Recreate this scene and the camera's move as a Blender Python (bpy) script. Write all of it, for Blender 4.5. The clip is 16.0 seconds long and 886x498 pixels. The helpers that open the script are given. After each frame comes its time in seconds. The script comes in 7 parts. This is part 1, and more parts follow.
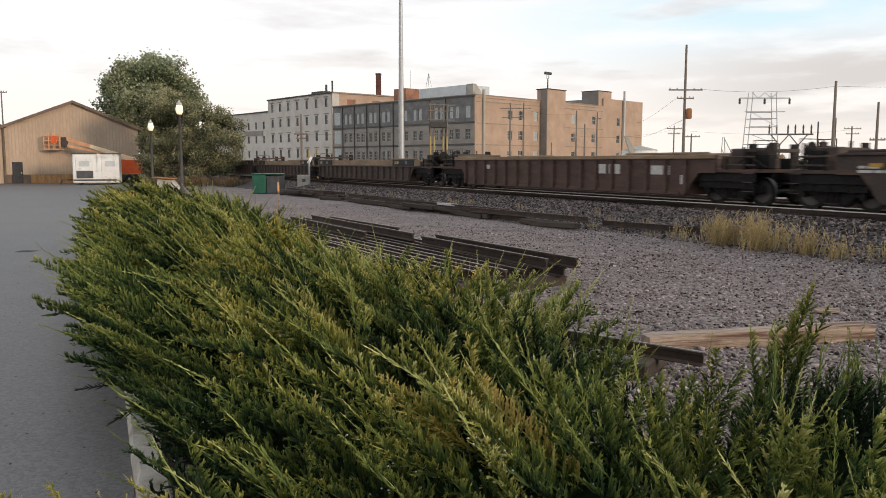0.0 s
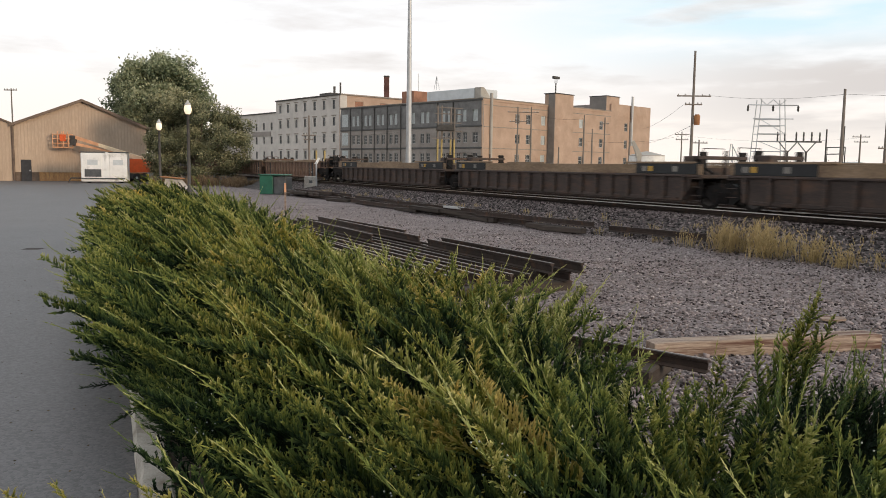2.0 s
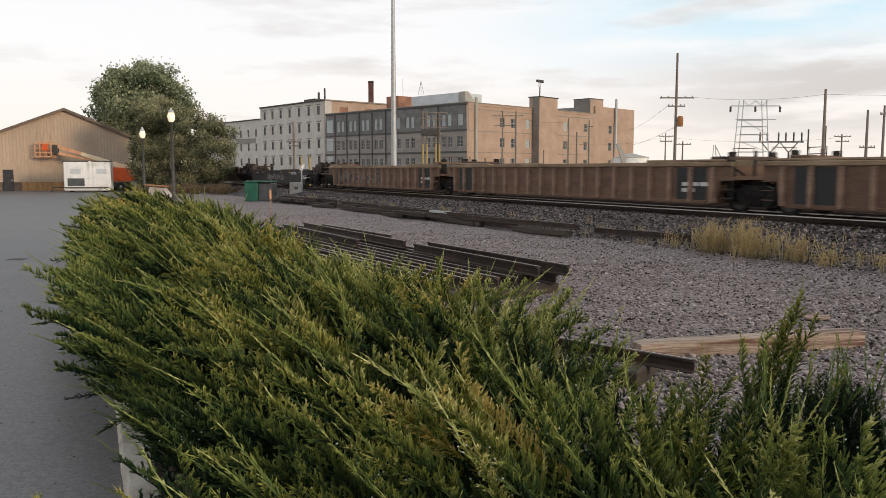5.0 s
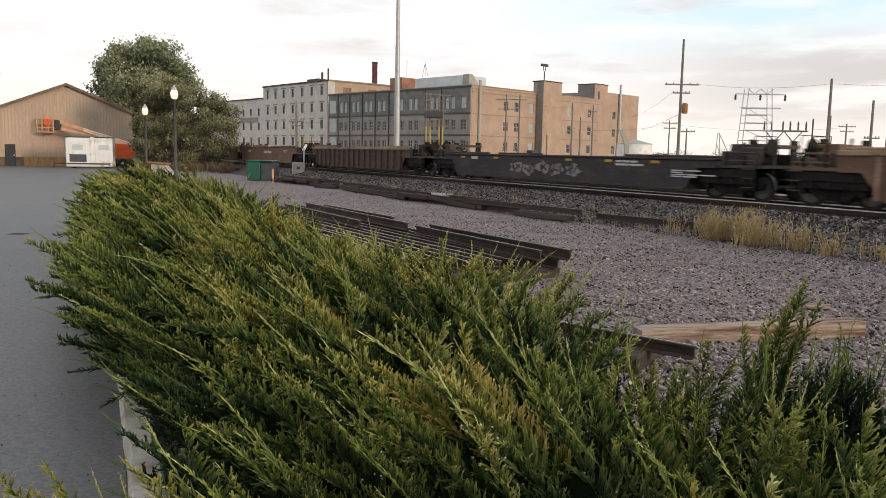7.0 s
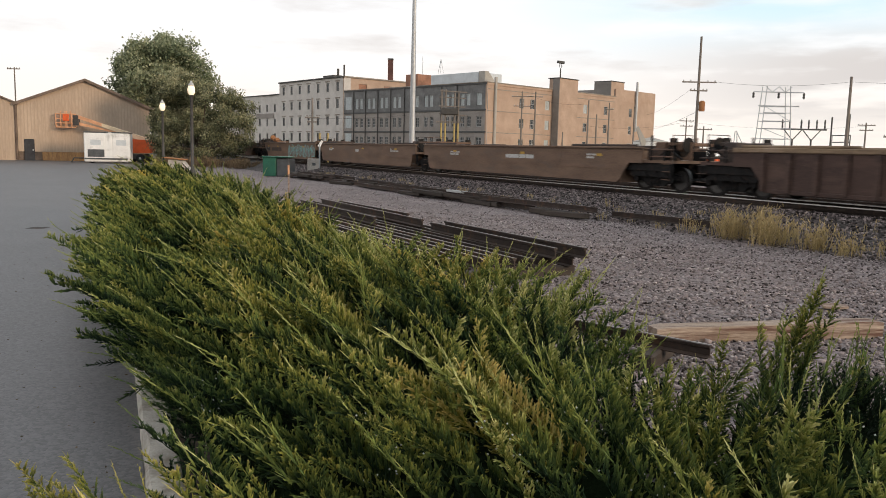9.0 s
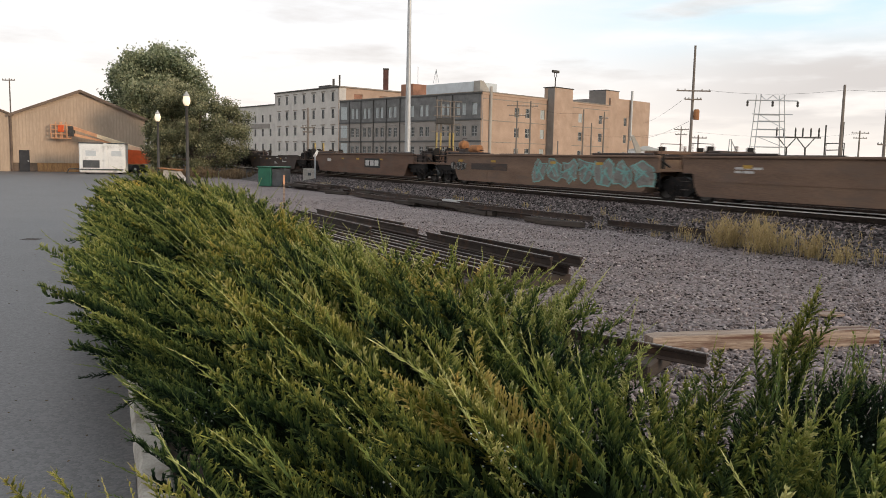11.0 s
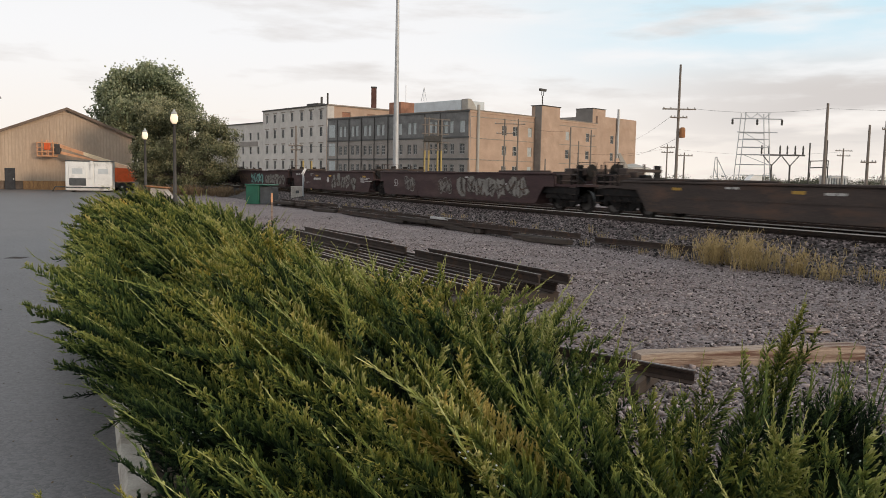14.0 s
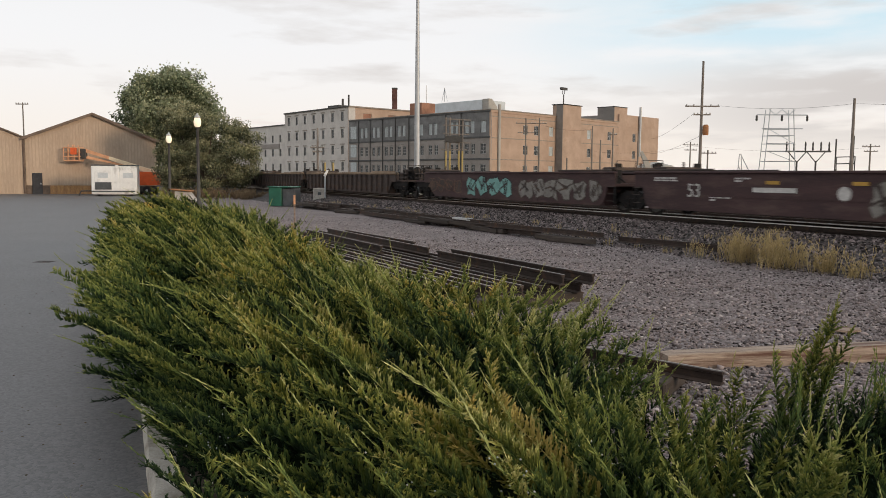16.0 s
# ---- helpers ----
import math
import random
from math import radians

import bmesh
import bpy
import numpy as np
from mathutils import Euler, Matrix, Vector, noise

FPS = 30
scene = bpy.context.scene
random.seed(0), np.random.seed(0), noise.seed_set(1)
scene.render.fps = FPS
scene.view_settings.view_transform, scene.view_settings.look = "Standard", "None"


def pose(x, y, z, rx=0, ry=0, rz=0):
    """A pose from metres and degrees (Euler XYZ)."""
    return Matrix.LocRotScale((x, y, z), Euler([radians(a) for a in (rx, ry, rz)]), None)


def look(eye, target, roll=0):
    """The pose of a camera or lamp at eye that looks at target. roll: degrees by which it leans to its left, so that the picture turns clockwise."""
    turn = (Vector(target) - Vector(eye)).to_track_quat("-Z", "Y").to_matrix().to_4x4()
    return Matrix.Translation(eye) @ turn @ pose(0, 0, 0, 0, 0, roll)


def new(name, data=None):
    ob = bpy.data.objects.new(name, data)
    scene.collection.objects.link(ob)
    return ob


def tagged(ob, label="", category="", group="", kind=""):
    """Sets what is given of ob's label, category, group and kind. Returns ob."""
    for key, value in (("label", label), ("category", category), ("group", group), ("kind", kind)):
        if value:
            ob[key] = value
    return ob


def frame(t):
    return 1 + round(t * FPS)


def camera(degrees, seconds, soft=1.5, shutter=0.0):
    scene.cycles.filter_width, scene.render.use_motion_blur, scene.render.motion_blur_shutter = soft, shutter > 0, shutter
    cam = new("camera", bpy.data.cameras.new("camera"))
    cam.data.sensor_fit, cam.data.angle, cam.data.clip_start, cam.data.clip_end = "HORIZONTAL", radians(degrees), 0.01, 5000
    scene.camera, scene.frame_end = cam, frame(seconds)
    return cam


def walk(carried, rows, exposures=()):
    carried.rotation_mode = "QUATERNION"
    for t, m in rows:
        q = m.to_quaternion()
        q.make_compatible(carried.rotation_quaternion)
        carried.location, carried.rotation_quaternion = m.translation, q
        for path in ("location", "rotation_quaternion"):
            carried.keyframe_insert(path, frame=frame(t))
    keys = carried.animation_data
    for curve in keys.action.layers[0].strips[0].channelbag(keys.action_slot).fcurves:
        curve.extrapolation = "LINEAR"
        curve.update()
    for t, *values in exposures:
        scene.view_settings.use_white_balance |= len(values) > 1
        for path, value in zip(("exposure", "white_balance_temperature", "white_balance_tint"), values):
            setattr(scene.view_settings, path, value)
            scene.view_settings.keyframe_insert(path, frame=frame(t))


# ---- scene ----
# camera and its path: hand held beside the junipers, eye about 2.1 m up
cam = camera(58.5, 16.0, 0.7, 0.22)
PATH = [
    (0.0, 0.000, 0.000, 2.100, 0.00, -6.24, 0.00),
    (0.5, 0.027, 0.016, 2.113, -0.61, -6.06, -0.07),
    (1.0, 0.015, 0.024, 2.111, -0.58, -6.03, -0.28),
    (1.5, -0.001, 0.009, 2.102, 0.04, -6.02, -0.71),
    (2.0, 0.001, -0.004, 2.104, 0.50, -6.03, -0.73),
    (2.5, 0.012, 0.001, 2.103, 0.58, -5.90, -0.59),
    (3.0, 0.015, 0.027, 2.103, 0.18, -5.73, -0.38),
    (3.5, 0.024, 0.023, 2.106, -0.33, -5.52, -0.13),
    (6.0, 0.001, -0.018, 2.098, -0.57, -6.37, 0.00),
    (6.5, -0.000, -0.007, 2.092, -0.34, -6.89, -0.42),
    (7.0, -0.012, -0.011, 2.092, -0.36, -6.93, -1.07),
    (7.5, -0.018, -0.002, 2.093, 0.01, -6.65, -1.61),
    (8.0, -0.024, -0.011, 2.086, 0.20, -6.98, -2.05),
    (8.5, -0.028, -0.020, 2.091, 0.48, -7.19, -1.94),
    (9.0, -0.019, -0.023, 2.094, 0.73, -7.18, -1.35),
    (11.5, -0.010, 0.004, 2.095, 0.33, -6.21, -1.07),
    (12.0, -0.012, -0.009, 2.101, 0.05, -5.81, -1.05),
    (12.5, -0.005, -0.019, 2.105, -0.37, -5.29, -0.93),
    (13.0, -0.006, -0.007, 2.097, -0.47, -5.24, -0.84),
    (13.5, -0.005, -0.012, 2.103, -0.54, -5.12, -0.98),
    (14.0, -0.010, -0.005, 2.098, -0.45, -5.22, -1.08),
    (14.5, -0.019, 0.008, 2.089, -0.05, -5.82, -0.94),
    (15.0, -0.024, 0.005, 2.093, 0.52, -6.10, -0.78),
    (15.5, -0.023, 0.006, 2.106, 0.69, -5.79, -0.52),
    (16.0, -0.030, 0.030, 2.105, 1.08, -5.22, -0.47),
]
walk(cam, [(t, pose(x, y, z, 90 + p, r, yw)) for t, x, y, z, yw, p, r in PATH],
     [(0.0, 0.0), (3.0, 0.0), (3.5, -0.14), (6.0, 0.0), (8.5, 0.03), (11.5, 0.0), (12.5, -0.14), (13.0, -0.15), (14.0, -0.13), (14.7, 0.0), (15.5, 0.0), (16.0, -0.16)])

# ---------------------------------------------------------------- light
SUN = Vector((0.80, -0.58, 0.19)).normalized()
world = bpy.data.worlds.new("evening_sky")
scene.world = world
world.use_nodes = True


def sky_nodes():
    nt = world.node_tree
    nt.nodes.clear()
    N = nt.nodes.new
    L = nt.links.new
    out, bg = N("ShaderNodeOutputWorld"), N("ShaderNodeBackground")
    sky = N("ShaderNodeTexSky")
    sky.sky_type, sky.sun_disc = "NISHITA", False
    sky.sun_elevation, sky.sun_rotation = math.asin(SUN.z), math.atan2(SUN.x, SUN.y)
    sky.air_density, sky.dust_density = 1.0, 2.5
    tc, sep = N("ShaderNodeTexCoord"), N("ShaderNodeSeparateXYZ")
    L(tc.outputs["Generated"], sep.inputs[0])
    # streaky evening clouds: stretched along the horizon
    mp = N("ShaderNodeMapping")
    mp.inputs["Scale"].default_value = (2.4, 2.4, 13.0)
    L(tc.outputs["Generated"], mp.inputs[0])
    big = N("ShaderNodeTexNoise")
    big.inputs["Scale"].default_value, big.inputs["Detail"].default_value, big.inputs["Roughness"].default_value = 1.7, 7, 0.55
    L(mp.outputs[0], big.inputs["Vector"])
    r1 = N("ShaderNodeValToRGB")
    r1.color_ramp.elements[0].position, r1.color_ramp.elements[1].position = 0.515, 0.66
    L(big.outputs["Fac"], r1.inputs[0])
    # pale veil everywhere, thinner up high and to the east
    veil = N("ShaderNodeMapRange")
    veil.inputs["From Min"].default_value, veil.inputs["From Max"].default_value = 0.0, 0.5
    veil.inputs["To Min"].default_value, veil.inputs["To Max"].default_value = 1.0, 0.74
    L(sep.outputs["Z"], veil.inputs["Value"])
    mix1, mix2 = N("ShaderNodeMix"), N("ShaderNodeMix")
    mix1.data_type = mix2.data_type = "RGBA"
    L(veil.outputs[0], mix1.inputs[0])
    L(sky.outputs[0], mix1.inputs[6])

    def ramp(src, a, b):
        m = N("ShaderNodeMapRange")
        m.interpolation_type = "SMOOTHSTEP"
        m.inputs["From Min"].default_value, m.inputs["From Max"].default_value = a, b
        L(src, m.inputs["Value"])
        return m.outputs[0]

    def times(a, b):
        m = N("ShaderNodeMath")
        m.operation = "MULTIPLY"
        L(a, m.inputs[0])
        if isinstance(b, float):
            m.inputs[1].default_value = b
        else:
            L(b, m.inputs[1])
        return m.outputs[0]

    # the veil warms towards the horizon
    low = N("ShaderNodeMix")
    low.data_type = "RGBA"
    L(ramp(sep.outputs["Z"], 0.0, 0.17), low.inputs[0])
    low.inputs[6].default_value, low.inputs[7].default_value = (10.8, 9.9, 9.0, 1), (11.0, 10.9, 11.0, 1)
    L(low.outputs[2], mix1.inputs[7])
    # a clear pale-blue gap high in the east
    gap = N("ShaderNodeMix")
    gap.data_type = "RGBA"
    n2 = N("ShaderNodeTexNoise")
    n2.inputs["Scale"].default_value, n2.inputs["Detail"].default_value = 2.2, 5
    L(mp.outputs[0], n2.inputs["Vector"])
    blue = times(times(ramp(sep.outputs["X"], -0.05, 0.38), ramp(sep.outputs["Z"], 0.08, 0.19)), ramp(n2.outputs["Fac"], 0.25, 0.60))
    L(times(blue, 1.0), gap.inputs[0])
    L(mix1.outputs[2], gap.inputs[6])
    gap.inputs[7].default_value = (6.9, 9.1, 10.2, 1)
    # grey streaks, and a low bank in the east
    streak = times(r1.outputs[0], 0.6)
    bank = times(times(ramp(sep.outputs["X"], 0.12, 0.46), ramp(sep.outputs["Z"], 0.16, 0.105)), times(ramp(sep.outputs["Z"], 0.015, 0.08), ramp(n2.outputs["Fac"], 0.34, 0.52)))
    both = N("ShaderNodeMath")
    both.operation = "MAXIMUM"
    L(streak, both.inputs[0])
    L(times(bank, 0.95), both.inputs[1])
    L(both.outputs[0], mix2.inputs[0])
    L(gap.outputs[2], mix2.inputs[6])
    mix2.inputs[7].default_value = (7.3, 6.85, 6.6, 1)
    L(mix2.outputs[2], bg.inputs[0])
    bg.inputs[1].default_value = 0.1
    L(bg.outputs[0], out.inputs[0])


sky_nodes()
sun = new("sun", bpy.data.lights.new("sun", "SUN"))
sun.data.energy, sun.data.angle, sun.data.color = 2.0, radians(11.0), (1.0, 0.77, 0.55)
sun.matrix_world = look(SUN * 60, (0, 0, 0))
scene.view_settings.exposure = 0.0


# ---------------------------------------------------------------- mesh helpers
class MB:
    """Collects vertices and faces of one part."""

    def __init__(self):
        self.v, self.f, self.m = [], [], []

    def add(self, vs, fs, mi=0):
        o = len(self.v)
        self.v += [tuple(p) for p in vs]
        self.f += [tuple(o + i for i in f) for f in fs]
        self.m += [mi] * len(fs)
        return self

    def box(self, x0, x1, y0, y1, z0, z1, b=0.0, mi=0, m=None):
        """A box, with chamfered edges when b > 0."""
        if b <= 0:
            vs = [(x, y, z) for x in (x0, x1) for y in (y0, y1) for z in (z0, z1)]
            fs = [(0, 1, 3, 2), (4, 6, 7, 5), (0, 4, 5, 1), (2, 3, 7, 6), (0, 2, 6, 4), (1, 5, 7, 3)]
        else:
            b = min(b, (x1 - x0) * 0.45, (y1 - y0) * 0.45, (z1 - z0) * 0.45)
            c, h = ((x0 + x1) / 2, (y0 + y1) / 2, (z0 + z1) / 2), ((x1 - x0) / 2, (y1 - y0) / 2, (z1 - z0) / 2)
            vs, idx = [], {}
            for sx in (-1, 1):
                for sy in (-1, 1):
                    for sz in (-1, 1):
                        for a in range(3):
                            s = (sx, sy, sz)
                            idx[s, a] = len(vs)
                            vs.append(tuple(c[i] + s[i] * (h[i] - (0 if i == a else b)) for i in range(3)))
            fs = []
            for a in range(3):
                o1, o2 = [i for i in range(3) if i != a]
                for sg in (-1, 1):
                    q = []
                    for u, w in ((-1, -1), (1, -1), (1, 1), (-1, 1)):
                        s = [0, 0, 0]
                        s[a], s[o1], s[o2] = sg, u, w
                        q.append(idx[tuple(s), a])
                    fs.append(tuple(q))
                for u in (-1, 1):
                    for w in (-1, 1):
                        s0, s1 = [0, 0, 0], [0, 0, 0]
                        s0[a], s1[a] = -1, 1
                        s0[o1] = s1[o1] = u
                        s0[o2] = s1[o2] = w
                        fs.append((idx[tuple(s0), o1], idx[tuple(s1), o1], idx[tuple(s1), o2], idx[tuple(s0), o2]))
            for sx in (-1, 1):
                for sy in (-1, 1):
                    for sz in (-1, 1):
                        fs.append(tuple(idx[(sx, sy, sz), a] for a in range(3)))
        if m is not None:
            vs = [m @ Vector(p) for p in vs]
        return self.add(vs, fs, mi)

    def prism(self, poly, axis, a0, a1, mi=0, m=None):
        """A polygon of (u, w) pushed along an axis from a0 to a1."""
        n, vs = len(poly), []
        for a in (a0, a1):
            for u, w in poly:
                p = [0, 0, 0]
                o = [i for i in range(3) if i != axis]
                p[axis], p[o[0]], p[o[1]] = a, u, w
                vs.append(Vector(p) if m is None else m @ Vector(p))
        fs = [tuple(range(n))[::-1], tuple(range(n, 2 * n))] + [(i, (i + 1) % n, n + (i + 1) % n, n + i) for i in range(n)]
        return self.add(vs, fs, mi)

    def tube(self, pts, r, n=8, mi=0, cap=True):
        """A round bar along points; r is one radius or one for each point."""
        pts = [Vector(p) for p in pts]
        rs = [r] * len(pts) if isinstance(r, (int, float)) else r
        vs, fs = [], []
        for i, p in enumerate(pts):
            d = (pts[min(i + 1, len(pts) - 1)] - pts[max(i - 1, 0)]).normalized()
            a = d.cross(Vector((0, 0, 1)) if abs(d.z) < 0.9 else Vector((1, 0, 0))).normalized()
            b = d.cross(a)
            vs += [p + (a * math.cos(t) + b * math.sin(t)) * rs[i] for t in (2 * math.pi * k / n for k in range(n))]
        for i in range(len(pts) - 1):
            fs += [(i * n + k, i * n + (k + 1) % n, (i + 1) * n + (k + 1) % n, (i + 1) * n + k) for k in range(n)]
        if cap:
            fs += [tuple(range(n))[::-1], tuple(range((len(pts) - 1) * n, len(pts) * n))]
        return self.add(vs, fs, mi)

    def lathe(self, prof, n=20, c=(0, 0, 0), axis=2, mi=0):
        """A profile of (radius, height) turned about an axis."""
        vs, fs = [], []
        for r, h in prof:
            for k in range(n):
                t = 2 * math.pi * k / n
                p = [0, 0, 0]
                o = [i for i in range(3) if i != axis]
                p[axis], p[o[0]], p[o[1]] = h, r * math.cos(t), r * math.sin(t)
                vs.append(tuple(p[i] + c[i] for i in range(3)))
        for i in range(len(prof) - 1):
            fs += [(i * n + k, i * n + (k + 1) % n, (i + 1) * n + (k + 1) % n, (i + 1) * n + k) for k in range(n)]
        fs += [tuple(range(n))[::-1], tuple(range((len(prof) - 1) * n, len(prof) * n))]
        return self.add(vs, fs, mi)

    def mesh(self, name, mats, smooth=False):
        me = bpy.data.meshes.new(name)
        me.from_pydata(self.v, [], self.f)
        for mt in mats if isinstance(mats, (list, tuple)) else [mats]:
            me.materials.append(mt)
        if any(self.m):
            me.polygons.foreach_set("material_index", self.m)
        bm = bmesh.new()
        bm.from_mesh(me)
        bmesh.ops.recalc_face_normals(bm, faces=bm.faces)
        bm.to_mesh(me)
        bm.free()
        if smooth:
            me.shade_smooth()
            me.set_sharp_from_angle(angle=radians(40))
        return me


def raw_mesh(name, verts, tris, mat, tone=None):
    """A large mesh of triangles straight from arrays, with a tone for each vertex."""
    me = bpy.data.meshes.new(name)
    nv, nt = len(verts), len(tris)
    me.vertices.add(nv)
    me.vertices.foreach_set("co", np.ascontiguousarray(verts, dtype=np.float32).ravel())
    me.loops.add(nt * 3)
    me.loops.foreach_set("vertex_index", np.ascontiguousarray(tris, dtype=np.int32).ravel())
    me.polygons.add(nt)
    me.polygons.foreach_set("loop_start", np.arange(nt, dtype=np.int32) * 3)
    if tone is not None:
        at = me.attributes.new("tone", "FLOAT", "POINT")
        at.data.foreach_set("value", np.ascontiguousarray(tone, dtype=np.float32))
    me.update(calc_edges=True)
    me.materials.append(mat)
    return me


def part(name, mb, mat, parent=None, label="", m=None, smooth=False):
    """Links one mesh object, under a thing or on its own."""
    me = mb if isinstance(mb, bpy.types.Mesh) else mb.mesh(name, mat, smooth)
    ob = new(name, me)
    if parent is not None:
        ob.parent = parent
    if m is not None:
        ob.matrix_basis = m
    if label:
        ob["label"] = label
    return ob


def thing(name, m, label, category, group="", kind=""):
    e = new(name)
    e.empty_display_size = 0.2
    e.matrix_basis = m
    return tagged(e, label, category, group, kind)


# ---------------------------------------------------------------- materials
def mat(name, base, dark=None, rough=0.8, metal=0.0, scale=4.0, fine=40.0, bump=0.15, contrast=0.5, spec=0.4, obj_var=0.0, coords="Object", squash=(1, 1, 1), stain=None, stain_at=(0.55, 0.7), stain_scale=1.5, dist=0.01):
    """Two scales of uneven colour, optional stains, fine relief."""
    mt = bpy.data.materials.new(name)
    mt.use_nodes = True
    nt = mt.node_tree
    N, L = nt.nodes.new, nt.links.new
    bs = nt.nodes["Principled BSDF"]
    tc, mp = N("ShaderNodeTexCoord"), N("ShaderNodeMapping")
    mp.inputs["Scale"].default_value = squash
    L(tc.outputs[coords], mp.inputs[0])
    n1, n2 = N("ShaderNodeTexNoise"), N("ShaderNodeTexNoise")
    for n, s, d in ((n1, scale, 5), (n2, fine, 4)):
        n.inputs["Scale"].default_value, n.inputs["Detail"].default_value = s, d
        n.inputs["Roughness"].default_value = 0.6
        L(mp.outputs[0], n.inputs["Vector"])
    add = N("ShaderNodeMix")
    add.inputs[0].default_value = 0.42
    L(n1.outputs["Fac"], add.inputs[2])
    L(n2.outputs["Fac"], add.inputs[3])
    rp = N("ShaderNodeValToRGB")
    lo = dark or tuple(c * (1 - contrast) for c in base)
    hi = tuple(min(1, c * (1 + contrast * 0.45)) for c in base)
    rp.color_ramp.elements[0].color, rp.color_ramp.elements[1].color = (*lo, 1), (*hi, 1)
    rp.color_ramp.elements[0].position, rp.color_ramp.elements[1].position = 0.34, 0.66
    L(add.outputs[0], rp.inputs[0])
    col = rp.outputs[0]
    if stain:
        n3, r3, mx = N("ShaderNodeTexNoise"), N("ShaderNodeValToRGB"), N("ShaderNodeMix")
        n3.inputs["Scale"].default_value, n3.inputs["Detail"].default_value = stain_scale, 7
        n3.inputs["Roughness"].default_value = 0.65
        L(mp.outputs[0], n3.inputs["Vector"])
        r3.color_ramp.elements[0].position, r3.color_ramp.elements[1].position = stain_at
        L(n3.outputs["Fac"], r3.inputs[0])
        mx.data_type = "RGBA"
        L(r3.outputs[0], mx.inputs[0])
        L(col, mx.inputs[6])
        mx.inputs[7].default_value = (*stain, 1)
        col = mx.outputs[2]
    if obj_var:
        oi, hs, mr = N("ShaderNodeObjectInfo"), N("ShaderNodeHueSaturation"), N("ShaderNodeMapRange")
        mr.inputs["To Min"].default_value, mr.inputs["To Max"].default_value = 1 - obj_var, 1 + obj_var
        L(oi.outputs["Random"], mr.inputs["Value"])
        L(mr.outputs[0], hs.inputs["Value"])
        L(col, hs.inputs["Color"])
        col = hs.outputs[0]
    L(col, bs.inputs["Base Color"])
    bs.inputs["Roughness"].default_value, bs.inputs["Metallic"].default_value = rough, metal
    bs.inputs["Specular IOR Level"].default_value = spec
    if bump:
        bp = N("ShaderNodeBump")
        bp.inputs["Strength"].default_value, bp.inputs["Distance"].default_value = bump, dist
        L(add.outputs[0], bp.inputs["Height"])
        L(bp.outputs[0], bs.inputs["Normal"])
    return mt


def foliage(name, stops, rough=0.55, spec=0.3, trans=0.25, var=0.25, warm=None):
    """Leaf colour by the tone of each vertex, uneven in the small."""
    mt = bpy.data.materials.new(name)
    mt.use_nodes = True
    nt = mt.node_tree
    N, L = nt.nodes.new, nt.links.new
    bs = nt.nodes["Principled BSDF"]
    at = N("ShaderNodeAttribute")
    at.attribute_name = "tone"
    rp = N("ShaderNodeValToRGB")
    el = rp.color_ramp.elements
    while len(el) < len(stops):
        el.new(0.5)
    for e, (p, c) in zip(el, stops):
        e.position, e.color = p, (*c, 1)
    L(at.outputs["Fac"], rp.inputs[0])
    leaf = rp.outputs[0]
    if warm:
        # some boughs yellowed
        wa, mw = N("ShaderNodeAttribute"), N("ShaderNodeMix")
        wa.attribute_name, mw.data_type, mw.blend_type = "warm", "RGBA", "MULTIPLY"
        L(wa.outputs["Fac"], mw.inputs[0])
        L(leaf, mw.inputs[6])
        mw.inputs[7].default_value = (*warm, 1)
        leaf = mw.outputs[2]
    geo, hs, mr = N("ShaderNodeNewGeometry"), N("ShaderNodeHueSaturation"), N("ShaderNodeMapRange")
    mr.inputs["To Min"].default_value, mr.inputs["To Max"].default_value = 1 - var, 1 + var
    L(geo.outputs["Random Per Island"], mr.inputs["Value"])
    L(mr.outputs[0], hs.inputs["Value"])
    L(leaf, hs.inputs["Color"])
    L(hs.outputs[0], bs.inputs["Base Color"])
    bs.inputs["Roughness"].default_value, bs.inputs["Specular IOR Level"].default_value = rough, spec
    tr, mx = N("ShaderNodeBsdfTranslucent"), N("ShaderNodeMixShader")
    L(hs.outputs[0], tr.inputs["Color"])
    mx.inputs[0].default_value = trans
    L(bs.outputs[0], mx.inputs[1])
    L(tr.outputs[0], mx.inputs[2])
    L(mx.outputs[0], nt.nodes["Material Output"].inputs[0])
    return mt


def glow(name, color, strength):
    mt = bpy.data.materials.new(name)
    mt.use_nodes = True
    bs = mt.node_tree.nodes["Principled BSDF"]
    bs.inputs["Base Color"].default_value = (*color, 1)
    bs.inputs["Emission Color"].default_value = (*color, 1)
    bs.inputs["Emission Strength"].default_value = strength
    return mt


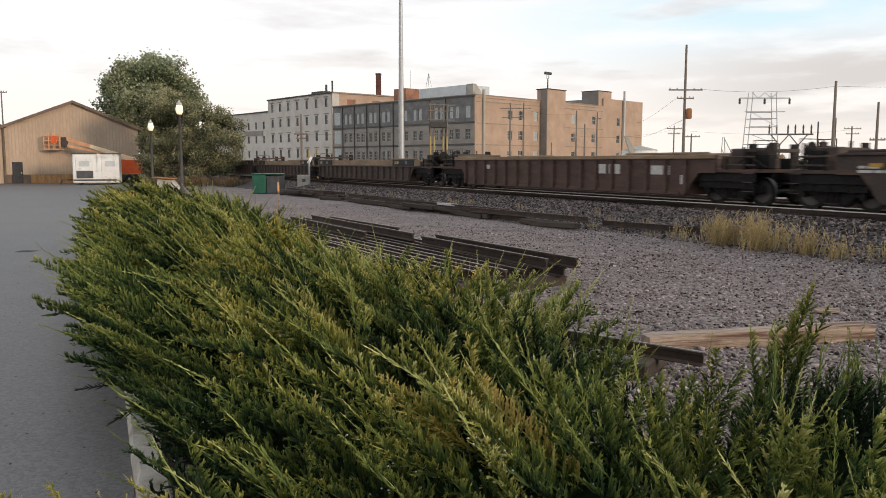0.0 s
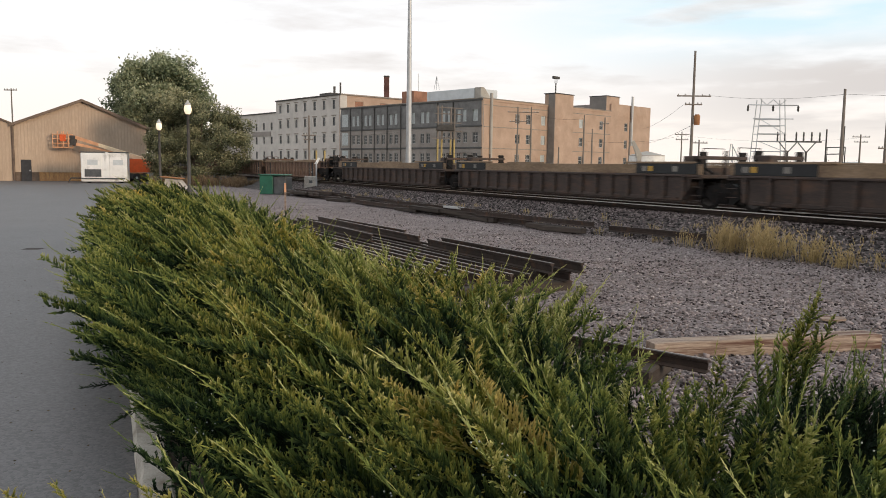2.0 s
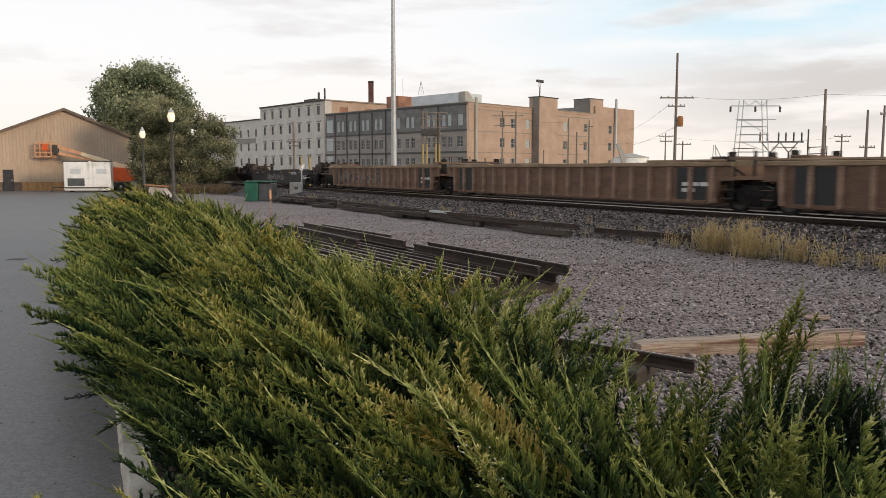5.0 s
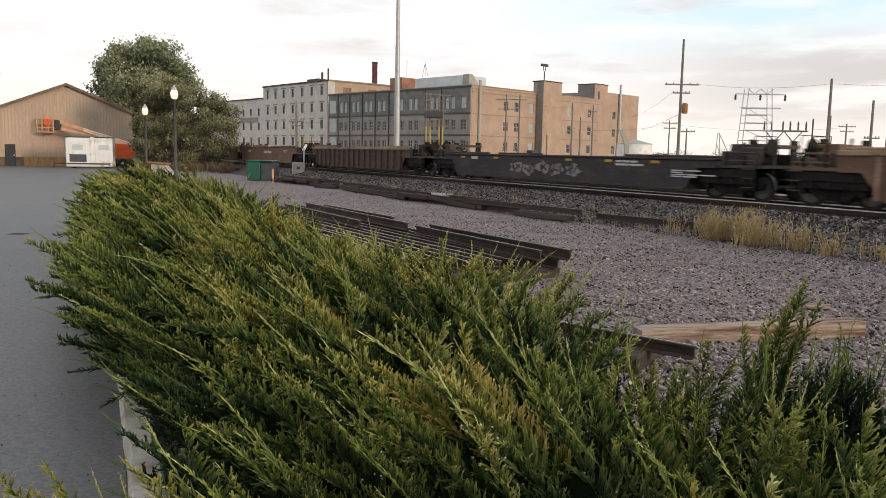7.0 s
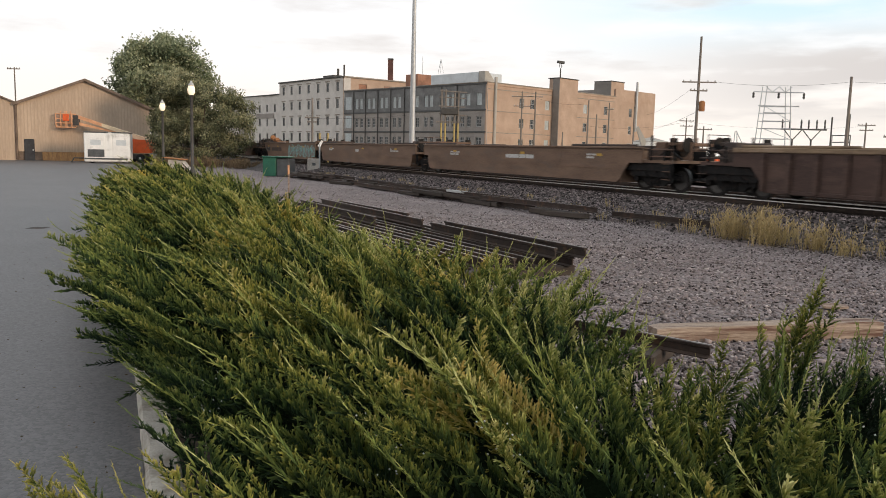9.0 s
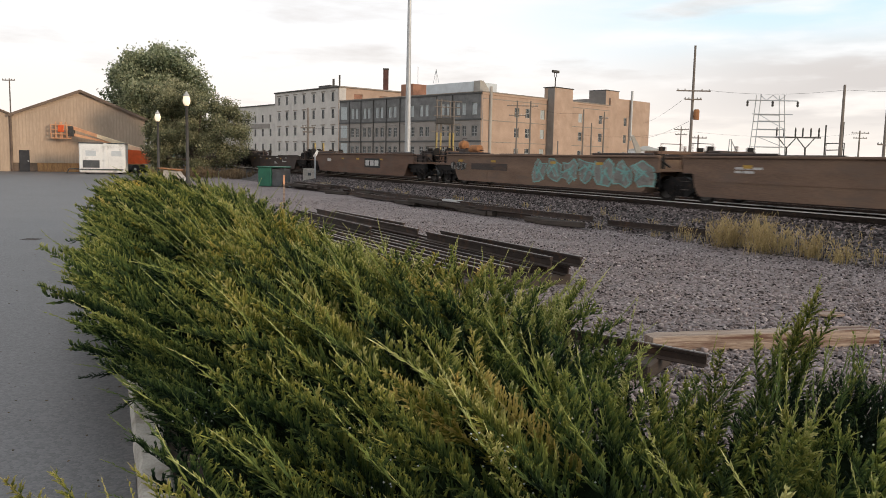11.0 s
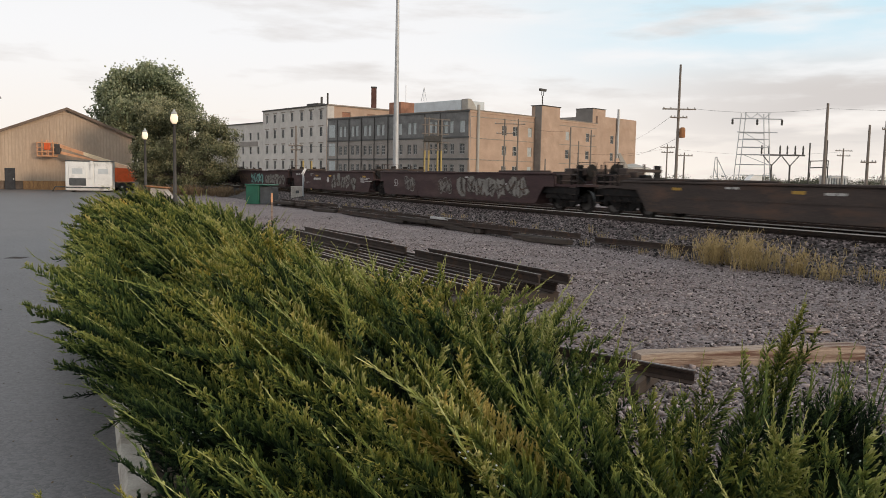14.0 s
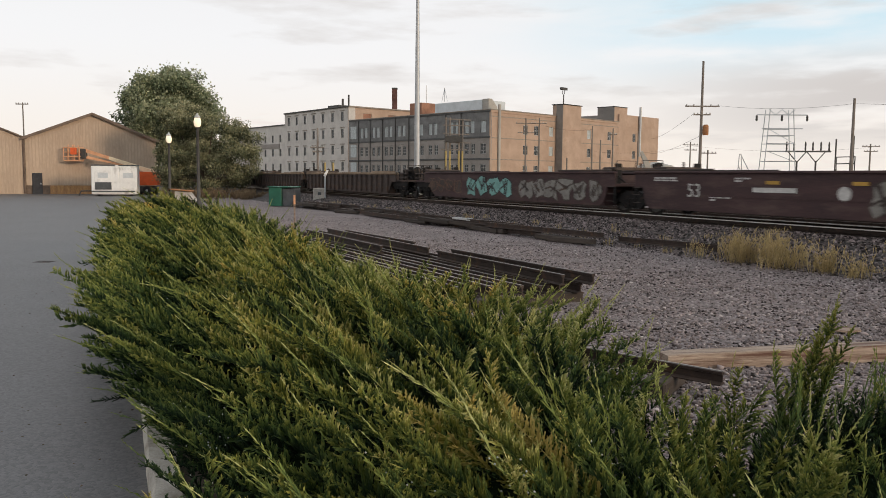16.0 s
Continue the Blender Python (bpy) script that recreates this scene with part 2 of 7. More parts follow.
def stony(name, c_lo, c_hi, cell, bump=0.8, dist=0.03, rough=0.9, spec=0.25):
    """Loose stones: a cell of its own shade for each stone, and their relief."""
    mt = bpy.data.materials.new(name)
    mt.use_nodes = True
    nt = mt.node_tree
    N, L = nt.nodes.new, nt.links.new
    bs = nt.nodes["Principled BSDF"]
    tc = N("ShaderNodeTexCoord")
    vo, v2, big = N("ShaderNodeTexVoronoi"), N("ShaderNodeTexVoronoi"), N("ShaderNodeTexNoise")
    v2.feature = "DISTANCE_TO_EDGE"
    for v in (vo, v2):
        v.inputs["Scale"].default_value = cell
        L(tc.outputs["Object"], v.inputs["Vector"])
    big.inputs["Scale"].default_value, big.inputs["Detail"].default_value = 0.5, 5
    L(tc.outputs["Object"], big.inputs["Vector"])
    sep = N("ShaderNodeSeparateColor")
    L(vo.outputs["Color"], sep.inputs[0])
    mx0 = N("ShaderNodeMix")
    mx0.inputs[0].default_value = 0.4
    L(sep.outputs[0], mx0.inputs[2])
    L(big.outputs["Fac"], mx0.inputs[3])
    rp = N("ShaderNodeValToRGB")
    rp.color_ramp.elements[0].color, rp.color_ramp.elements[1].color = (*c_lo, 1), (*c_hi, 1)
    rp.color_ramp.elements[0].position, rp.color_ramp.elements[1].position = 0.2, 0.85
    L(mx0.outputs[0], rp.inputs[0])
    L(rp.outputs[0], bs.inputs["Base Color"])
    bs.inputs["Roughness"].default_value = rough
    bs.inputs["Specular IOR Level"].default_value = spec
    bp = N("ShaderNodeBump")
    bp.inputs["Strength"].default_value, bp.inputs["Distance"].default_value = bump, dist
    L(v2.outputs["Distance"], bp.inputs["Height"])
    L(bp.outputs[0], bs.inputs["Normal"])
    return mt


M_GRAVEL = stony("pale_gravel", (0.085, 0.069, 0.068), (0.338, 0.282, 0.275), 24)
M_BALLAST = stony("dark_ballast", (0.026, 0.023, 0.022), (0.125, 0.11, 0.105), 13)
M_FIELD = mat("dry_scrub_ground", (0.16, 0.14, 0.09), scale=0.15, fine=3, bump=0.3)
M_ASPHALT = stony("worn_asphalt", (0.062, 0.061, 0.064), (0.126, 0.124, 0.127), 42, bump=0.4, dist=0.006, rough=0.55, spec=0.6)
M_KERB = mat("weathered_concrete", (0.45, 0.42, 0.37), scale=4, fine=70, contrast=0.4, bump=0.5, stain=(0.22, 0.19, 0.15), stain_scale=5, stain_at=(0.5, 0.66))
M_SOIL = mat("dark_mulch", (0.05, 0.035, 0.025), scale=6, fine=50, bump=0.6, contrast=0.6)
M_RAIL = mat("rusty_rail_steel", (0.055, 0.038, 0.031), scale=6, fine=60, rough=0.7, metal=0.25, contrast=0.45, stain=(0.10, 0.052, 0.03), stain_scale=3, obj_var=0.25)
M_RAILTOP = mat("polished_rail_head", (0.40, 0.385, 0.37), scale=8, fine=60, rough=0.28, metal=0.9, contrast=0.15, bump=0.03)
M_TIE = mat("creosoted_tie", (0.055, 0.042, 0.034), scale=3, fine=35, squash=(0.3, 3, 3), contrast=0.5, bump=0.5, obj_var=0.3)
M_TIMBER = mat("pale_weathered_timber", (0.37, 0.295, 0.235), dark=(0.16, 0.105, 0.075), scale=3.5, fine=30, squash=(0.3, 5, 5), bump=0.6, contrast=0.6, stain=(0.12, 0.06, 0.042), stain_scale=2.6, stain_at=(0.48, 0.60))
M_GRASS = foliage("dry_weed", [(0.0, (0.15, 0.115, 0.045)), (0.5, (0.37, 0.275, 0.125)), (1.0, (0.56, 0.43, 0.22))])
M_BRUSH = foliage("dead_brush", [(0.0, (0.06, 0.045, 0.025)), (0.5, (0.14, 0.095, 0.055)), (1.0, (0.24, 0.17, 0.10))])
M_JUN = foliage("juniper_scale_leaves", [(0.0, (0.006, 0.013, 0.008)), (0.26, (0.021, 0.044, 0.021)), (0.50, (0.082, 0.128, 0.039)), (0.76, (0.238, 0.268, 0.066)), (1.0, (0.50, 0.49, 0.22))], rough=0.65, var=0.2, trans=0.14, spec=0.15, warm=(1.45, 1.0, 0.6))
M_CONE = mat("dusty_seed_cone", (0.42, 0.43, 0.40), scale=20, fine=80, bump=0)
# near black: the shade inside the shrubs put into the colour
M_JUNIN = mat("juniper_inner_shade", (0.008, 0.013, 0.006), scale=7, fine=40, bump=0.9, contrast=0.8, dist=0.05, rough=1.0, spec=0.0)
M_BARK = mat("grey_brown_bark", (0.13, 0.095, 0.07), scale=4, fine=25, squash=(4, 4, 0.5), bump=0.7)
M_JUNTWIG = mat("juniper_twig", (0.22, 0.15, 0.09), scale=10, fine=50)
M_STONE = foliage("crushed_stone", [(0.0, (0.026, 0.021, 0.02)), (0.40, (0.182, 0.150, 0.147)), (0.8, (0.318, 0.265, 0.258)), (1.0, (0.44, 0.385, 0.372))], rough=0.9, spec=0.2, trans=0.0, var=0.22)

# ---------------------------------------------------------------- ground
TRACK_X, TRACK_S = 21.907, -0.5172          # near rail: x = TRACK_X + TRACK_S * y
U = Vector((0.4594, -0.8882, 0))            # the train's way
W = Vector((0.8882, 0.4594, 0))             # square to it, away from the camera
YAW = math.degrees(math.atan2(U.y, U.x))
RAIL_Z = 0.80


def on_track(s, w, z):
    """A point s along the track and w behind the near rail."""
    return Vector((TRACK_X, 0, 0)) + U * s + W * w + Vector((0, 0, z))


def sheet(name, xs, ys, zf, mt, kind="structure", label="", category="", m=None):
    mb = MB()
    nx, ny = len(xs), len(ys)
    vs = [(x, y, zf(x, y)) for y in ys for x in xs]
    fs = [(j * nx + i, j * nx + i + 1, (j + 1) * nx + i + 1, (j + 1) * nx + i) for j in range(ny - 1) for i in range(nx - 1)]
    mb.add(vs, fs)
    return tagged(part(name, mb, mt, m=m, smooth=True), label, category, kind=kind)


def lumps(x, y, a, f):
    return a * noise.noise(Vector((x * f, y * f, 0.3)))


KX, KY, KS = -1.95, 4.8, -0.43              # kerb: x = KX + KS * (y - KY)


def kerb_x(y):
    return KX + KS * (y - KY)


def ground():
    far = [-3500, -900, -300, -120, -60, -30, -12, 0, 12, 30, 60, 120, 300, 900, 3500]
    sheet("ground", far, [-900, -300, -80, -20, 0, 20, 60, 120, 240, 500, 1200, 4000], lambda x, y: -0.06, M_FIELD,
          label="flat dry scrub ground out to the horizon", category="ground")
    # gravel yard between the junipers and the track
    m = pose(0, 0, 0)
    xs = [-30 + i * 0.8 for i in range(90)]
    ys = [-8 + i * 1.2 for i in range(85)]
    sheet("gravel_yard", xs, ys, lambda x, y: lumps(x, y, 0.035, 0.35) + lumps(x, y, 0.015, 1.3), M_GRAVEL,
          label="pale crushed stone of the rail yard", category="gravel", m=m)
    # asphalt lot on the other side of the kerb
    mb = MB()
    ys = [-20, 0, 6, 12, 20, 35, 60, 81.0]
    vs, fs = [], []
    for y in ys:
        r = kerb_x(y) if y < 22 else kerb_x(22) - (y - 22) * 0.42
        vs += [(-120, y, 0.03), (-30, y, 0.03), (r, y, 0.045)]
    for i in range(len(ys) - 1):
        for k in range(2):
            fs.append((i * 3 + k, i * 3 + k + 1, i * 3 + k + 4, i * 3 + k + 3))
    tagged(part("asphalt_lot", mb.add(vs, fs), M_ASPHALT), "worn grey asphalt of a parking lot", "asphalt", kind="structure")


def prism_along(mb, poly, s0, s1, n=1, mi=0):
    """A profile of (w, z) pushed along the track."""
    k = len(poly)
    vs, fs = [], []
    for i in range(n + 1):
        s = s0 + (s1 - s0) * i / n
        vs += [on_track(s, w, z) for w, z in poly]
    for i in range(n):
        fs += [(i * k + j, i * k + (j + 1) % k, (i + 1) * k + (j + 1) % k, (i + 1) * k + j) for j in range(k)]
    fs += [tuple(range(k)), tuple(range(n * k, n * k + k))[::-1]]
    mb.add(vs, fs, mi)


def rail_profile(c, z0, h=0.18):
    """Foot, web and head of a rail about w = c."""
    return [(c - 0.075, z0), (c + 0.075, z0), (c + 0.075, z0 + 0.012), (c + 0.012, z0 + 0.035), (c + 0.012, z0 + h - 0.05),
            (c + 0.036, z0 + h - 0.038), (c + 0.036, z0 + h - 0.004), (c - 0.036, z0 + h - 0.004), (c - 0.036, z0 + h - 0.038),
            (c - 0.012, z0 + h - 0.05), (c - 0.012, z0 + 0.035), (c - 0.075, z0 + 0.012)]


def track():
    bed = MB()
    prism_along(bed, [(-4.4, -0.05), (-3.3, 0.10), (-1.3, 0.56), (-0.9, 0.60), (2.5, 0.60), (6.5, 0.45), (10, 0.5), (14, 0.0)], -260, 60, 40)
    tagged(part("track_bed", bed, M_BALLAST), "dark crushed ballast of the railway bed", "ballast", kind="structure")
    for w, nm in ((0, "near"), (1.507, "far")):
        mb = MB()
        prism_along(mb, rail_profile(w, 0.62), -260, 60)
        prism_along(mb, [(w - 0.038, 0.768), (w + 0.038, 0.768), (w + 0.036, 0.795), (w + 0.026, 0.80), (w - 0.026, 0.80), (w - 0.036, 0.795)], -260, 60, mi=1)
        tagged(part("running_rail", mb, [M_RAIL, M_RAILTOP]), "steel running rail with a bright worn head", "rail", group="running rails", kind="structure")
    # a second line behind the train
    for w in (5.2, 6.7):
        mb = MB()
        prism_along(mb, rail_profile(w, 0.50), -260, 60)
        tagged(part("siding_rail", mb, [M_RAIL, M_RAILTOP]), "rusty steel rail of the line behind", "rail", group="siding rails", kind="structure")


def kerb():
    mb = MB()
    prof = [(0.0, 0.0), (0.0, 0.155), (0.022, 0.19), (0.11, 0.193), (0.20, 0.19), (0.22, 0.17), (0.22, -0.05)]
    ys = [-6 + 0.15 * i for i in range(181)]
    n = len(prof)
    vs, fs = [], []
    for y in ys:
        chip = max(0.0, noise.noise(Vector((y * 2.3, 0.5, 3.0))) - 0.15) * 0.07
        gap = 0.02 if abs((y + 6) % 3.0 - 1.5) < 0.05 else 0.0
        for k, (u, z) in enumerate(prof):
            j = 0.006 * noise.noise(Vector((y * 6.0, k * 1.7, 8.0)))
            vs.append((kerb_x(y) + u + j + (chip if k in (1, 2) else 0), y, z + j - (chip * 0.6 + gap if 0 < k < 6 else 0)))
    for i in range(len(ys) - 1):
        fs += [(i * n + j, i * n + j + 1, (i + 1) * n + j + 1, (i + 1) * n + j) for j in range(n - 1)]
    fs += [tuple(range(n)), tuple(range((len(ys) - 1) * n, len(ys) * n))]
    tagged(part("kerb", mb.add(vs, fs), M_KERB, smooth=True), "weathered concrete kerb along the planting bed", "kerb", kind="structure")
    bed = MB()
    vs, fs = [], []
    for i, y in enumerate(ys[::10]):
        x = kerb_x(y) + 0.22
        vs += [(x, y, 0.13), (x + 1.5, y, 0.2), (x + 3.2, y, 0.12), (x + 3.8, y, -0.03)]
        if i:
            fs += [((i - 1) * 4 + j, (i - 1) * 4 + j + 1, i * 4 + j + 1, i * 4 + j) for j in range(3)]
    tagged(part("planting_bed", bed.add(vs, fs), M_SOIL), "dark mulched soil under the junipers", "soil", kind="structure")


ground()
track()
kerb()


# ---------------------------------------------------------------- junipers
def diamonds(a, b, wid, tone_a, tone_b, nrm):
    """Scale-leaf shoots from a to b, each a kite that faces nrm."""
    a, b = np.asarray(a), np.asarray(b)
    n = len(a)
    nrm = nrm.normal(size=(n, 3)) if isinstance(nrm, np.random.Generator) else np.asarray(nrm)
    d = b - a
    d = d / (np.linalg.norm(d, axis=1, keepdims=True) + 1e-9)
    s = np.cross(d, nrm)
    s /= np.linalg.norm(s, axis=1, keepdims=True) + 1e-9
    mid = a + (b - a) * 0.42
    w = np.asarray(wid).reshape(-1, 1)
    v = np.stack([a, mid + s * w, b, mid - s * w], 1).reshape(-1, 3)
    base = np.arange(n)[:, None] * 4
    t = np.concatenate([base + [0, 1, 2], base + [0, 2, 3]], 1).reshape(-1, 3)
    tone = np.stack([tone_a, (tone_a + tone_b) / 2, tone_b, (tone_a + tone_b) / 2], 1).ravel()
    return v, t, tone


def bough(seed, n_side, n_fin, fin, width, body):
    """One bough along +z, 1 long, its upper side towards +x: short branchlets that shorten to the tip, each set with stubby fingers."""
    rng = np.random.default_rng(seed)
    A, B, Wd, T0, T1, NN = [], [], [], [], [], []
    bend = rng.uniform(-0.02, 0.14), rng.uniform(-0.12, 0.12)

    def axis(u):
        return np.array([bend[0] * u * u, bend[1] * u * u, u])

    def put(a, b, w, t0, t1, nr):
        A.append(a), B.append(b), Wd.append(w), T0.append(t0), T1.append(t1), NN.append(nr)

    k = 8
    for i in range(k):
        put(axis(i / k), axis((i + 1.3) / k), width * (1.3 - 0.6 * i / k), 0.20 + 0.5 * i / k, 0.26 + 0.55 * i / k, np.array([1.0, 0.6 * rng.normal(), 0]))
    for i in range(n_side):
        u = 0.03 + 0.90 * ((i + rng.uniform(0.0, 0.9)) / n_side) ** 0.95
        p = axis(u)
        th = rng.normal() * 1.0 if rng.random() < 0.85 else rng.uniform(0, 6.28)
        out = np.array([np.cos(th), np.sin(th), 0])
        ln = (0.175 * (1 - u) ** 0.7 + 0.04) * rng.uniform(0.6, 1.3)
        d = out * rng.uniform(0.55, 1.0) + np.array([0.35, 0, 1.0])
        d /= np.linalg.norm(d)
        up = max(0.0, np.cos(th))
        # tips paler with new growth; lit upper side and shaded base put into tone
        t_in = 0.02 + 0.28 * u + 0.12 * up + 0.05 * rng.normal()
        sx = np.cross(d, out)
        sx /= np.linalg.norm(sx) + 1e-9
        sy = np.cross(d, sx)
        # the sprig's body: two crossed blades that curve a little towards the tip
        bow = np.array([0.04, 0, 0.06]) * ln
        mid = p + d * ln * 0.55
        for nr in (sx, sy):
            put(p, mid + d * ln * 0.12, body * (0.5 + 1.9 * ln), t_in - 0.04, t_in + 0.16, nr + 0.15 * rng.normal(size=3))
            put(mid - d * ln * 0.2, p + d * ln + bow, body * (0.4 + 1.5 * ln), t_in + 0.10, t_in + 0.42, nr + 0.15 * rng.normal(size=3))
        m = max(2, int(round(n_fin * (0.30 + 0.70 * ln / 0.19))))
        for j in range(m):
            w = 0.06 + 0.90 * (j + rng.uniform(0.1, 0.9)) / m
            ph = j * 2.4 + rng.uniform(-0.6, 0.6)
            q = sx * np.cos(ph) + sy * np.sin(ph)
            e = d + q * rng.uniform(0.40, 0.75) + np.array([0.10, 0, 0.06])
            e /= np.linalg.norm(e)
            l2 = fin * rng.uniform(0.65, 1.35) * (1.2 - 0.5 * w)
            t2 = t_in + 0.26 * w
            g = p + d * ln * w
            put(g, g + e * l2, width * rng.uniform(0.8, 1.15), t2, t2 + 0.24, np.cross(q, d) + 0.5 * rng.normal(size=3))
    return diamonds(np.array(A), np.array(B), np.array(Wd), np.array(T0), np.array(T1), np.array(NN))


def leader(seed, n):
    """A slender pale shoot along +z with small scale sprigs that hug it."""
    rng = np.random.default_rng(seed)
    A, B, Wd, T0, T1, NN = [], [], [], [], [], []
    bend = rng.uniform(0.05, 0.22), rng.uniform(-0.15, 0.15)
    ax = lambda u: np.array([bend[0] * u * u, bend[1] * u * u, u])
    for i in range(9):
        A.append(ax(i / 9)), B.append(ax((i + 1.4) / 9)), Wd.append(0.013 * (1.05 - 0.085 * i)), T0.append(0.50 + 0.04 * i), T1.append(0.55 + 0.05 * i), NN.append(np.array([1.0, 0.7 * rng.normal(), 0]))
    for i in range(n):
        u = 0.02 + 0.93 * (i + rng.random()) / n
        th = rng.uniform(0, 6.28)
        out = np.array([np.cos(th), np.sin(th), 0])
        d = out * rng.uniform(0.15, 0.42) + np.array([0.08, 0, 1.0])
        d /= np.linalg.norm(d)
        l = (0.16 * (1 - u) + 0.035) * rng.uniform(0.5, 1.2)
        A.append(ax(u)), B.append(ax(u) + d * l), Wd.append(0.0075), T0.append(0.42 + 0.2 * u), T1.append(0.62 + 0.25 * u), NN.append(rng.normal(size=3))
    return diamonds(np.array(A), np.array(B), np.array(Wd), np.array(T0), np.array(T1), np.array(NN))


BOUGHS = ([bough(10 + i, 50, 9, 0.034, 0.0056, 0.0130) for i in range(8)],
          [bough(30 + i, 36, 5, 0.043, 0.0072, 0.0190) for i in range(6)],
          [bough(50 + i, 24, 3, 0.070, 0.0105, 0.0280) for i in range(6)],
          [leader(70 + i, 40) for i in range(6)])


def grow(spots, rng):
    """Joins boughs at (base, way, length, tone shift, yellowing, detail)."""
    V, T, C, Y, o = [], [], [], [], 0
    for p, d, ln, ts, warm, lod in spots:
        tmpl = BOUGHS[lod]
        v, t, c = tmpl[rng.integers(len(tmpl))]
        d = d / np.linalg.norm(d)
        # fingers stand up from the bough
        e1 = np.array([0.25 * rng.normal() + 0.1, 0.25 * rng.normal() - 0.30, 1.0])
        e1 -= d * (e1 @ d)
        e1 /= np.linalg.norm(e1) + 1e-9
        e2 = np.cross(d, e1)
        fat = rng.uniform(0.85, 1.25)
        x = (v[:, 0:1] * e1 + v[:, 1:2] * e2) * (ln * fat) + v[:, 2:3] * d * ln
        x[:, 2] -= 0.09 * ln * v[:, 2] ** 2
        V.append(x + p)
        T.append(t + o)
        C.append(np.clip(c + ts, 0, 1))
        Y.append(np.full(len(v), warm))
        o += len(v)
    return np.concatenate(V), np.concatenate(T), np.concatenate(C), np.concatenate(Y)


def hedge_top(c, y):
    """Height of the juniper mass: c from 0 at the kerb to 1 at the yard side."""
    far = min(max((y - 4.0) / 13.0, 0), 1)
    top = 1.16 + 0.52 * far * (1 - 0.45 * c)
    edge = 1 - (0.42 - 0.24 * far) * max(0, 1 - c / 0.30) ** 1.6 - (0.10 + 0.16 * min(1, max(0, (y - 6.5) / 2.5))) * max(0, (c - 0.70) / 0.30) ** 2
    return top * edge


def hedge_w(y):
    """Breadth of the planting from the kerb to the yard."""
    return float(np.interp(y, [4.6, 6.0, 7.2, 8.8, 20.0], [3.15, 3.85, 3.95, 3.05, 3.10]))


def juniper(name, spots, hull, label, rng, stems):
    e = thing(name, pose(*stems[0]), label, "shrub", group="juniper shrubs")
    base = np.array(stems[0])
    v, t, c, warm = grow(spots, rng)
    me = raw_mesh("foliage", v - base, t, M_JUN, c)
    me.attributes.new("warm", "FLOAT", "POINT").data.foreach_set("value", np.ascontiguousarray(warm, dtype=np.float32))
    ob = part("foliage", me, None, e)
    ob["kind"] = "stuff"
    if spots[0][5] != 2:
        # dusty little cones in the middle of some boughs
        pts = []
        for p, d, ln, ts, wm, lod in spots:
            if lod < 2 and rng.random() < 0.10:
                for _ in range(rng.integers(5, 14)):
                    pts.append(p + d / np.linalg.norm(d) * ln * rng.uniform(0.3, 0.75) + rng.normal(size=3) * 0.045 + np.array([0, 0, 0.02]))
        if pts:
            pts = np.array(pts) - base
            o8 = np.array([(1, 0, 0), (-1, 0, 0), (0, 1, 0), (0, -1, 0), (0, 0, 1), (0, 0, -1)], float) * 0.005
            tr = np.array([(0, 2, 4), (2, 1, 4), (1, 3, 4), (3, 0, 4), (2, 0, 5), (1, 2, 5), (3, 1, 5), (0, 3, 5)])
            vv = (pts[:, None, :] + o8[None]).reshape(-1, 3)
            tt = (tr[None] + (np.arange(len(pts)) * 6)[:, None, None]).reshape(-1, 3)
            ob = part("cone_dusting", raw_mesh("cone_dusting", vv, tt, M_CONE), None, e, "dusty pale seed cones")
            ob["kind"] = "stuff"
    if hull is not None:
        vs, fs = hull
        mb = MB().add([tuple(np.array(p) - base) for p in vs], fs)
        part("shaded_inner_hull", mb, M_JUNIN, e, "dense dark inner hull that stands for shaded twigs", smooth=True)
    for i in range(5):
        a = rng.uniform(0, 6.28)
        q = Vector((0.5 * math.cos(a), 0.6 * math.sin(a), 0.40))
        part("stem", MB().tube([(0, 0, -0.05), q * 0.4 + Vector((0, 0, 0.1)), q], [0.03, 0.022, 0.01], 6), M_JUNTWIG, e)


def unit(x, y, z):
    d = np.array([x, y, z], float)
    return d / np.linalg.norm(d)


def fan(spots, tip, way, ln, tone, warm, lod, rng, side=2, bare=1.0):
    """A bough whose tip is given, with smaller side boughs and now and then a bare leader."""
    base = tip - way * ln
    spots.append((base, way, ln, tone, warm, lod))
    for k in range(side):
        u = rng.uniform(0.15, 0.55)
        d = unit(*(way + 0.30 * rng.normal(size=3) + np.array([0, 0, 0.10])))
        spots.append((base + way * ln * u, d, ln * rng.uniform(0.42, 0.68), tone - 0.05 + 0.06 * rng.normal(), warm * rng.uniform(0.5, 1.2), lod))
    if rng.random() < (0.55 if lod < 2 else 0.35) * bare:
        d = unit(*(way + 0.12 * rng.normal(size=3)))
        l = rng.uniform(0.28, 0.46)
        spots.append((base + way * ln * rng.uniform(0.62, 0.86), d, l, tone * 0.5 + 0.06, 0.0, 3))


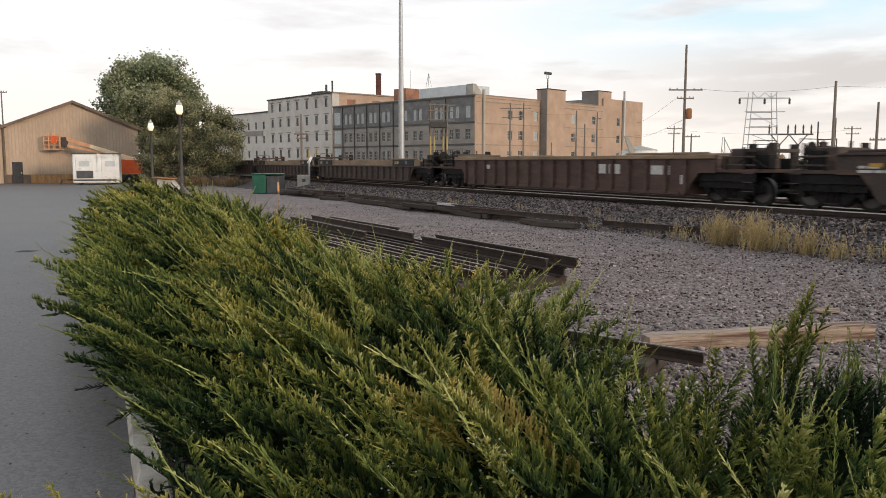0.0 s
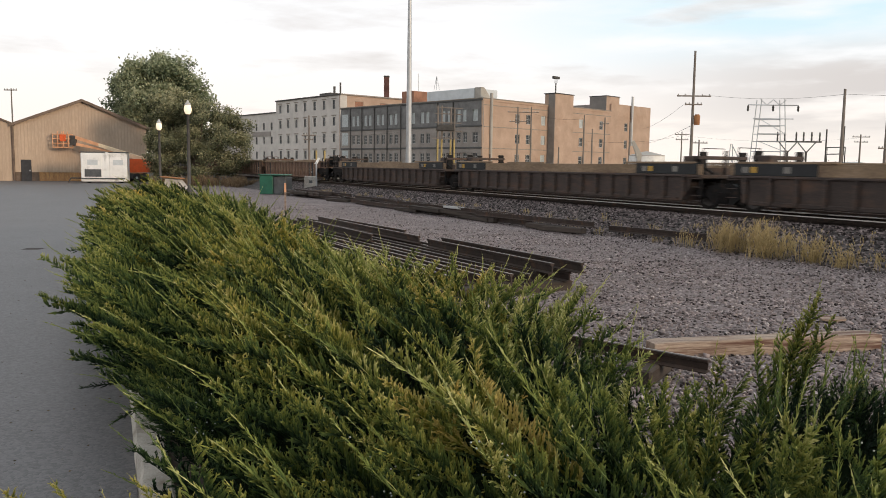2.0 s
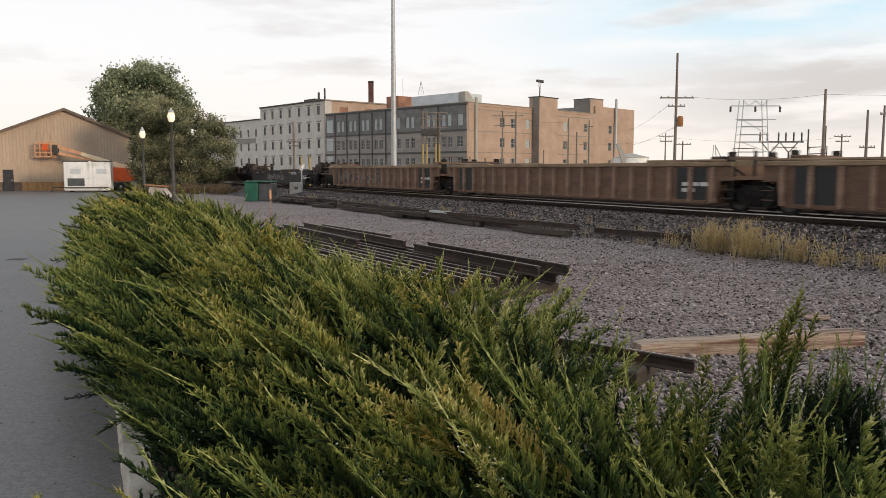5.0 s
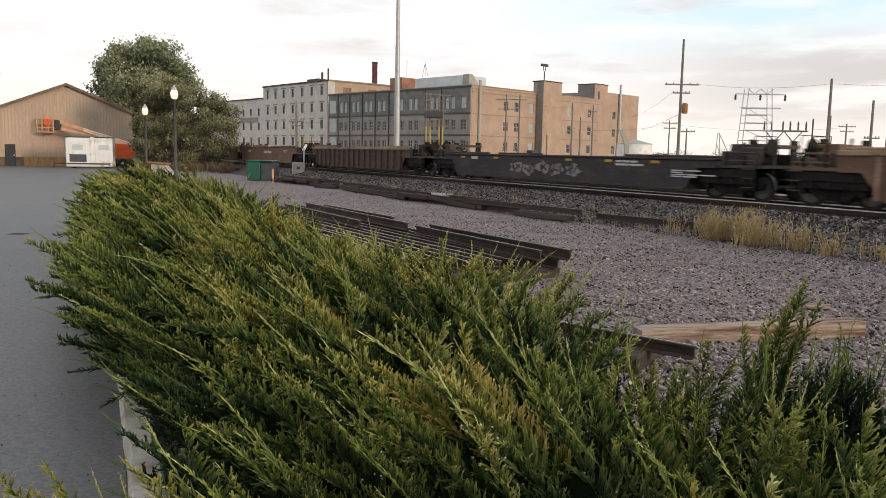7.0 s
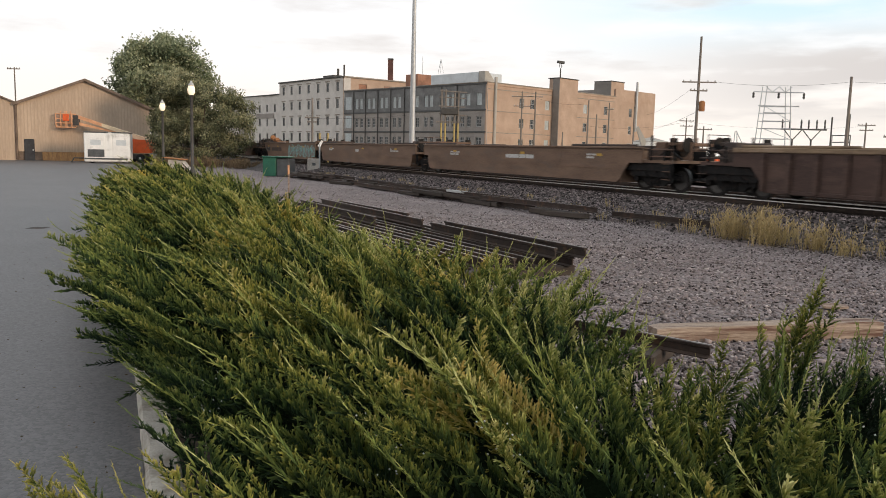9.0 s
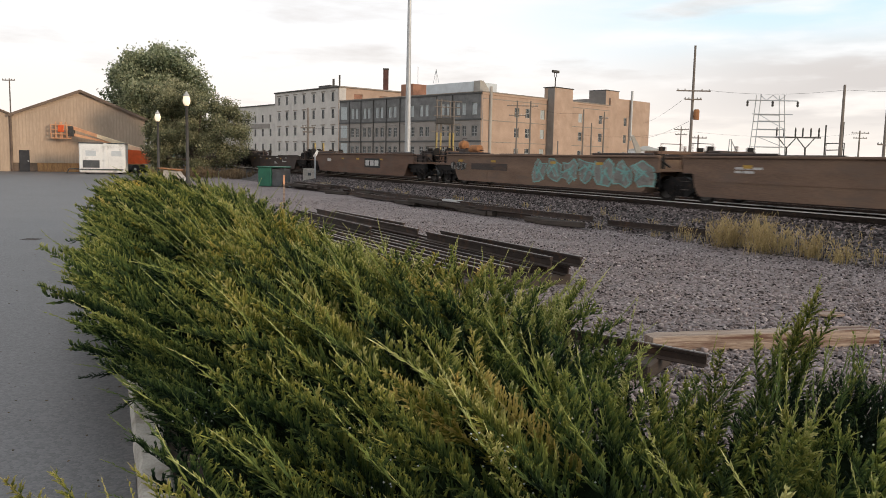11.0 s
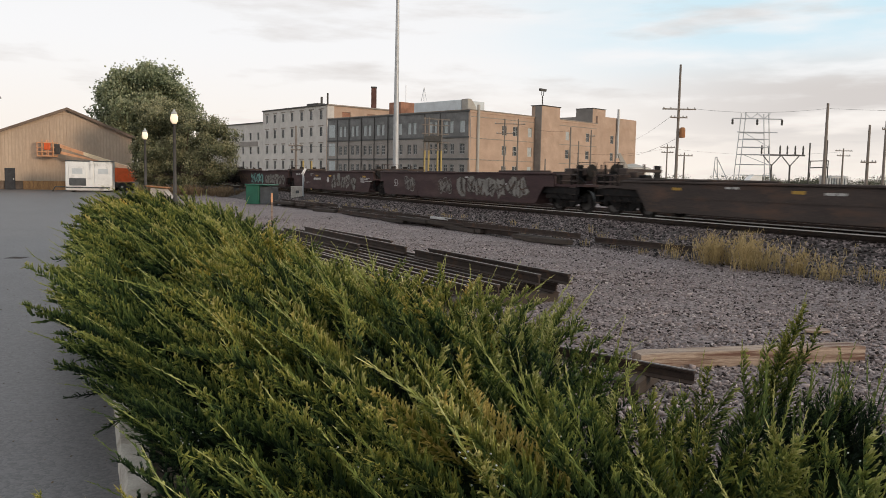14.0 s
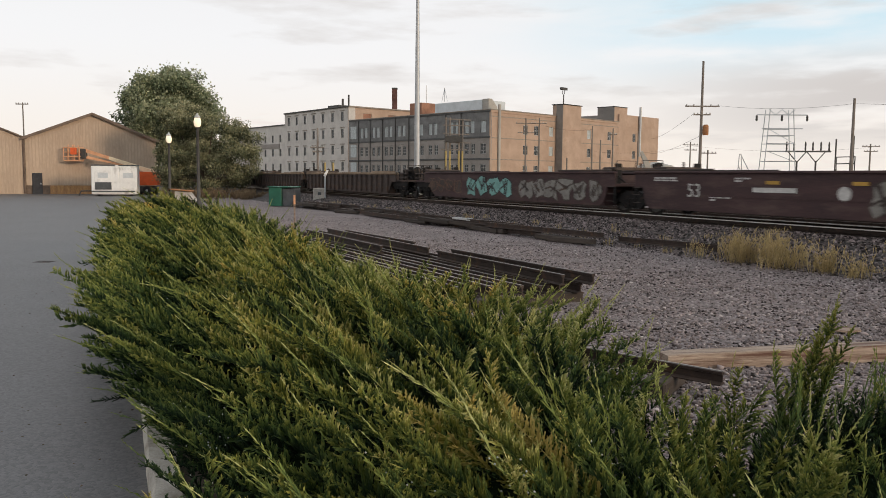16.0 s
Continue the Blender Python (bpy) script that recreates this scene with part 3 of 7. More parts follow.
def hedge():
    rng = np.random.default_rng(5)
    cells = [(1.9, 4.0), (4.0, 6.2), (6.2, 8.6), (8.6, 11.2), (11.2, 14.0), (14.0, 17.0), (17.0, 20.0)]
    for y0, y1 in cells:
        ym = (y0 + y1) / 2
        lod = 0 if ym < 6 else 1 if ym < 11 else 2
        sp = (0.245, 0.25, 0.265)[lod]
        spots = []
        ny = int((y1 - y0) / sp)
        for layer in (0, 1):
            for j in range(ny):
                nx = int(hedge_w(ym) / sp)
                for i in range(nx):
                    y = y0 + (j + 0.5 * layer + rng.random()) * (y1 - y0) / ny
                    c = (i + 0.5 * (j % 2) + 0.5 * layer + rng.uniform(0.05, 0.75)) / nx
                    ov = min(1, max(0, (y - 5.0) / 1.4))
                    if c > 1.0 or c < 0.08 * (1 - ov):
                        continue
                    x = kerb_x(y) + c * hedge_w(y)
                    if y < 2.7 and abs(x) < 0.9:
                        continue
                    # hollows between the boughs, drawn out along their lean
                    hollow = noise.noise(Vector((x * 1.9 + y * 0.7, y * 1.3, 21.0)))
                    lump = 0.24 * noise.noise(Vector((x * 1.3 + 0.5 * y, y * 1.1, 2.0))) + 0.08 * noise.noise(Vector((x * 3, y * 3, 7)))
                    top = hedge_top(c, y) * (1 + lump) + (0.34 * min(0, hollow + 0.10))
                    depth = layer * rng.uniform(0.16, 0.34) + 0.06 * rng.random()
                    lean = -1.40 + 1.30 * c + (0.55 + 0.6 * ov) * max(0, (c - 0.68) / 0.32) + 0.22 * rng.normal()
                    way = unit(lean, -0.08 + 0.22 * rng.normal(), 0.86 + 0.12 * rng.normal())
                    # tone by place; shade put into it with depth and in the hollows
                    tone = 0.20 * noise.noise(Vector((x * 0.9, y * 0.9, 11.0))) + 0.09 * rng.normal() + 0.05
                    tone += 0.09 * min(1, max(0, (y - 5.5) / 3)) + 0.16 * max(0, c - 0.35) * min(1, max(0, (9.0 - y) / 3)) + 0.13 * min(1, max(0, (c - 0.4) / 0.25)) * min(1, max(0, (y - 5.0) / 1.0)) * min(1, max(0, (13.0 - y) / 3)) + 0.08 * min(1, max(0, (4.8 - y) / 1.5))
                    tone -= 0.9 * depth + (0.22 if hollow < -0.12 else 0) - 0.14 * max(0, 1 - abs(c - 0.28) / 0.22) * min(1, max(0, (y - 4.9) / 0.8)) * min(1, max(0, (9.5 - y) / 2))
                    warm = 0.20 * max(0, 1 - abs(c - 0.28) / 0.25) + max(0, 0.7 * noise.noise(Vector((x * 0.7 + 4, y * 0.7, 31.0))) + 0.10) + (0.5 if rng.random() < 0.05 else 0)
                    ln = rng.uniform(0.60, 1.0) * (0.75 if layer else 1)
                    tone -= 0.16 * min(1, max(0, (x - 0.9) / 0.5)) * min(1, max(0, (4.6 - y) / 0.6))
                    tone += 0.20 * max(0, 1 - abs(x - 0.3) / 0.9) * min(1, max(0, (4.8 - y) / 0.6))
                    if (x - 0.18) ** 2 + (y - 3.78) ** 2 < 0.09:
                        tone, warm = tone + 0.14, 0.55
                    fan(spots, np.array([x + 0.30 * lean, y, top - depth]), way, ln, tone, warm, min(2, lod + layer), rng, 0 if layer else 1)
        # boughs that hang over the kerb, shorter towards the near end
        for i in range(int((y1 - y0) * (26, 16, 11)[lod])):
            y = rng.uniform(y0, y1)
            ov = min(1, max(0, (y - 4.9) / 1.5))
            if y < 4.2:
                continue
            h = rng.random()
            way = unit(-0.92 + 0.15 * rng.normal(), -0.05 + 0.25 * rng.normal(), 0.22 + 0.45 * h + 0.25 * (1 - ov))
            ln = rng.uniform(0.65, 1.05) * (0.52 + 0.48 * ov)
            p = np.array([kerb_x(y) + 0.42 + 0.16 * (1 - ov) - 0.25 * rng.random(), y, 0.30 + (0.18 + 0.32 * ov) * h])
            # low boughs get a darker tone for the shade they hang in
            fan(spots, p + way * ln, way, ln, -0.15 + 0.26 * h + 0.08 * rng.normal(), 0.25 * rng.random(), lod, rng, 1, 0.1 + 0.6 * ov)
        # the dense inside: a hull coloured as dark as its shade
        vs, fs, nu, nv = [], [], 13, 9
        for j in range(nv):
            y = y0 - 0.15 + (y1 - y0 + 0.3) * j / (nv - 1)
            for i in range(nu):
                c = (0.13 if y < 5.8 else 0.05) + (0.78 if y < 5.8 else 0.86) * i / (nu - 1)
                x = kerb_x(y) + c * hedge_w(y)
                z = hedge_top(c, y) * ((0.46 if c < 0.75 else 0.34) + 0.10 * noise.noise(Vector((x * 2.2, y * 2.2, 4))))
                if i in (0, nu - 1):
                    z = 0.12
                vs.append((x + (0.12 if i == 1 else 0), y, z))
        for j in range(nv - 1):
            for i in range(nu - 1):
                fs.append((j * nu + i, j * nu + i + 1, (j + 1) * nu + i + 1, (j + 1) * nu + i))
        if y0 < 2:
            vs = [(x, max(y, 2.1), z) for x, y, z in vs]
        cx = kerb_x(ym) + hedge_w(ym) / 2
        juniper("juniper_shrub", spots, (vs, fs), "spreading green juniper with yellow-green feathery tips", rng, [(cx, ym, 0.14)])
    # the upright clump on the yard side
    spots = []
    for i in range(160):
        a, r = rng.uniform(0, 6.28), rng.random() ** 0.6
        x, y = 2.25 + 0.95 * r * math.cos(a), 4.25 + 0.75 * r * math.sin(a)
        top = 1.02 - 0.35 * r ** 2 + 0.10 * noise.noise(Vector((x * 2, y * 2, 5)))
        depth = rng.random() ** 1.4
        d = unit(0.25 * (x - 1.9) + 0.22 * rng.normal(), 0.22 * rng.normal(), 1.0)
        # inner shade put into tone by depth; darker to the near right too
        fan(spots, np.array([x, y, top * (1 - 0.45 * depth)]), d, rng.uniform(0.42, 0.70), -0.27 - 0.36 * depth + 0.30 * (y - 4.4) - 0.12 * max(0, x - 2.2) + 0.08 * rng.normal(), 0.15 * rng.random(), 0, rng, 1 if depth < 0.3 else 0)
    for x, y, z, dx in ((2.27, 4.75, 1.44, 0.30), (2.22, 4.72, 1.37, 0.28), (2.16, 4.75, 1.28, 0.22), (1.99, 4.7, 1.22, 0.1), (1.83, 4.7, 1.16, -0.15), (1.62, 4.7, 1.10, 0.05), (2.5, 4.5, 1.0, 0.45)):
        d = unit(dx, 0, 1.0)
        spots.append((np.array([x, y, z]) - d * 0.66, d, 0.66, 0.14, 0.2, 0))
        spots.append((np.array([x + 0.03, y - 0.04, z - 0.12]) - d * 0.6, d + np.array([0.12, 0, 0]), 0.6, 0.08, 0.1, 0))
        spots.append((np.array([x, y, z + 0.03]) - d * 0.30, d, 0.30, 0.0, 0.1, 3))
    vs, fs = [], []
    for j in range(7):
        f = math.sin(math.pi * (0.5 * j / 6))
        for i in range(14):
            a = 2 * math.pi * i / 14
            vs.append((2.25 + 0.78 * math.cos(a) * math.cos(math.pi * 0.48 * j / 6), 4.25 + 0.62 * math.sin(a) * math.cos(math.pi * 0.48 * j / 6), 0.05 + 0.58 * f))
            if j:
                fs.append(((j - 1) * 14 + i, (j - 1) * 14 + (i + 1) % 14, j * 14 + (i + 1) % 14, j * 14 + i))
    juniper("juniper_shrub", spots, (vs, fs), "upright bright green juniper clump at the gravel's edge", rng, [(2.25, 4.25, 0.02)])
    # one more on the yard side, and a low one by the lot
    spots = []
    for i in range(80):
        a, r = rng.uniform(0, 6.28), rng.random() ** 0.6
        x, y = 3.0 + 0.8 * r * math.cos(a), 3.75 + 0.7 * r * math.sin(a)
        top = 0.85 - 0.3 * r ** 2
        depth = rng.random() ** 1.4
        d = unit(0.35 + 0.25 * rng.normal(), 0.2 * rng.normal(), 1.0)
        # deeper shoots toned darker for the shade among them
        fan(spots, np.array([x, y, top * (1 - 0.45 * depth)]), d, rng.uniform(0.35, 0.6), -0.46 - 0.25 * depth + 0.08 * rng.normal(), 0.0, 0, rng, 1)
    juniper("juniper_shrub", spots, None, "low green juniper with spreading shoots", rng, [(3.0, 3.75, 0.02)])
    spots = []
    for i in range(20):
        x, y = rng.uniform(-1.5, -0.95), rng.uniform(2.1, 2.6)
        d = unit(-0.55 + 0.25 * rng.normal(), 0.15 * rng.normal() + 0.1, 0.8)
        ln = rng.uniform(0.30, 0.5)
        p = np.array([x, y, 2.1 - 0.405 * y + rng.uniform(-0.16, 0.03)]) - d * ln
        spots.append((p, d, ln, 0.10 + 0.1 * rng.normal(), 0.3, 3 if i % 2 else 0))
    juniper("juniper_shrub", spots, None, "yellow-green juniper shoots over the asphalt's edge", rng, [(-1.1, 2.4, 0.04)])


hedge()


# ---------------------------------------------------------------- train
SPEED = 19.3
# joints along the train, metres on the track at 0 s; True: two cars coupled, with a truck each
JOINTS = [(32.0, True), (12.5, False), (-7.5, False), (-25.9, True), (-47.0, True), (-66.9, False), (-84.9, False), (-104.0, True), (-122.9, False),
          (-141.8, False), (-160.8, True), (-182.6, True), (-203.5, True), (-224.0, False), (-242.5, False), (-260.8, True), (-282.8, True),
          (-304.2, True), (-324.3, False), (-341.9, False), (-361.2, True), (-382.6, False), (-400.8, False), (-420.5, True), (-440.0, False), (-458.2, False), (-478.0, True)]


def car_paint(name, base, dark, stain, at=(0.5, 0.72)):
    base, dark, stain = (tuple(v * 0.84 for v in q) for q in (base, dark, stain))
    return mat(name, base, dark=dark, scale=0.9, fine=14, rough=0.75, squash=(0.5, 1, 2.2), bump=0.12, stain=stain, stain_scale=1.3, stain_at=at)


P_MAROON = car_paint("maroon_car_paint", (0.095, 0.055, 0.044), (0.05, 0.032, 0.027), (0.14, 0.088, 0.068))
P_DARK = car_paint("grimy_dark_brown_paint", (0.072, 0.053, 0.046), (0.036, 0.028, 0.025), (0.13, 0.075, 0.05))
P_RUST = car_paint("rusty_brown_paint", (0.175, 0.105, 0.07), (0.085, 0.05, 0.035), (0.20, 0.115, 0.07))
# lighter, dusty copy of the rusty paint: light the ribs catch, in the colour
P_RIB = car_paint("lit_dusty_rib_paint", (0.34, 0.225, 0.16), (0.17, 0.105, 0.075), (0.22, 0.13, 0.085))
P_BLACK = car_paint("black_car_paint", (0.045, 0.04, 0.042), (0.022, 0.02, 0.021), (0.09, 0.07, 0.06))
P_TAN = car_paint("faded_tan_paint", (0.215, 0.135, 0.09), (0.12, 0.075, 0.053), (0.16, 0.113, 0.087))
P_ORANGE = car_paint("faded_orange_brown_paint", (0.165, 0.092, 0.06), (0.09, 0.052, 0.036), (0.13, 0.093, 0.073))
P_RED = car_paint("dark_red_paint", (0.070, 0.036, 0.036), (0.036, 0.020, 0.022), (0.11, 0.07, 0.062))
M_UNDER = mat("greasy_black_steel", (0.016, 0.015, 0.015), scale=5, fine=40, rough=0.7, contrast=0.5, stain=(0.045, 0.03, 0.022), stain_scale=6, spec=0.15)
M_WHEEL = mat("wheel_steel", (0.022, 0.019, 0.018), scale=9, fine=50, rough=0.55, metal=0.5)
M_TREAD = mat("worn_wheel_tread", (0.10, 0.094, 0.09), scale=9, fine=50, rough=0.5, metal=0.5, contrast=0.15)
M_CHORD = mat("dusty_top_chord", (0.265, 0.19, 0.118), dark=(0.13, 0.088, 0.06), scale=1.5, fine=20, squash=(0.4, 1, 1), stain=(0.30, 0.22, 0.16))
M_WHITE = mat("dirty_white_stencil", (0.55, 0.54, 0.52), scale=6, fine=40, contrast=0.35, bump=0.05)
M_GREY_SPRAY = mat("pale_grey_spray_paint", (0.235, 0.225, 0.205), scale=3, fine=20, contrast=0.4, bump=0.0, stain=(0.11, 0.085, 0.075), stain_scale=4)
M_TEAL_SPRAY = mat("teal_spray_paint", (0.20, 0.40, 0.37), scale=3, fine=20, contrast=0.3, bump=0.0)
M_BLACKBOX = mat("black_panel_paint", (0.03, 0.032, 0.034), scale=3, fine=20, contrast=0.3, bump=0.0)
M_YELLOW = mat("dull_yellow_paint", (0.48, 0.29, 0.06), scale=3, fine=20, contrast=0.3, bump=0.0)
M_ORANGE_RUST = mat("orange_rusted_steel", (0.36, 0.16, 0.06), dark=(0.16, 0.07, 0.035), scale=5, fine=30)


def truck_parts(unit, x):
    """A two-axle truck under a car: side frames, bolster, springs, two wheelsets."""
    tr = part("truck", MB().box(-0.22, 0.22, -1.0, 1.0, 0.42, 0.72, 0.04), M_UNDER, unit, "greasy black truck", m=pose(x, 0, 0))
    for sy in (-1, 1):
        fr = MB()
        y0, y1 = (sy * 0.98, sy * 1.12) if sy > 0 else (sy * 1.12, sy * 0.98)
        fr.prism([(-1.15, 0.42), (-1.15, 0.60), (-0.75, 0.66), (-0.35, 0.84), (0.35, 0.84), (0.75, 0.66), (1.15, 0.60), (1.15, 0.42), (0.72, 0.42), (0.42, 0.20), (-0.42, 0.20), (-0.72, 0.42)], 1, y0, y1)
        for k in (-0.16, 0.0, 0.16):
            fr.tube([(k, sy * 1.14, 0.24), (k, sy * 1.14, 0.56)], 0.06, 8)
        for k in (-0.9, 0.9):
            fr.tube([(k, sy * 1.10, 0.44), (k, sy * 1.22, 0.44)], 0.11, 10)
        part("side_frame", fr, M_UNDER, tr)
    wheels = []
    for k in (-0.9, 0.9):
        mb = MB()
        for sy in (-1, 1):
            y = sy * 0.7535
            mb.lathe([(0.10, y - 0.03), (0.30, y - 0.02), (0.34, y - 0.065), (0.435, y - 0.065), (0.435, y + 0.065), (0.34, y + 0.065), (0.30, y + 0.03), (0.10, y + 0.04)], 20, axis=1)
            mb.lathe([(0.437, y - 0.055), (0.439, y - 0.02), (0.439, y + 0.02), (0.437, y + 0.055)], 20, axis=1, mi=1)
            for q in range(4):
                t = math.pi / 2 * q
                mb.box(-0.02, 0.02, y - 0.05, y + 0.05, 0.12, 0.28, m=pose(0, 0, 0, 0, math.degrees(t), 0))
        mb.tube([(0, -1.2, 0), (0, 1.2, 0)], 0.08, 10)
        w = part("wheelset", mb, [M_WHEEL, M_TREAD], tr, m=pose(k, 0, 0.435), smooth=True)
        wheels.append((w, k))
    return wheels


def side_poly(cf, cr, z0, z1, za, xe_f, xe_r):
    """Outline of a well car's side: low in the middle, cut up over the trucks."""
    return [(-xe_r, za), (-xe_r, z1), (xe_f, z1), (xe_f, za), (cf + (0.3 if xe_f - cf > 0.9 else 0.05), za), (cf - 0.02, z0 + 0.34), (cf - 0.16, z0 + 0.1), (cf - 0.34, z0), (-cr + 0.34, z0), (-cr + 0.16, z0 + 0.1), (-cr + 0.02, z0 + 0.34), (-cr - (0.3 if xe_r - cr > 0.9 else 0.05), za)]


def bars(mb, x, z, rows, rng, w=(0.15, 0.5), h=0.07, mi=0, y=-1.512):
    """Writing that cannot be read: plain bars."""
    for r in range(rows):
        u = x
        for _ in range(rng.integers(1, 4)):
            l = rng.uniform(*w)
            mb.box(u, u + l, y, y + 0.01, z - r * h * 1.6, z - r * h * 1.6 + h, mi=mi)
            u += l + 0.06


def piece(u, x0, x1, z0, z1, rng, n, fill, line, label, y=-1.512):
    """A sprayed piece: plump filled shapes over a dark rim, with strokes across them; no letters."""
    back, front, ink = MB(), MB(), MB()
    step = (x1 - x0) / n
    for i in range(n):
        cx, cz = x0 + step * (i + 0.5), (z0 + z1) / 2 + rng.uniform(-0.05, 0.05)
        k = 11
        a0 = rng.uniform(0, 6.28)
        rr = rng.uniform(0.58, 1.22, k)
        for mb, g, yy in ((back, 1.13, y), (front, 1.0, y - 0.006)):
            pts = []
            for j in range(k):
                a = a0 + 2 * math.pi * j / k
                sq = 1.0 / max(abs(math.cos(a)), abs(math.sin(a))) ** 0.55
                pts.append((cx + step * 0.50 * g * rr[j] * sq * math.cos(a), cz + (z1 - z0) * 0.45 * g * rr[j] * sq * math.sin(a)))
            mb.prism(pts, 1, yy - 0.0004 * i, yy + 0.004)
        for _ in range(4):
            a = rng.uniform(0.2, 2.9)
            l = (z1 - z0) * rng.uniform(0.25, 0.42)
            px, pz = cx + step * rng.uniform(-0.25, 0.25), cz + (z1 - z0) * rng.uniform(-0.12, 0.12)
            dx, dz = math.cos(a) * l, math.sin(a) * l
            ox, oz = -math.sin(a) * 0.035, math.cos(a) * 0.035
            ink.prism([(px - dx + ox, pz - dz + oz), (px - dx - ox, pz - dz - oz), (px + dx - ox, pz + dz - oz), (px + dx + ox, pz + dz + oz)], 1, y - 0.016, y - 0.008)
    for nm, mb, mt in (("graffiti_rim", back, line), ("graffiti_fill", front, fill), ("graffiti_ink", ink, line)):
        ob = part(nm, mb, mt, u, label)
        ob["kind"] = "stuff"


def text_on(unit, body, x, z, size, mt, name="lettering", y=-1.515):
    cu = bpy.data.curves.new(name, "FONT")
    cu.body, cu.size, cu.extrude, cu.align_x = body, size, 0.002, "CENTER"
    cu.materials.append(mt)
    ob = new(name, cu)
    ob.parent = unit
    ob.matrix_basis = pose(x, y, z, 90, 0, 0)
    return ob


RIB = MB().prism([(-0.085, -1.44), (0.085, -1.44), (0.055, -1.62), (-0.055, -1.62)], 2, 0.30, 1.40)
RIB_MESHES = {}
SPINNERS, UNITS = [], []


def well_unit(i, style, paint, label, front, rear, L, marks=None):
    rng = np.random.default_rng(900 + i)
    u = thing("well_car", pose(0, 0, 0), label, "rail car", group="train of empty well cars")
    hl = L / 2
    cf = hl - (3.05 if front else 1.05)
    cr = hl - (3.05 if rear else 1.05)
    xf, xr = hl - (0.62 if front else 0.55), hl - (0.62 if rear else 0.55)
    # the sides stop short of the coupled ends, which are open platforms
    sf, sr = (hl - 2.05 if front else xf), (hl - 2.05 if rear else xr)
    top, low, arch = (1.10 if style == "band" else 1.28 if i in (10, 16) else 1.54), 0.26, 0.98
    ribbed = style != "flat"
    deck = 1.44 if style == "band" else top
    for sy, nm in ((-1, "near"), (1, "far")):
        mb = MB()
        y0, y1 = (-1.50, -1.44) if sy < 0 else (1.44, 1.50)
        mb.prism(side_poly(cf, cr, low, top, arch, sf, sr), 1, y0, y1)
        part("side_wall", mb, paint, u)
        ch = MB()
        yc0, yc1 = (-1.56, -1.36) if sy < 0 else (1.36, 1.56)
        ch.box(-sr, sf, yc0, yc1, top - 0.13 if style == "rib" else top - 0.07, top + 0.012, 0.02)
        if ribbed:
            part("bottom_chord", MB().box(-cr + 0.5, cf - 0.5, yc0 + 0.02, yc1 - 0.02, low - 0.02, low + 0.11, 0.02), paint, u)
        part("top_chord", ch, M_CHORD if style == "rib" else paint, u)
        if style == "band":
            # a plain dusty strake above the ribbed side, dark panels at its ends
            ys0, ys1 = (-1.47, -1.41) if sy < 0 else (1.41, 1.47)
            part("upper_strake", MB().box(-sr, sf, ys0, ys1, top + 0.012, deck, 0.01), M_CHORD, u, "plain dusty upper strake")
            if sy < 0:
                for sg, c in ((1, cf), (-1, cr)):
                    x0, x1 = sorted((sg * (c - 2.6), sg * (c + 0.3)))
                    pn = part("end_panel", MB().box(x0, x1, -1.50, -1.472, top + 0.02, deck + 0.06, 0.01), M_BLACKBOX, u, "black end panel with small pale plates")
                    for k, mt in ((0.30, M_GREY_SPRAY), (0.62, M_YELLOW), (1.80, M_GREY_SPRAY)):
                        part("plate", MB().box(x0 + k, x0 + k + 0.24, -1.506, -1.501, top + 0.10, deck - 0.06), mt, pn)
        # raised container guides at the ends
        for a, b in ((cf - 3.2, sf - 0.3), (-sr + 0.3, -cr + 3.2)):
            part("container_guide", MB().box(a, b, yc0 + 0.05, yc1 - 0.05, deck + 0.012, deck + 0.09, 0.02), M_CHORD if ribbed else P_DARK, u)
    if ribbed:
        n = int((cf + cr) / 0.92)
        for k in range(n + 1):
            x = -cr + 0.2 + (cf + cr - 0.4) * k / n
            key = paint.name
            if key not in RIB_MESHES:
                RIB_MESHES[key] = RIB.mesh("rib", P_RIB if paint is P_RUST else paint)
            part("rib", RIB_MESHES[key], None, u, m=pose(x, 0, 0) if style == "rib" else Matrix.Translation((x, 0, 0.093)) @ Matrix.Diagonal((1, 1, 0.69, 1)))
    else:
        mb = MB()
        for x in (-cr * 0.5, cf * 0.45):
            mb.box(x, x + 0.06, -1.506, -1.50, low + 0.05, top - 0.1)
        mb.box(-cr + 0.6, cf - 0.6, -1.515, -1.50, 0.74, 0.765)
        part("side_seam", mb, paint, u)
    floor = MB()
    floor.box(-cr + 0.5, cf - 0.5, -1.44, 1.44, low, low + 0.06)
    for k in range(6):
        x = -cr + 1.5 + (cf + cr - 3) * k / 5
        floor.box(x - 0.12, x + 0.12, -1.43, 1.43, low + 0.06, low + 0.22)
    part("well_floor", floor, M_UNDER, u)
    wheels = []
    for sg, dbl, c, x_end in ((1, front, cf, xf), (-1, rear, cr, xr)):
        end = MB()
        a, b = sorted((sg * (c - 0.2), sg * x_end))
        end.box(a, b, -1.42, 1.42, arch + 0.02, arch + 0.12)
        a, b = sorted((sg * (c - 0.28), sg * (c - 0.16)))
        end.box(a, b, -1.43, 1.43, low, min(1.42, deck - 0.1))
        part("end_platform", end, paint, u)
        a, b = sorted((sg * (x_end - 0.1), sg * (x_end + 0.05)))
        fm = P_RUST if i in (7, 9, 12, 14) else P_DARK
        part("step_post", MB().box(a + 0.05, b - 0.04, -1.46, -1.41, 0.42, arch, 0.01), M_UNDER, u)
        for z in (0.45, 0.72, 0.98):
            part("grab_iron", MB().tube([(sg * (x_end - 0.35), -1.53, z), (sg * (x_end + 0.02), -1.53, z)], 0.016, 6), fm, u)
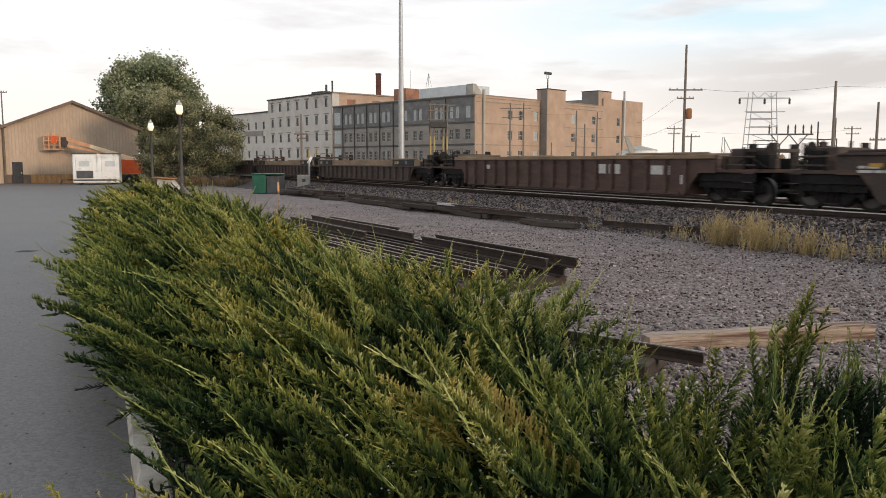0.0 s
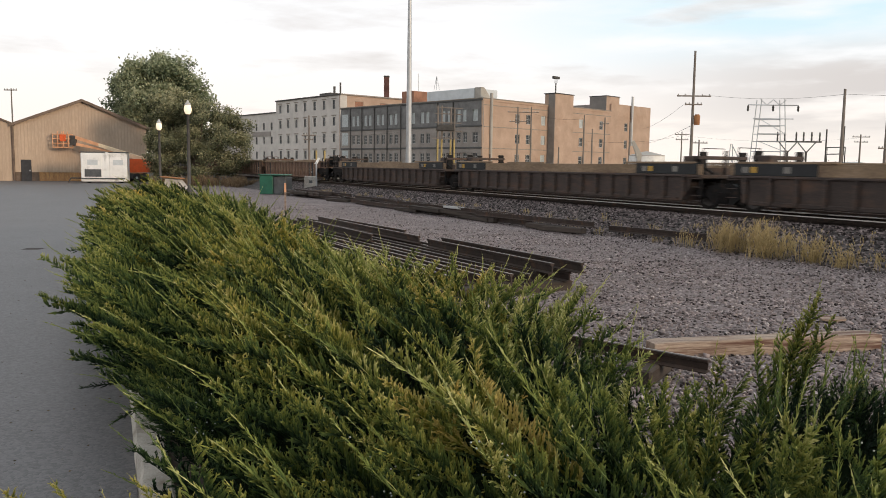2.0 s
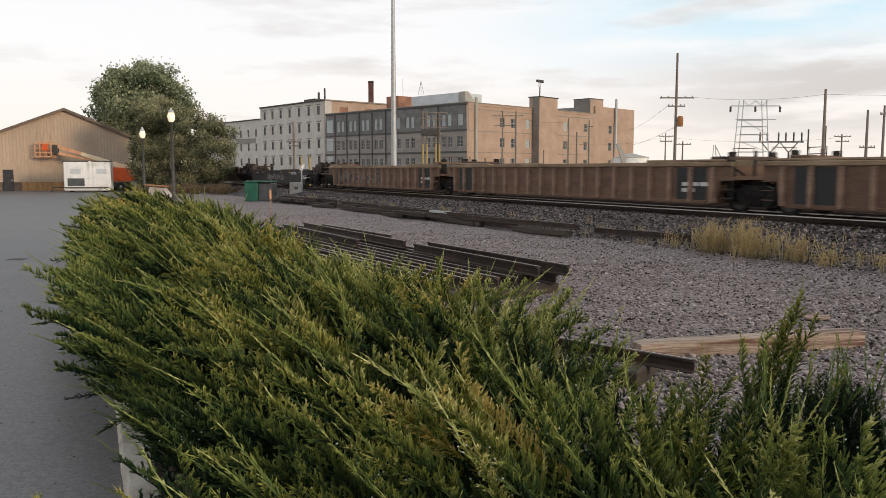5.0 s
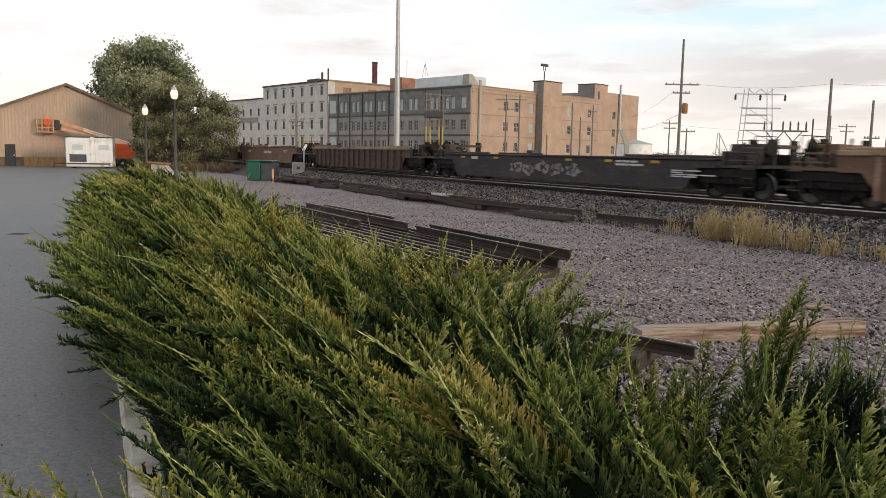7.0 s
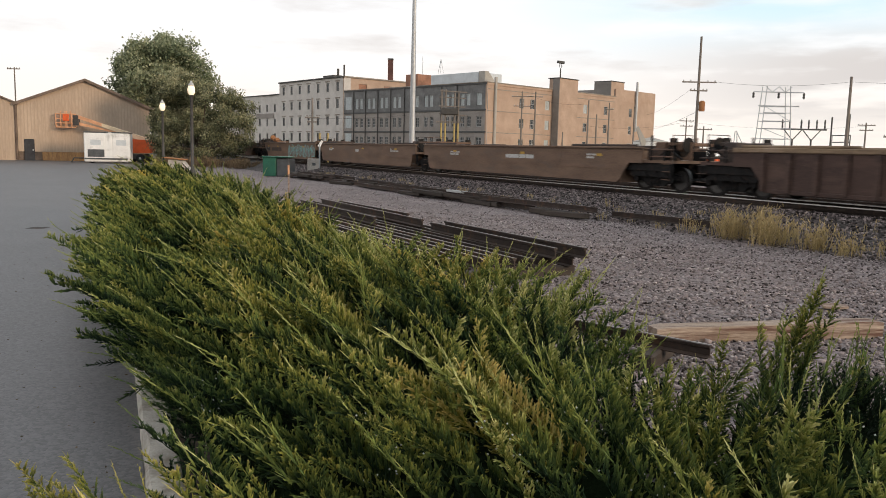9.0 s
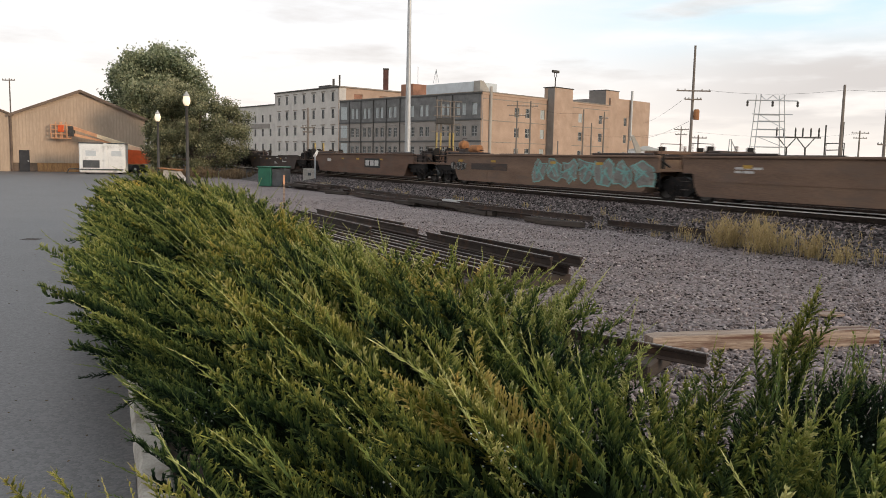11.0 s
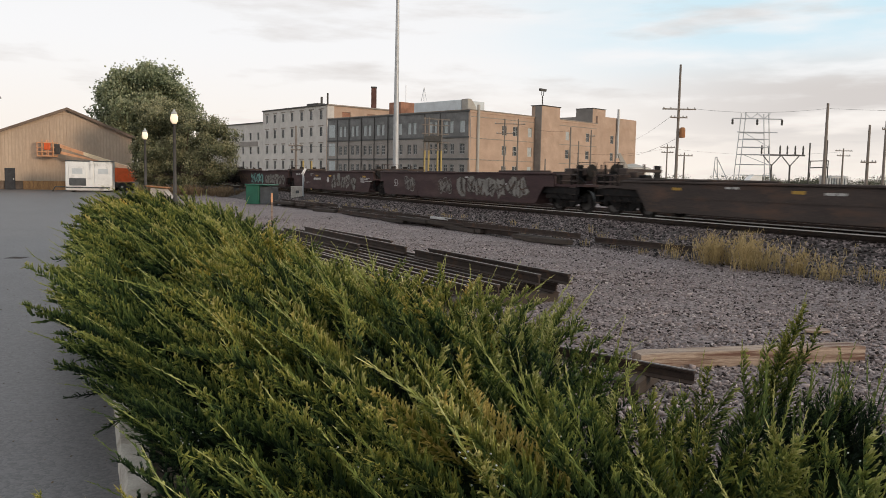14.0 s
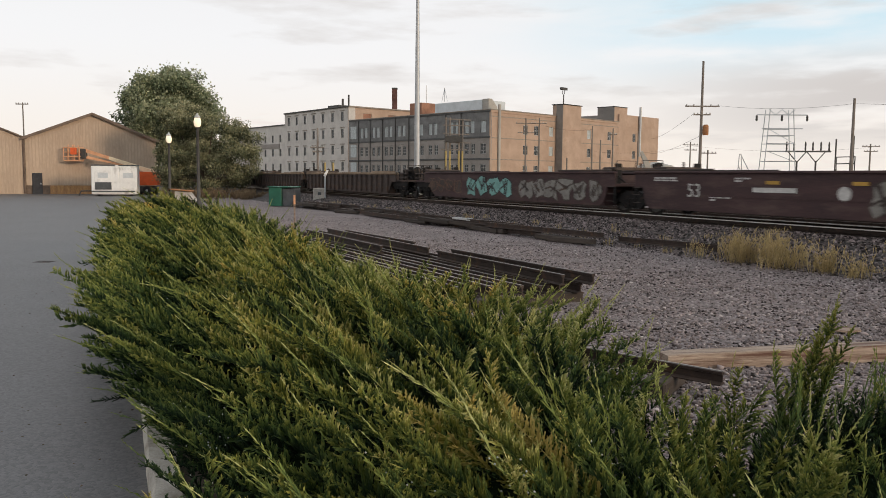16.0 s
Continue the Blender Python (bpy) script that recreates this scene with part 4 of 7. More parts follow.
        part("handrail", MB().tube([(sg * (x_end - 0.15), -1.3, arch), (sg * (x_end - 0.15), -1.3, 1.95), (sg * (x_end - 0.15), -0.4, 1.95), (sg * (x_end - 0.15), -0.4, arch)], 0.02, 6), fm, u)
        a, b = sorted((sg * (x_end - 1.2), sg * (x_end - 0.7)))
        part("brake_valve_box", MB().box(a, b, -1.15, -0.75, arch + 0.12, 1.72, 0.03), fm, u)
        part("vent_post", MB().tube([(sg * (x_end - 0.6), 0.2, arch), (sg * (x_end - 0.6), 0.2, 1.9)], 0.04, 6), fm, u)
        a, b = sorted((sg * (c + 0.2), sg * (x_end - 0.2)))
        for yy in (-1.05, 0.75):
            xe = sg * (x_end - 0.55)
            part("end_frame", MB().box(xe - 0.05, xe + 0.05, yy, yy + 0.3, arch + 0.1, 1.86, 0.02), M_UNDER, u)
        part("end_beam", MB().box(sg * (x_end - 0.55) - 0.06, sg * (x_end - 0.55) + 0.06, -1.1, 1.1, 1.60, 1.72, 0.02), fm, u)
        part("air_pipe", MB().tube([(sg * (x_end - 0.9), -1.2, 1.2), (sg * (x_end - 0.4), -1.25, 1.5), (sg * (x_end + 0.1), -1.1, 1.15)], 0.035, 6), M_UNDER, u)
        # added black filler sheet so the opening over the truck reads dark
        part("dark_filler_plate", MB().box(a, b, -1.30, -1.24, 0.52, arch + 0.02), M_UNDER, u)
        part("draft_sill", MB().box(a, b, -0.45, 0.45, 0.62, arch + 0.02, 0.03), M_UNDER, u)
        if dbl:
            # rails, posts, boxes and a reservoir crowd the open platform
            x0, x1 = x_end - 1.1, x_end
            for z in (1.22, 1.46):
                part("platform_rail", MB().tube([(sg * x0, -1.42, z), (sg * x1, -1.42, z)], 0.03, 6), fm, u)
            for k in range(4):
                x = sg * (x0 + 0.05 + 0.34 * k)
                yy = (-1.42, -1.1, -1.42, -0.6)[k]
                part("platform_post", MB().box(x - 0.035, x + 0.035, yy - 0.03, yy + 0.03, arch + 0.1, rng.uniform(1.35, 1.95), 0.01), fm if k % 2 else M_UNDER, u)
            part("shield_plate", MB().box(min(sg * (x0 - 0.35), sg * (x0 + 0.5)), max(sg * (x0 - 0.35), sg * (x0 + 0.5)), -1.24, -1.19, arch + 0.121, 1.5, 0.01), P_DARK, u)
            part("shield_plate", MB().box(min(sg * (x0 + 0.3), sg * x1), max(sg * (x0 + 0.3), sg * x1), 0.1, 0.15, arch + 0.121, 1.42, 0.01), M_UNDER, u)
            for k in range(4):
                x, w, h = sg * rng.uniform(x0 - 0.7, x1 - 0.1), rng.uniform(0.14, 0.3), rng.uniform(0.3, 0.62)
                yy = rng.uniform(-1.25, -0.3)
                part("equipment_box", MB().box(x - w, x + w, yy - 0.16, yy + 0.16, arch + 0.121, arch + 0.12 + h, 0.03), M_UNDER if k % 3 else P_DARK, u)
            part("brake_gear", MB().box(min(sg * (x_end - 0.65), sg * (x_end - 0.3)), max(sg * (x_end - 0.65), sg * (x_end - 0.3)), -0.8, -0.5, 1.4, 1.74, 0.08), fm, u)
            part("air_reservoir", MB().lathe([(0.05, -0.45), (0.19, -0.4), (0.2, 0.4), (0.05, 0.45)], 12, c=(sg * (x_end - 0.8), -0.55, 1.42), axis=0), M_UNDER, u, smooth=True)
            for k in range(3):
                x = sg * (x0 - 0.4 + 0.5 * k)
                part("hose", MB().tube([(x, -1.3, 0.95), (x + 0.12, -1.34, 0.62), (x + 0.3, -1.3, 0.5), (x + 0.42, -1.26, 0.75)], 0.03, 6), M_UNDER, u)
            part("apron_plate", MB().box(min(sg * (c - 0.1), sg * x_end), max(sg * (c - 0.1), sg * x_end), -1.36, -1.31, 0.72, arch, 0.01), M_UNDER, u)
            part("coupler", MB().box(min(sg * (hl - 1.0), sg * (hl + 0.02)), max(sg * (hl - 1.0), sg * (hl + 0.02)), -0.16, 0.16, 0.72, 1.0, 0.05), M_UNDER, u)
            wheels += truck_parts(u, sg * (hl - 1.72))
            part("brake_wheel", MB().lathe([(0.24, -0.02), (0.27, 0.0), (0.24, 0.02)], 16, c=(sg * (x_end - 0.05), -0.7, 1.62), axis=0), M_UNDER, u)
        elif sg < 0:
            wheels += truck_parts(u, -hl)
    if i == 14:
        # an orange engine and drum stand over the rear end
        x = -hl + 2.3
        part("deck_frame", MB().box(x, x + 2.4, -1.30, -0.3, top + 0.012, top + 0.06, 0.02), P_DARK, u)
        part("engine", MB().lathe([(0.08, -0.26), (0.21, -0.2), (0.25, 0.0), (0.22, 0.18), (0.1, 0.26)], 14, c=(x + 0.4, -0.9, top + 0.46), axis=0), M_ORANGE_RUST, u, "rusty orange engine", smooth=True)
        part("engine_mount", MB().box(x + 0.2, x + 0.75, -1.1, -0.65, top + 0.06, top + 0.28, 0.04), P_DARK, u)
        part("drum", MB().lathe([(0.17, -0.42), (0.205, -0.38), (0.205, 0.38), (0.17, 0.42)], 18, c=(x + 1.65, -0.9, top + 0.27), axis=0), M_ORANGE_RUST, u, "rusty orange drum", smooth=True)
        part("exhaust", MB().tube([(x + 0.3, -0.9, top + 0.66), (x + 0.25, -0.9, top + 0.80), (x + 0.7, -0.9, top + 0.78)], 0.025, 6), P_DARK, u)
        part("drive_shaft", MB().tube([(x + 0.6, -0.9, top + 0.3), (x + 2.4, -0.9, top + 0.2)], 0.03, 6), P_DARK, u)
    if marks:
        marks(u, rng, cf, cr)
    UNITS.append((u, i))
    for w, k in wheels:
        SPINNERS.append((w, k, i))
    return u


def small_marks(u, rng, n=5, hi=1.3):
    mb = MB()
    for _ in range(n):
        bars(mb, rng.uniform(-7, 6), rng.uniform(hi - 0.4, hi), rng.integers(1, 3), rng)
    part("stencil_lettering", mb, M_WHITE, u)["kind"] = "stuff"


def marks_a(u, rng, cf, cr):
    mb = MB()
    y = -1.504
    for x in (2.6, 3.4):
        mb.box(x, x + 0.6, y, y + 0.01, 0.90, 1.24)
    mb.box(5.6, 6.5, y, y + 0.01, 0.90, 1.20)
    mb.box(-5.6, -5.1, y, y + 0.01, 1.02, 1.2)
    mb.box(7.0, 7.3, y, y + 0.01, 0.6, 0.9)
    part("stencil_lettering", mb, M_WHITE, u, "white painted car marks")["kind"] = "stuff"


def marks_black(u, rng, cf, cr):
    piece(u, -2.8, 2.2, 0.44, 1.00, rng, 5, M_GREY_SPRAY, P_BLACK, "pale grey sprayed shapes")
    m2 = MB()
    bars(m2, -6.2, 1.04, 1, rng, (0.3, 0.6), 0.12)
    bars(m2, 4.2, 1.08, 2, rng, (0.3, 0.8), 0.07)
    bars(m2, 7.0, 0.85, 4, rng, (0.4, 0.7), 0.04)
    part("stencil_lettering", m2, M_WHITE, u)["kind"] = "stuff"
    for x in (-7.2, -4.2, 1.2, 3.6, 6.0):
        part("reflector", MB().box(x, x + 0.4, -1.514, -1.50, 1.08, 1.17), M_YELLOW, u)


def marks_tan(u, rng, cf, cr):
    mb = MB()
    bars(mb, -1.0, 1.0, 1, rng, (0.5, 1.1), 0.16)
    bars(mb, 5.0, 1.2, 2, rng)
    bars(mb, -6.5, 1.15, 2, rng)
    part("stencil_lettering", mb, M_WHITE, u)["kind"] = "stuff"
    for x in (-6.2, 0.2, 5.6):
        part("reflector", MB().box(x, x + 0.35, -1.514, -1.50, 1.18, 1.28), M_YELLOW, u)


def marks_teal(u, rng, cf, cr):
    piece(u, 0.9, 8.3, 0.42, 1.38, rng, 7, M_GREY_SPRAY, M_TEAL_SPRAY, "grey sprayed shapes with teal rims")
    piece(u, -6.6, -5.0, 0.8, 1.2, rng, 3, M_GREY_SPRAY, M_BLACKBOX, "small grey sprayed tag")
    fr = MB().box(-4.5, -1.2, -1.514, -1.50, 0.82, 1.12)
    part("faded_panel", fr, P_DARK, u)
    for x in (-5.8, -2.6, 2.2, 5.2):
        part("reflector", MB().box(x, x + 0.4, -1.53, -1.50, 1.18, 1.28), M_YELLOW, u)


def marks_logo(u, rng, cf, cr):
    part("logo_panel", MB().box(1.45, 4.05, -1.516, -1.50, 0.66, 1.24), M_BLACKBOX, u, "black panel with plain white shapes")
    mb = MB()
    for x in (1.65, 2.42, 3.19):
        mb.box(x, x + 0.62, -1.520, -1.514, 0.78, 1.12)
    bars(mb, -5.9, 0.98, 1, rng, (0.6, 1.0), 0.2, y=-1.514)
    part("stencil_lettering", mb, M_WHITE, u)["kind"] = "stuff"
    for x in (-2.9, 0.0, 4.0):
        part("reflector", MB().box(x, x + 0.45, -1.514, -1.50, 1.14, 1.24), M_YELLOW, u)


def marks_dark(u, rng, cf, cr):
    small_marks(u, rng, 6, 1.1)
    for x in (-6.2, -1.6, 3.0):
        part("reflector", MB().box(x, x + 0.4, -1.514, -1.50, 1.0, 1.09), M_YELLOW, u)


def marks_spray(u, rng, cf, cr):
    text_on(u, "53", -7.2, 0.72, 0.55, M_WHITE)
    piece(u, 0.0, 6.2, 0.40, 1.32, rng, 7, M_GREY_SPRAY, P_DARK, "faded grey sprayed shapes")
    piece(u, -6.0, -4.8, 0.5, 1.3, rng, 2, P_DARK, M_GREY_SPRAY, "thin grey sprayed scrawl")
    piece(u, -2.0, -0.6, 0.5, 1.2, rng, 3, P_DARK, M_GREY_SPRAY, "thin grey sprayed scrawl")
    small_marks(u, rng, 3)


def marks_ribspray(u, rng, cf, cr):
    piece(u, -5.5, 1.5, 0.45, 1.25, rng, 7, P_DARK, M_GREY_SPRAY, "dim grey sprayed outlines")
    marks_panel(u, rng, cf, cr)


def marks_panel(u, rng, cf, cr):
    for x in (cf - 1.75, -cr + 0.55):
        part("dark_end_panel", MB().box(x, x + 1.25, -1.512, -1.49, 0.34, 1.38), M_BLACKBOX, u)
    mb = MB()
    bars(mb, cf - 1.5, 0.8, 2, rng, (0.2, 0.35), 0.12, y=-1.52)
    part("stencil_lettering", mb, M_WHITE, u)["kind"] = "stuff"


def marks_53(u, rng, cf, cr):
    text_on(u, "53", -5.3, 0.72, 0.62, M_WHITE)
    mb = MB()
    bars(mb, -4.6, 0.70, 2, rng, (0.2, 0.3), 0.05)
    mb.box(-2.9, -1.35, -1.512, -1.50, 0.92, 1.06)
    bars(mb, -7.2, 1.3, 2, rng, (0.2, 0.4), 0.05)
    bars(mb, -3.6, 1.30, 2, rng, (0.2, 0.5), 0.05)
    bars(mb, 6.2, 1.1, 5, rng, (0.4, 0.7), 0.04)
    part("stencil_lettering", mb, M_WHITE, u, "white stencilled marks")["kind"] = "stuff"
    part("ring_mark", MB().lathe([(0.10, -1.514), (0.20, -1.514), (0.20, -1.50), (0.10, -1.50)], 18, c=(0.16, 0, 0.93), axis=1), M_WHITE, u)
    piece(u, 0.9, 5.4, 0.36, 1.36, rng, 5, M_GREY_SPRAY, P_DARK, "pale grey sprayed loops")
    for x in (-2.4, 0.4, 6.6):
        part("reflector", MB().box(x, x + 0.45, -1.53, -1.50, 1.16, 1.26), M_YELLOW, u)


def marks_teal_tag(u, rng, cf, cr):
    piece(u, -2.7, 1.8, 0.40, 1.34, rng, 4, M_TEAL_SPRAY, P_BLACK, "teal sprayed shapes with dark strokes")
    piece(u, 2.5, 8.4, 0.40, 1.30, rng, 6, M_GREY_SPRAY, P_DARK, "pale grey sprayed shapes")
    piece(u, -7.0, -3.2, 0.5, 1.2, rng, 4, P_DARK, P_ORANGE, "dull sprayed shapes")


RIBL = "empty ribbed well car, {}, rolling on the main line"
FLATL = "empty smooth-sided {} well car on the main line"
STYLES = {
    0: ("rib", P_MAROON, RIBL.format("maroon"), None), 1: ("rib", P_MAROON, RIBL.format("maroon"), None), 2: ("flat", P_DARK, FLATL.format("dark brown"), marks_tan),
    3: ("rib", P_MAROON, RIBL.format("maroon-brown"), marks_a),
    4: ("band", P_DARK, RIBL.format("grimy dark brown"), None), 5: ("band", P_DARK, RIBL.format("grimy dark brown"), None), 6: ("band", P_DARK, RIBL.format("grimy dark brown"), None),
    7: ("rib", P_RUST, RIBL.format("rusty brown"), marks_panel), 8: ("rib", P_RUST, RIBL.format("rusty brown"), marks_panel), 9: ("rib", P_RUST, RIBL.format("rusty brown"), marks_ribspray),
    10: ("flat", P_BLACK, FLATL.format("black graffiti-covered"), marks_black),
    11: ("rib", P_MAROON, RIBL.format("brown"), None),
    12: ("flat", P_TAN, FLATL.format("faded tan"), marks_tan), 13: ("flat", P_TAN, FLATL.format("faded tan"), marks_tan), 14: ("flat", P_TAN, FLATL.format("teal-tagged tan"), marks_teal),
    15: ("flat", P_ORANGE, FLATL.format("orange-brown"), marks_logo),
    16: ("flat", P_DARK, FLATL.format("dark grimy"), marks_dark),
    17: ("flat", P_RED, FLATL.format("graffiti-covered dark red"), marks_spray), 18: ("flat", P_RED, FLATL.format("dark red stencilled"), marks_53),
    19: ("flat", P_RED, FLATL.format("teal-tagged dark red"), marks_teal_tag),
}
CAR_YAW = pose(0, 0, 0, 0, 0, YAW)


def train():
    for i in range(len(JOINTS) - 1):
        (a, da), (b, db) = JOINTS[i], JOINTS[i + 1]
        st = STYLES.get(i, ("rib", P_DARK, RIBL.format("black"), None))
        well_unit(i, st[0], st[1], st[2], da, db, a - b - 0.04, st[3])


train()


def motions():
    for u, i in UNITS:
        mid = (JOINTS[i][0] + JOINTS[i + 1][0]) / 2
        rows = []
        for t in (0.0, 4.0, 8.0, 12.0, 16.0):
            p = on_track(mid + SPEED * t, 0.7535, RAIL_Z)
            rows.append((t, Matrix.Translation(p) @ CAR_YAW))
        walk(u, rows)
    turn = SPEED / 0.435
    for w, k, i in SPINNERS:
        mid = (JOINTS[i][0] + JOINTS[i + 1][0]) / 2
        # turning while it passes
        t0, t1 = max(0.0, (-75 - mid) / SPEED), min(16.0, (5 - mid) / SPEED)
        f0, f1 = round(t0 * FPS), round(t1 * FPS)
        if f1 <= f0:
            continue
        rows = []
        for f in sorted({0, 480, *range(f0, f1 + 1)}):
            a = turn * (min(max(f, f0), f1) - f0) / FPS
            rows.append((f / FPS, pose(k, 0, 0.435, 0, math.degrees(a), 0)))
        walk(w, rows)


# ---------------------------------------------------------------- buildings behind the line
M_BRICK = mat("tan_brick", (0.44, 0.315, 0.24), dark=(0.33, 0.23, 0.17), scale=0.35, fine=9, contrast=0.3, bump=0.25, stain=(0.30, 0.19, 0.13), stain_scale=0.18, stain_at=(0.55, 0.8), coords="Object")
M_GREYBRICK = mat("grey_painted_brick", (0.30, 0.272, 0.25), dark=(0.215, 0.193, 0.178), scale=0.4, fine=9, bump=0.25, stain=(0.13, 0.115, 0.10), stain_scale=0.2, stain_at=(0.55, 0.8))
M_SLATE = mat("dark_slate_cladding", (0.20, 0.198, 0.197), scale=0.6, fine=9, bump=0.2)
M_PALEBRICK = mat("pale_grey_brick", (0.56, 0.53, 0.495), dark=(0.45, 0.42, 0.395), scale=0.4, fine=9, bump=0.2, stain=(0.30, 0.27, 0.24), stain_scale=0.2, stain_at=(0.55, 0.8))
# grey brick for flanks turned from the sun, their shade put into the colour
M_SHADEFLANK = mat("shaded_grey_brick", (0.25, 0.225, 0.205), scale=0.5, fine=9, bump=0.2, contrast=0.3)
M_DARKBRICK = mat("sooty_dark_red_brick", (0.13, 0.06, 0.05), scale=0.6, fine=8, bump=0.2)
M_REDBRICK = mat("red_brick", (0.34, 0.17, 0.11), scale=0.6, fine=8, bump=0.2)
M_ROOF = mat("tar_roof", (0.09, 0.085, 0.08), scale=0.5, fine=8)
M_COPING = mat("stone_coping", (0.30, 0.26, 0.22), scale=1, fine=12)
M_DUCT = mat("beige_duct_metal", (0.40, 0.37, 0.33), scale=0.6, fine=8, rough=0.6, contrast=0.25)
M_STEELSHEET = mat("pale_sheet_metal", (0.60, 0.63, 0.65), scale=0.6, fine=10, rough=0.5, metal=0.2, contrast=0.2)
M_TRIM = mat("light_window_trim", (0.46, 0.46, 0.45), scale=3, fine=20, contrast=0.2)
M_DARKTRIM = mat("dark_window_trim", (0.10, 0.10, 0.10), scale=3, fine=20, contrast=0.2)
M_GLASS = bpy.data.materials.new("dark_window_glass")
M_GLASS.use_nodes = True
_g = M_GLASS.node_tree.nodes["Principled BSDF"]
_g.inputs["Base Color"].default_value, _g.inputs["Roughness"].default_value = (0.03, 0.035, 0.04, 1), 0.12
M_PALEGLASS = mat("pale_glazing_blocks", (0.46, 0.50, 0.51), scale=2, fine=9, rough=0.3, contrast=0.35)
M_GALV = mat("galvanised_steel", (0.46, 0.47, 0.48), scale=1.5, fine=20, rough=0.5, metal=0.35, contrast=0.2)
M_POLE = mat("weathered_pole_wood", (0.22, 0.19, 0.165), scale=2, fine=18, squash=(4, 4, 0.4), bump=0.4)
M_STEELDARK = mat("dark_painted_steel", (0.07, 0.065, 0.06), scale=3, fine=20, rough=0.6)
M_WIRE = mat("black_wire", (0.04, 0.04, 0.04), scale=3, fine=10)


def holed_wall(mb, L, H, holes, thick=0.35, mi=0, z0=0.0):
    """A wall along +x from 0 to L, outside at y = 0, with openings (u0, u1, z0, z1) through it."""
    us = sorted({0, L, *[h[0] for h in holes], *[h[1] for h in holes]})
    zs = sorted({z0, H, *[h[2] for h in holes], *[h[3] for h in holes]})
    for a, b in zip(us, us[1:]):
        for c, d in zip(zs, zs[1:]):
            um, zm = (a + b) / 2, (c + d) / 2
            if any(h[0] < um < h[1] and h[2] < zm < h[3] for h in holes):
                continue
            for y in (0, thick):
                mb.add([(a, y, c), (b, y, c), (b, y, d), (a, y, d)], [(0, 1, 2, 3)], mi)
    for a, b, c, d in holes:
        mb.add([(a, 0, c), (b, 0, c), (b, 0, d), (a, 0, d), (a, thick, c), (b, thick, c), (b, thick, d), (a, thick, d)],
               [(0, 1, 5, 4), (1, 2, 6, 5), (2, 3, 7, 6), (3, 0, 4, 7)], mi)
    mb.add([(0, 0, H), (L, 0, H), (L, thick, H), (0, thick, H), (0, 0, z0), (0, thick, z0), (L, 0, z0), (L, thick, z0)],
           [(0, 1, 2, 3), (4, 5, 3, 0), (6, 7, 2, 1)], mi)


WIN_MESH = {}


def window(parent, x, z, w, h, trim, glass, m0, rows=2, cols=2):
    """Frame with glazing bars and a pane, set back in its opening."""
    key = (round(w, 2), round(h, 2), trim.name, glass.name, rows, cols)
    if key not in WIN_MESH:
        t = 0.07
        vs = [(u, y, v) for y in (0.12, 0.22) for q in (0, t) for u, v in ((q, q), (w - q, q), (w - q, h - q), (q, h - q))]
        fs = []
        for k in range(4):
            n = (k + 1) % 4
            fs += [(k, n, 4 + n, 4 + k), (8 + k, 12 + k, 12 + n, 8 + n), (k, 8 + k, 8 + n, n), (4 + k, 4 + n, 12 + n, 12 + k)]
        bars_ = [MB().box(t, w - t, 0.13, 0.20, h * k / rows - 0.03, h * k / rows + 0.03).mesh("glazing_bar", trim) for k in range(1, rows)]
        bars_ += [MB().box(w * k / cols - 0.025, w * k / cols + 0.025, 0.133, 0.197, t, h - t).mesh("glazing_bar", trim) for k in range(1, cols)]
        WIN_MESH[key] = (MB().add(vs, fs).mesh("window", trim), MB().box(t, w - t, 0.16, 0.18, t, h - t).mesh("pane", glass), bars_)
    f, g, bars_ = WIN_MESH[key]
    ob = part("window", f, None, parent, m=m0 @ pose(x, 0, z))
    part("pane", g, None, ob)
    for q in bars_:
        part("glazing_bar", q, None, ob)


def facade(parent, L, H, m0, mt, holes, trim, glass, extra=None, thick=0.35, name="wall", rows=2, cols=2):
    """holes: (u0, z0, w, h). Windows go in all of them."""
    mb = MB()
    holed_wall(mb, L, H, [(u, u + w, z, z + h) for u, z, w, h in holes], thick)
    part(name, mb, mt, parent, m=m0)
    for u, z, w, h in holes:
        blind = mt is M_BRICK and trim is M_TRIM and (u * 7.3 + z * 3.1) % 1.0 < 0.45
        window(parent, u, z, w, h, trim, M_PALEGLASS if blind else glass, m0, rows, cols)


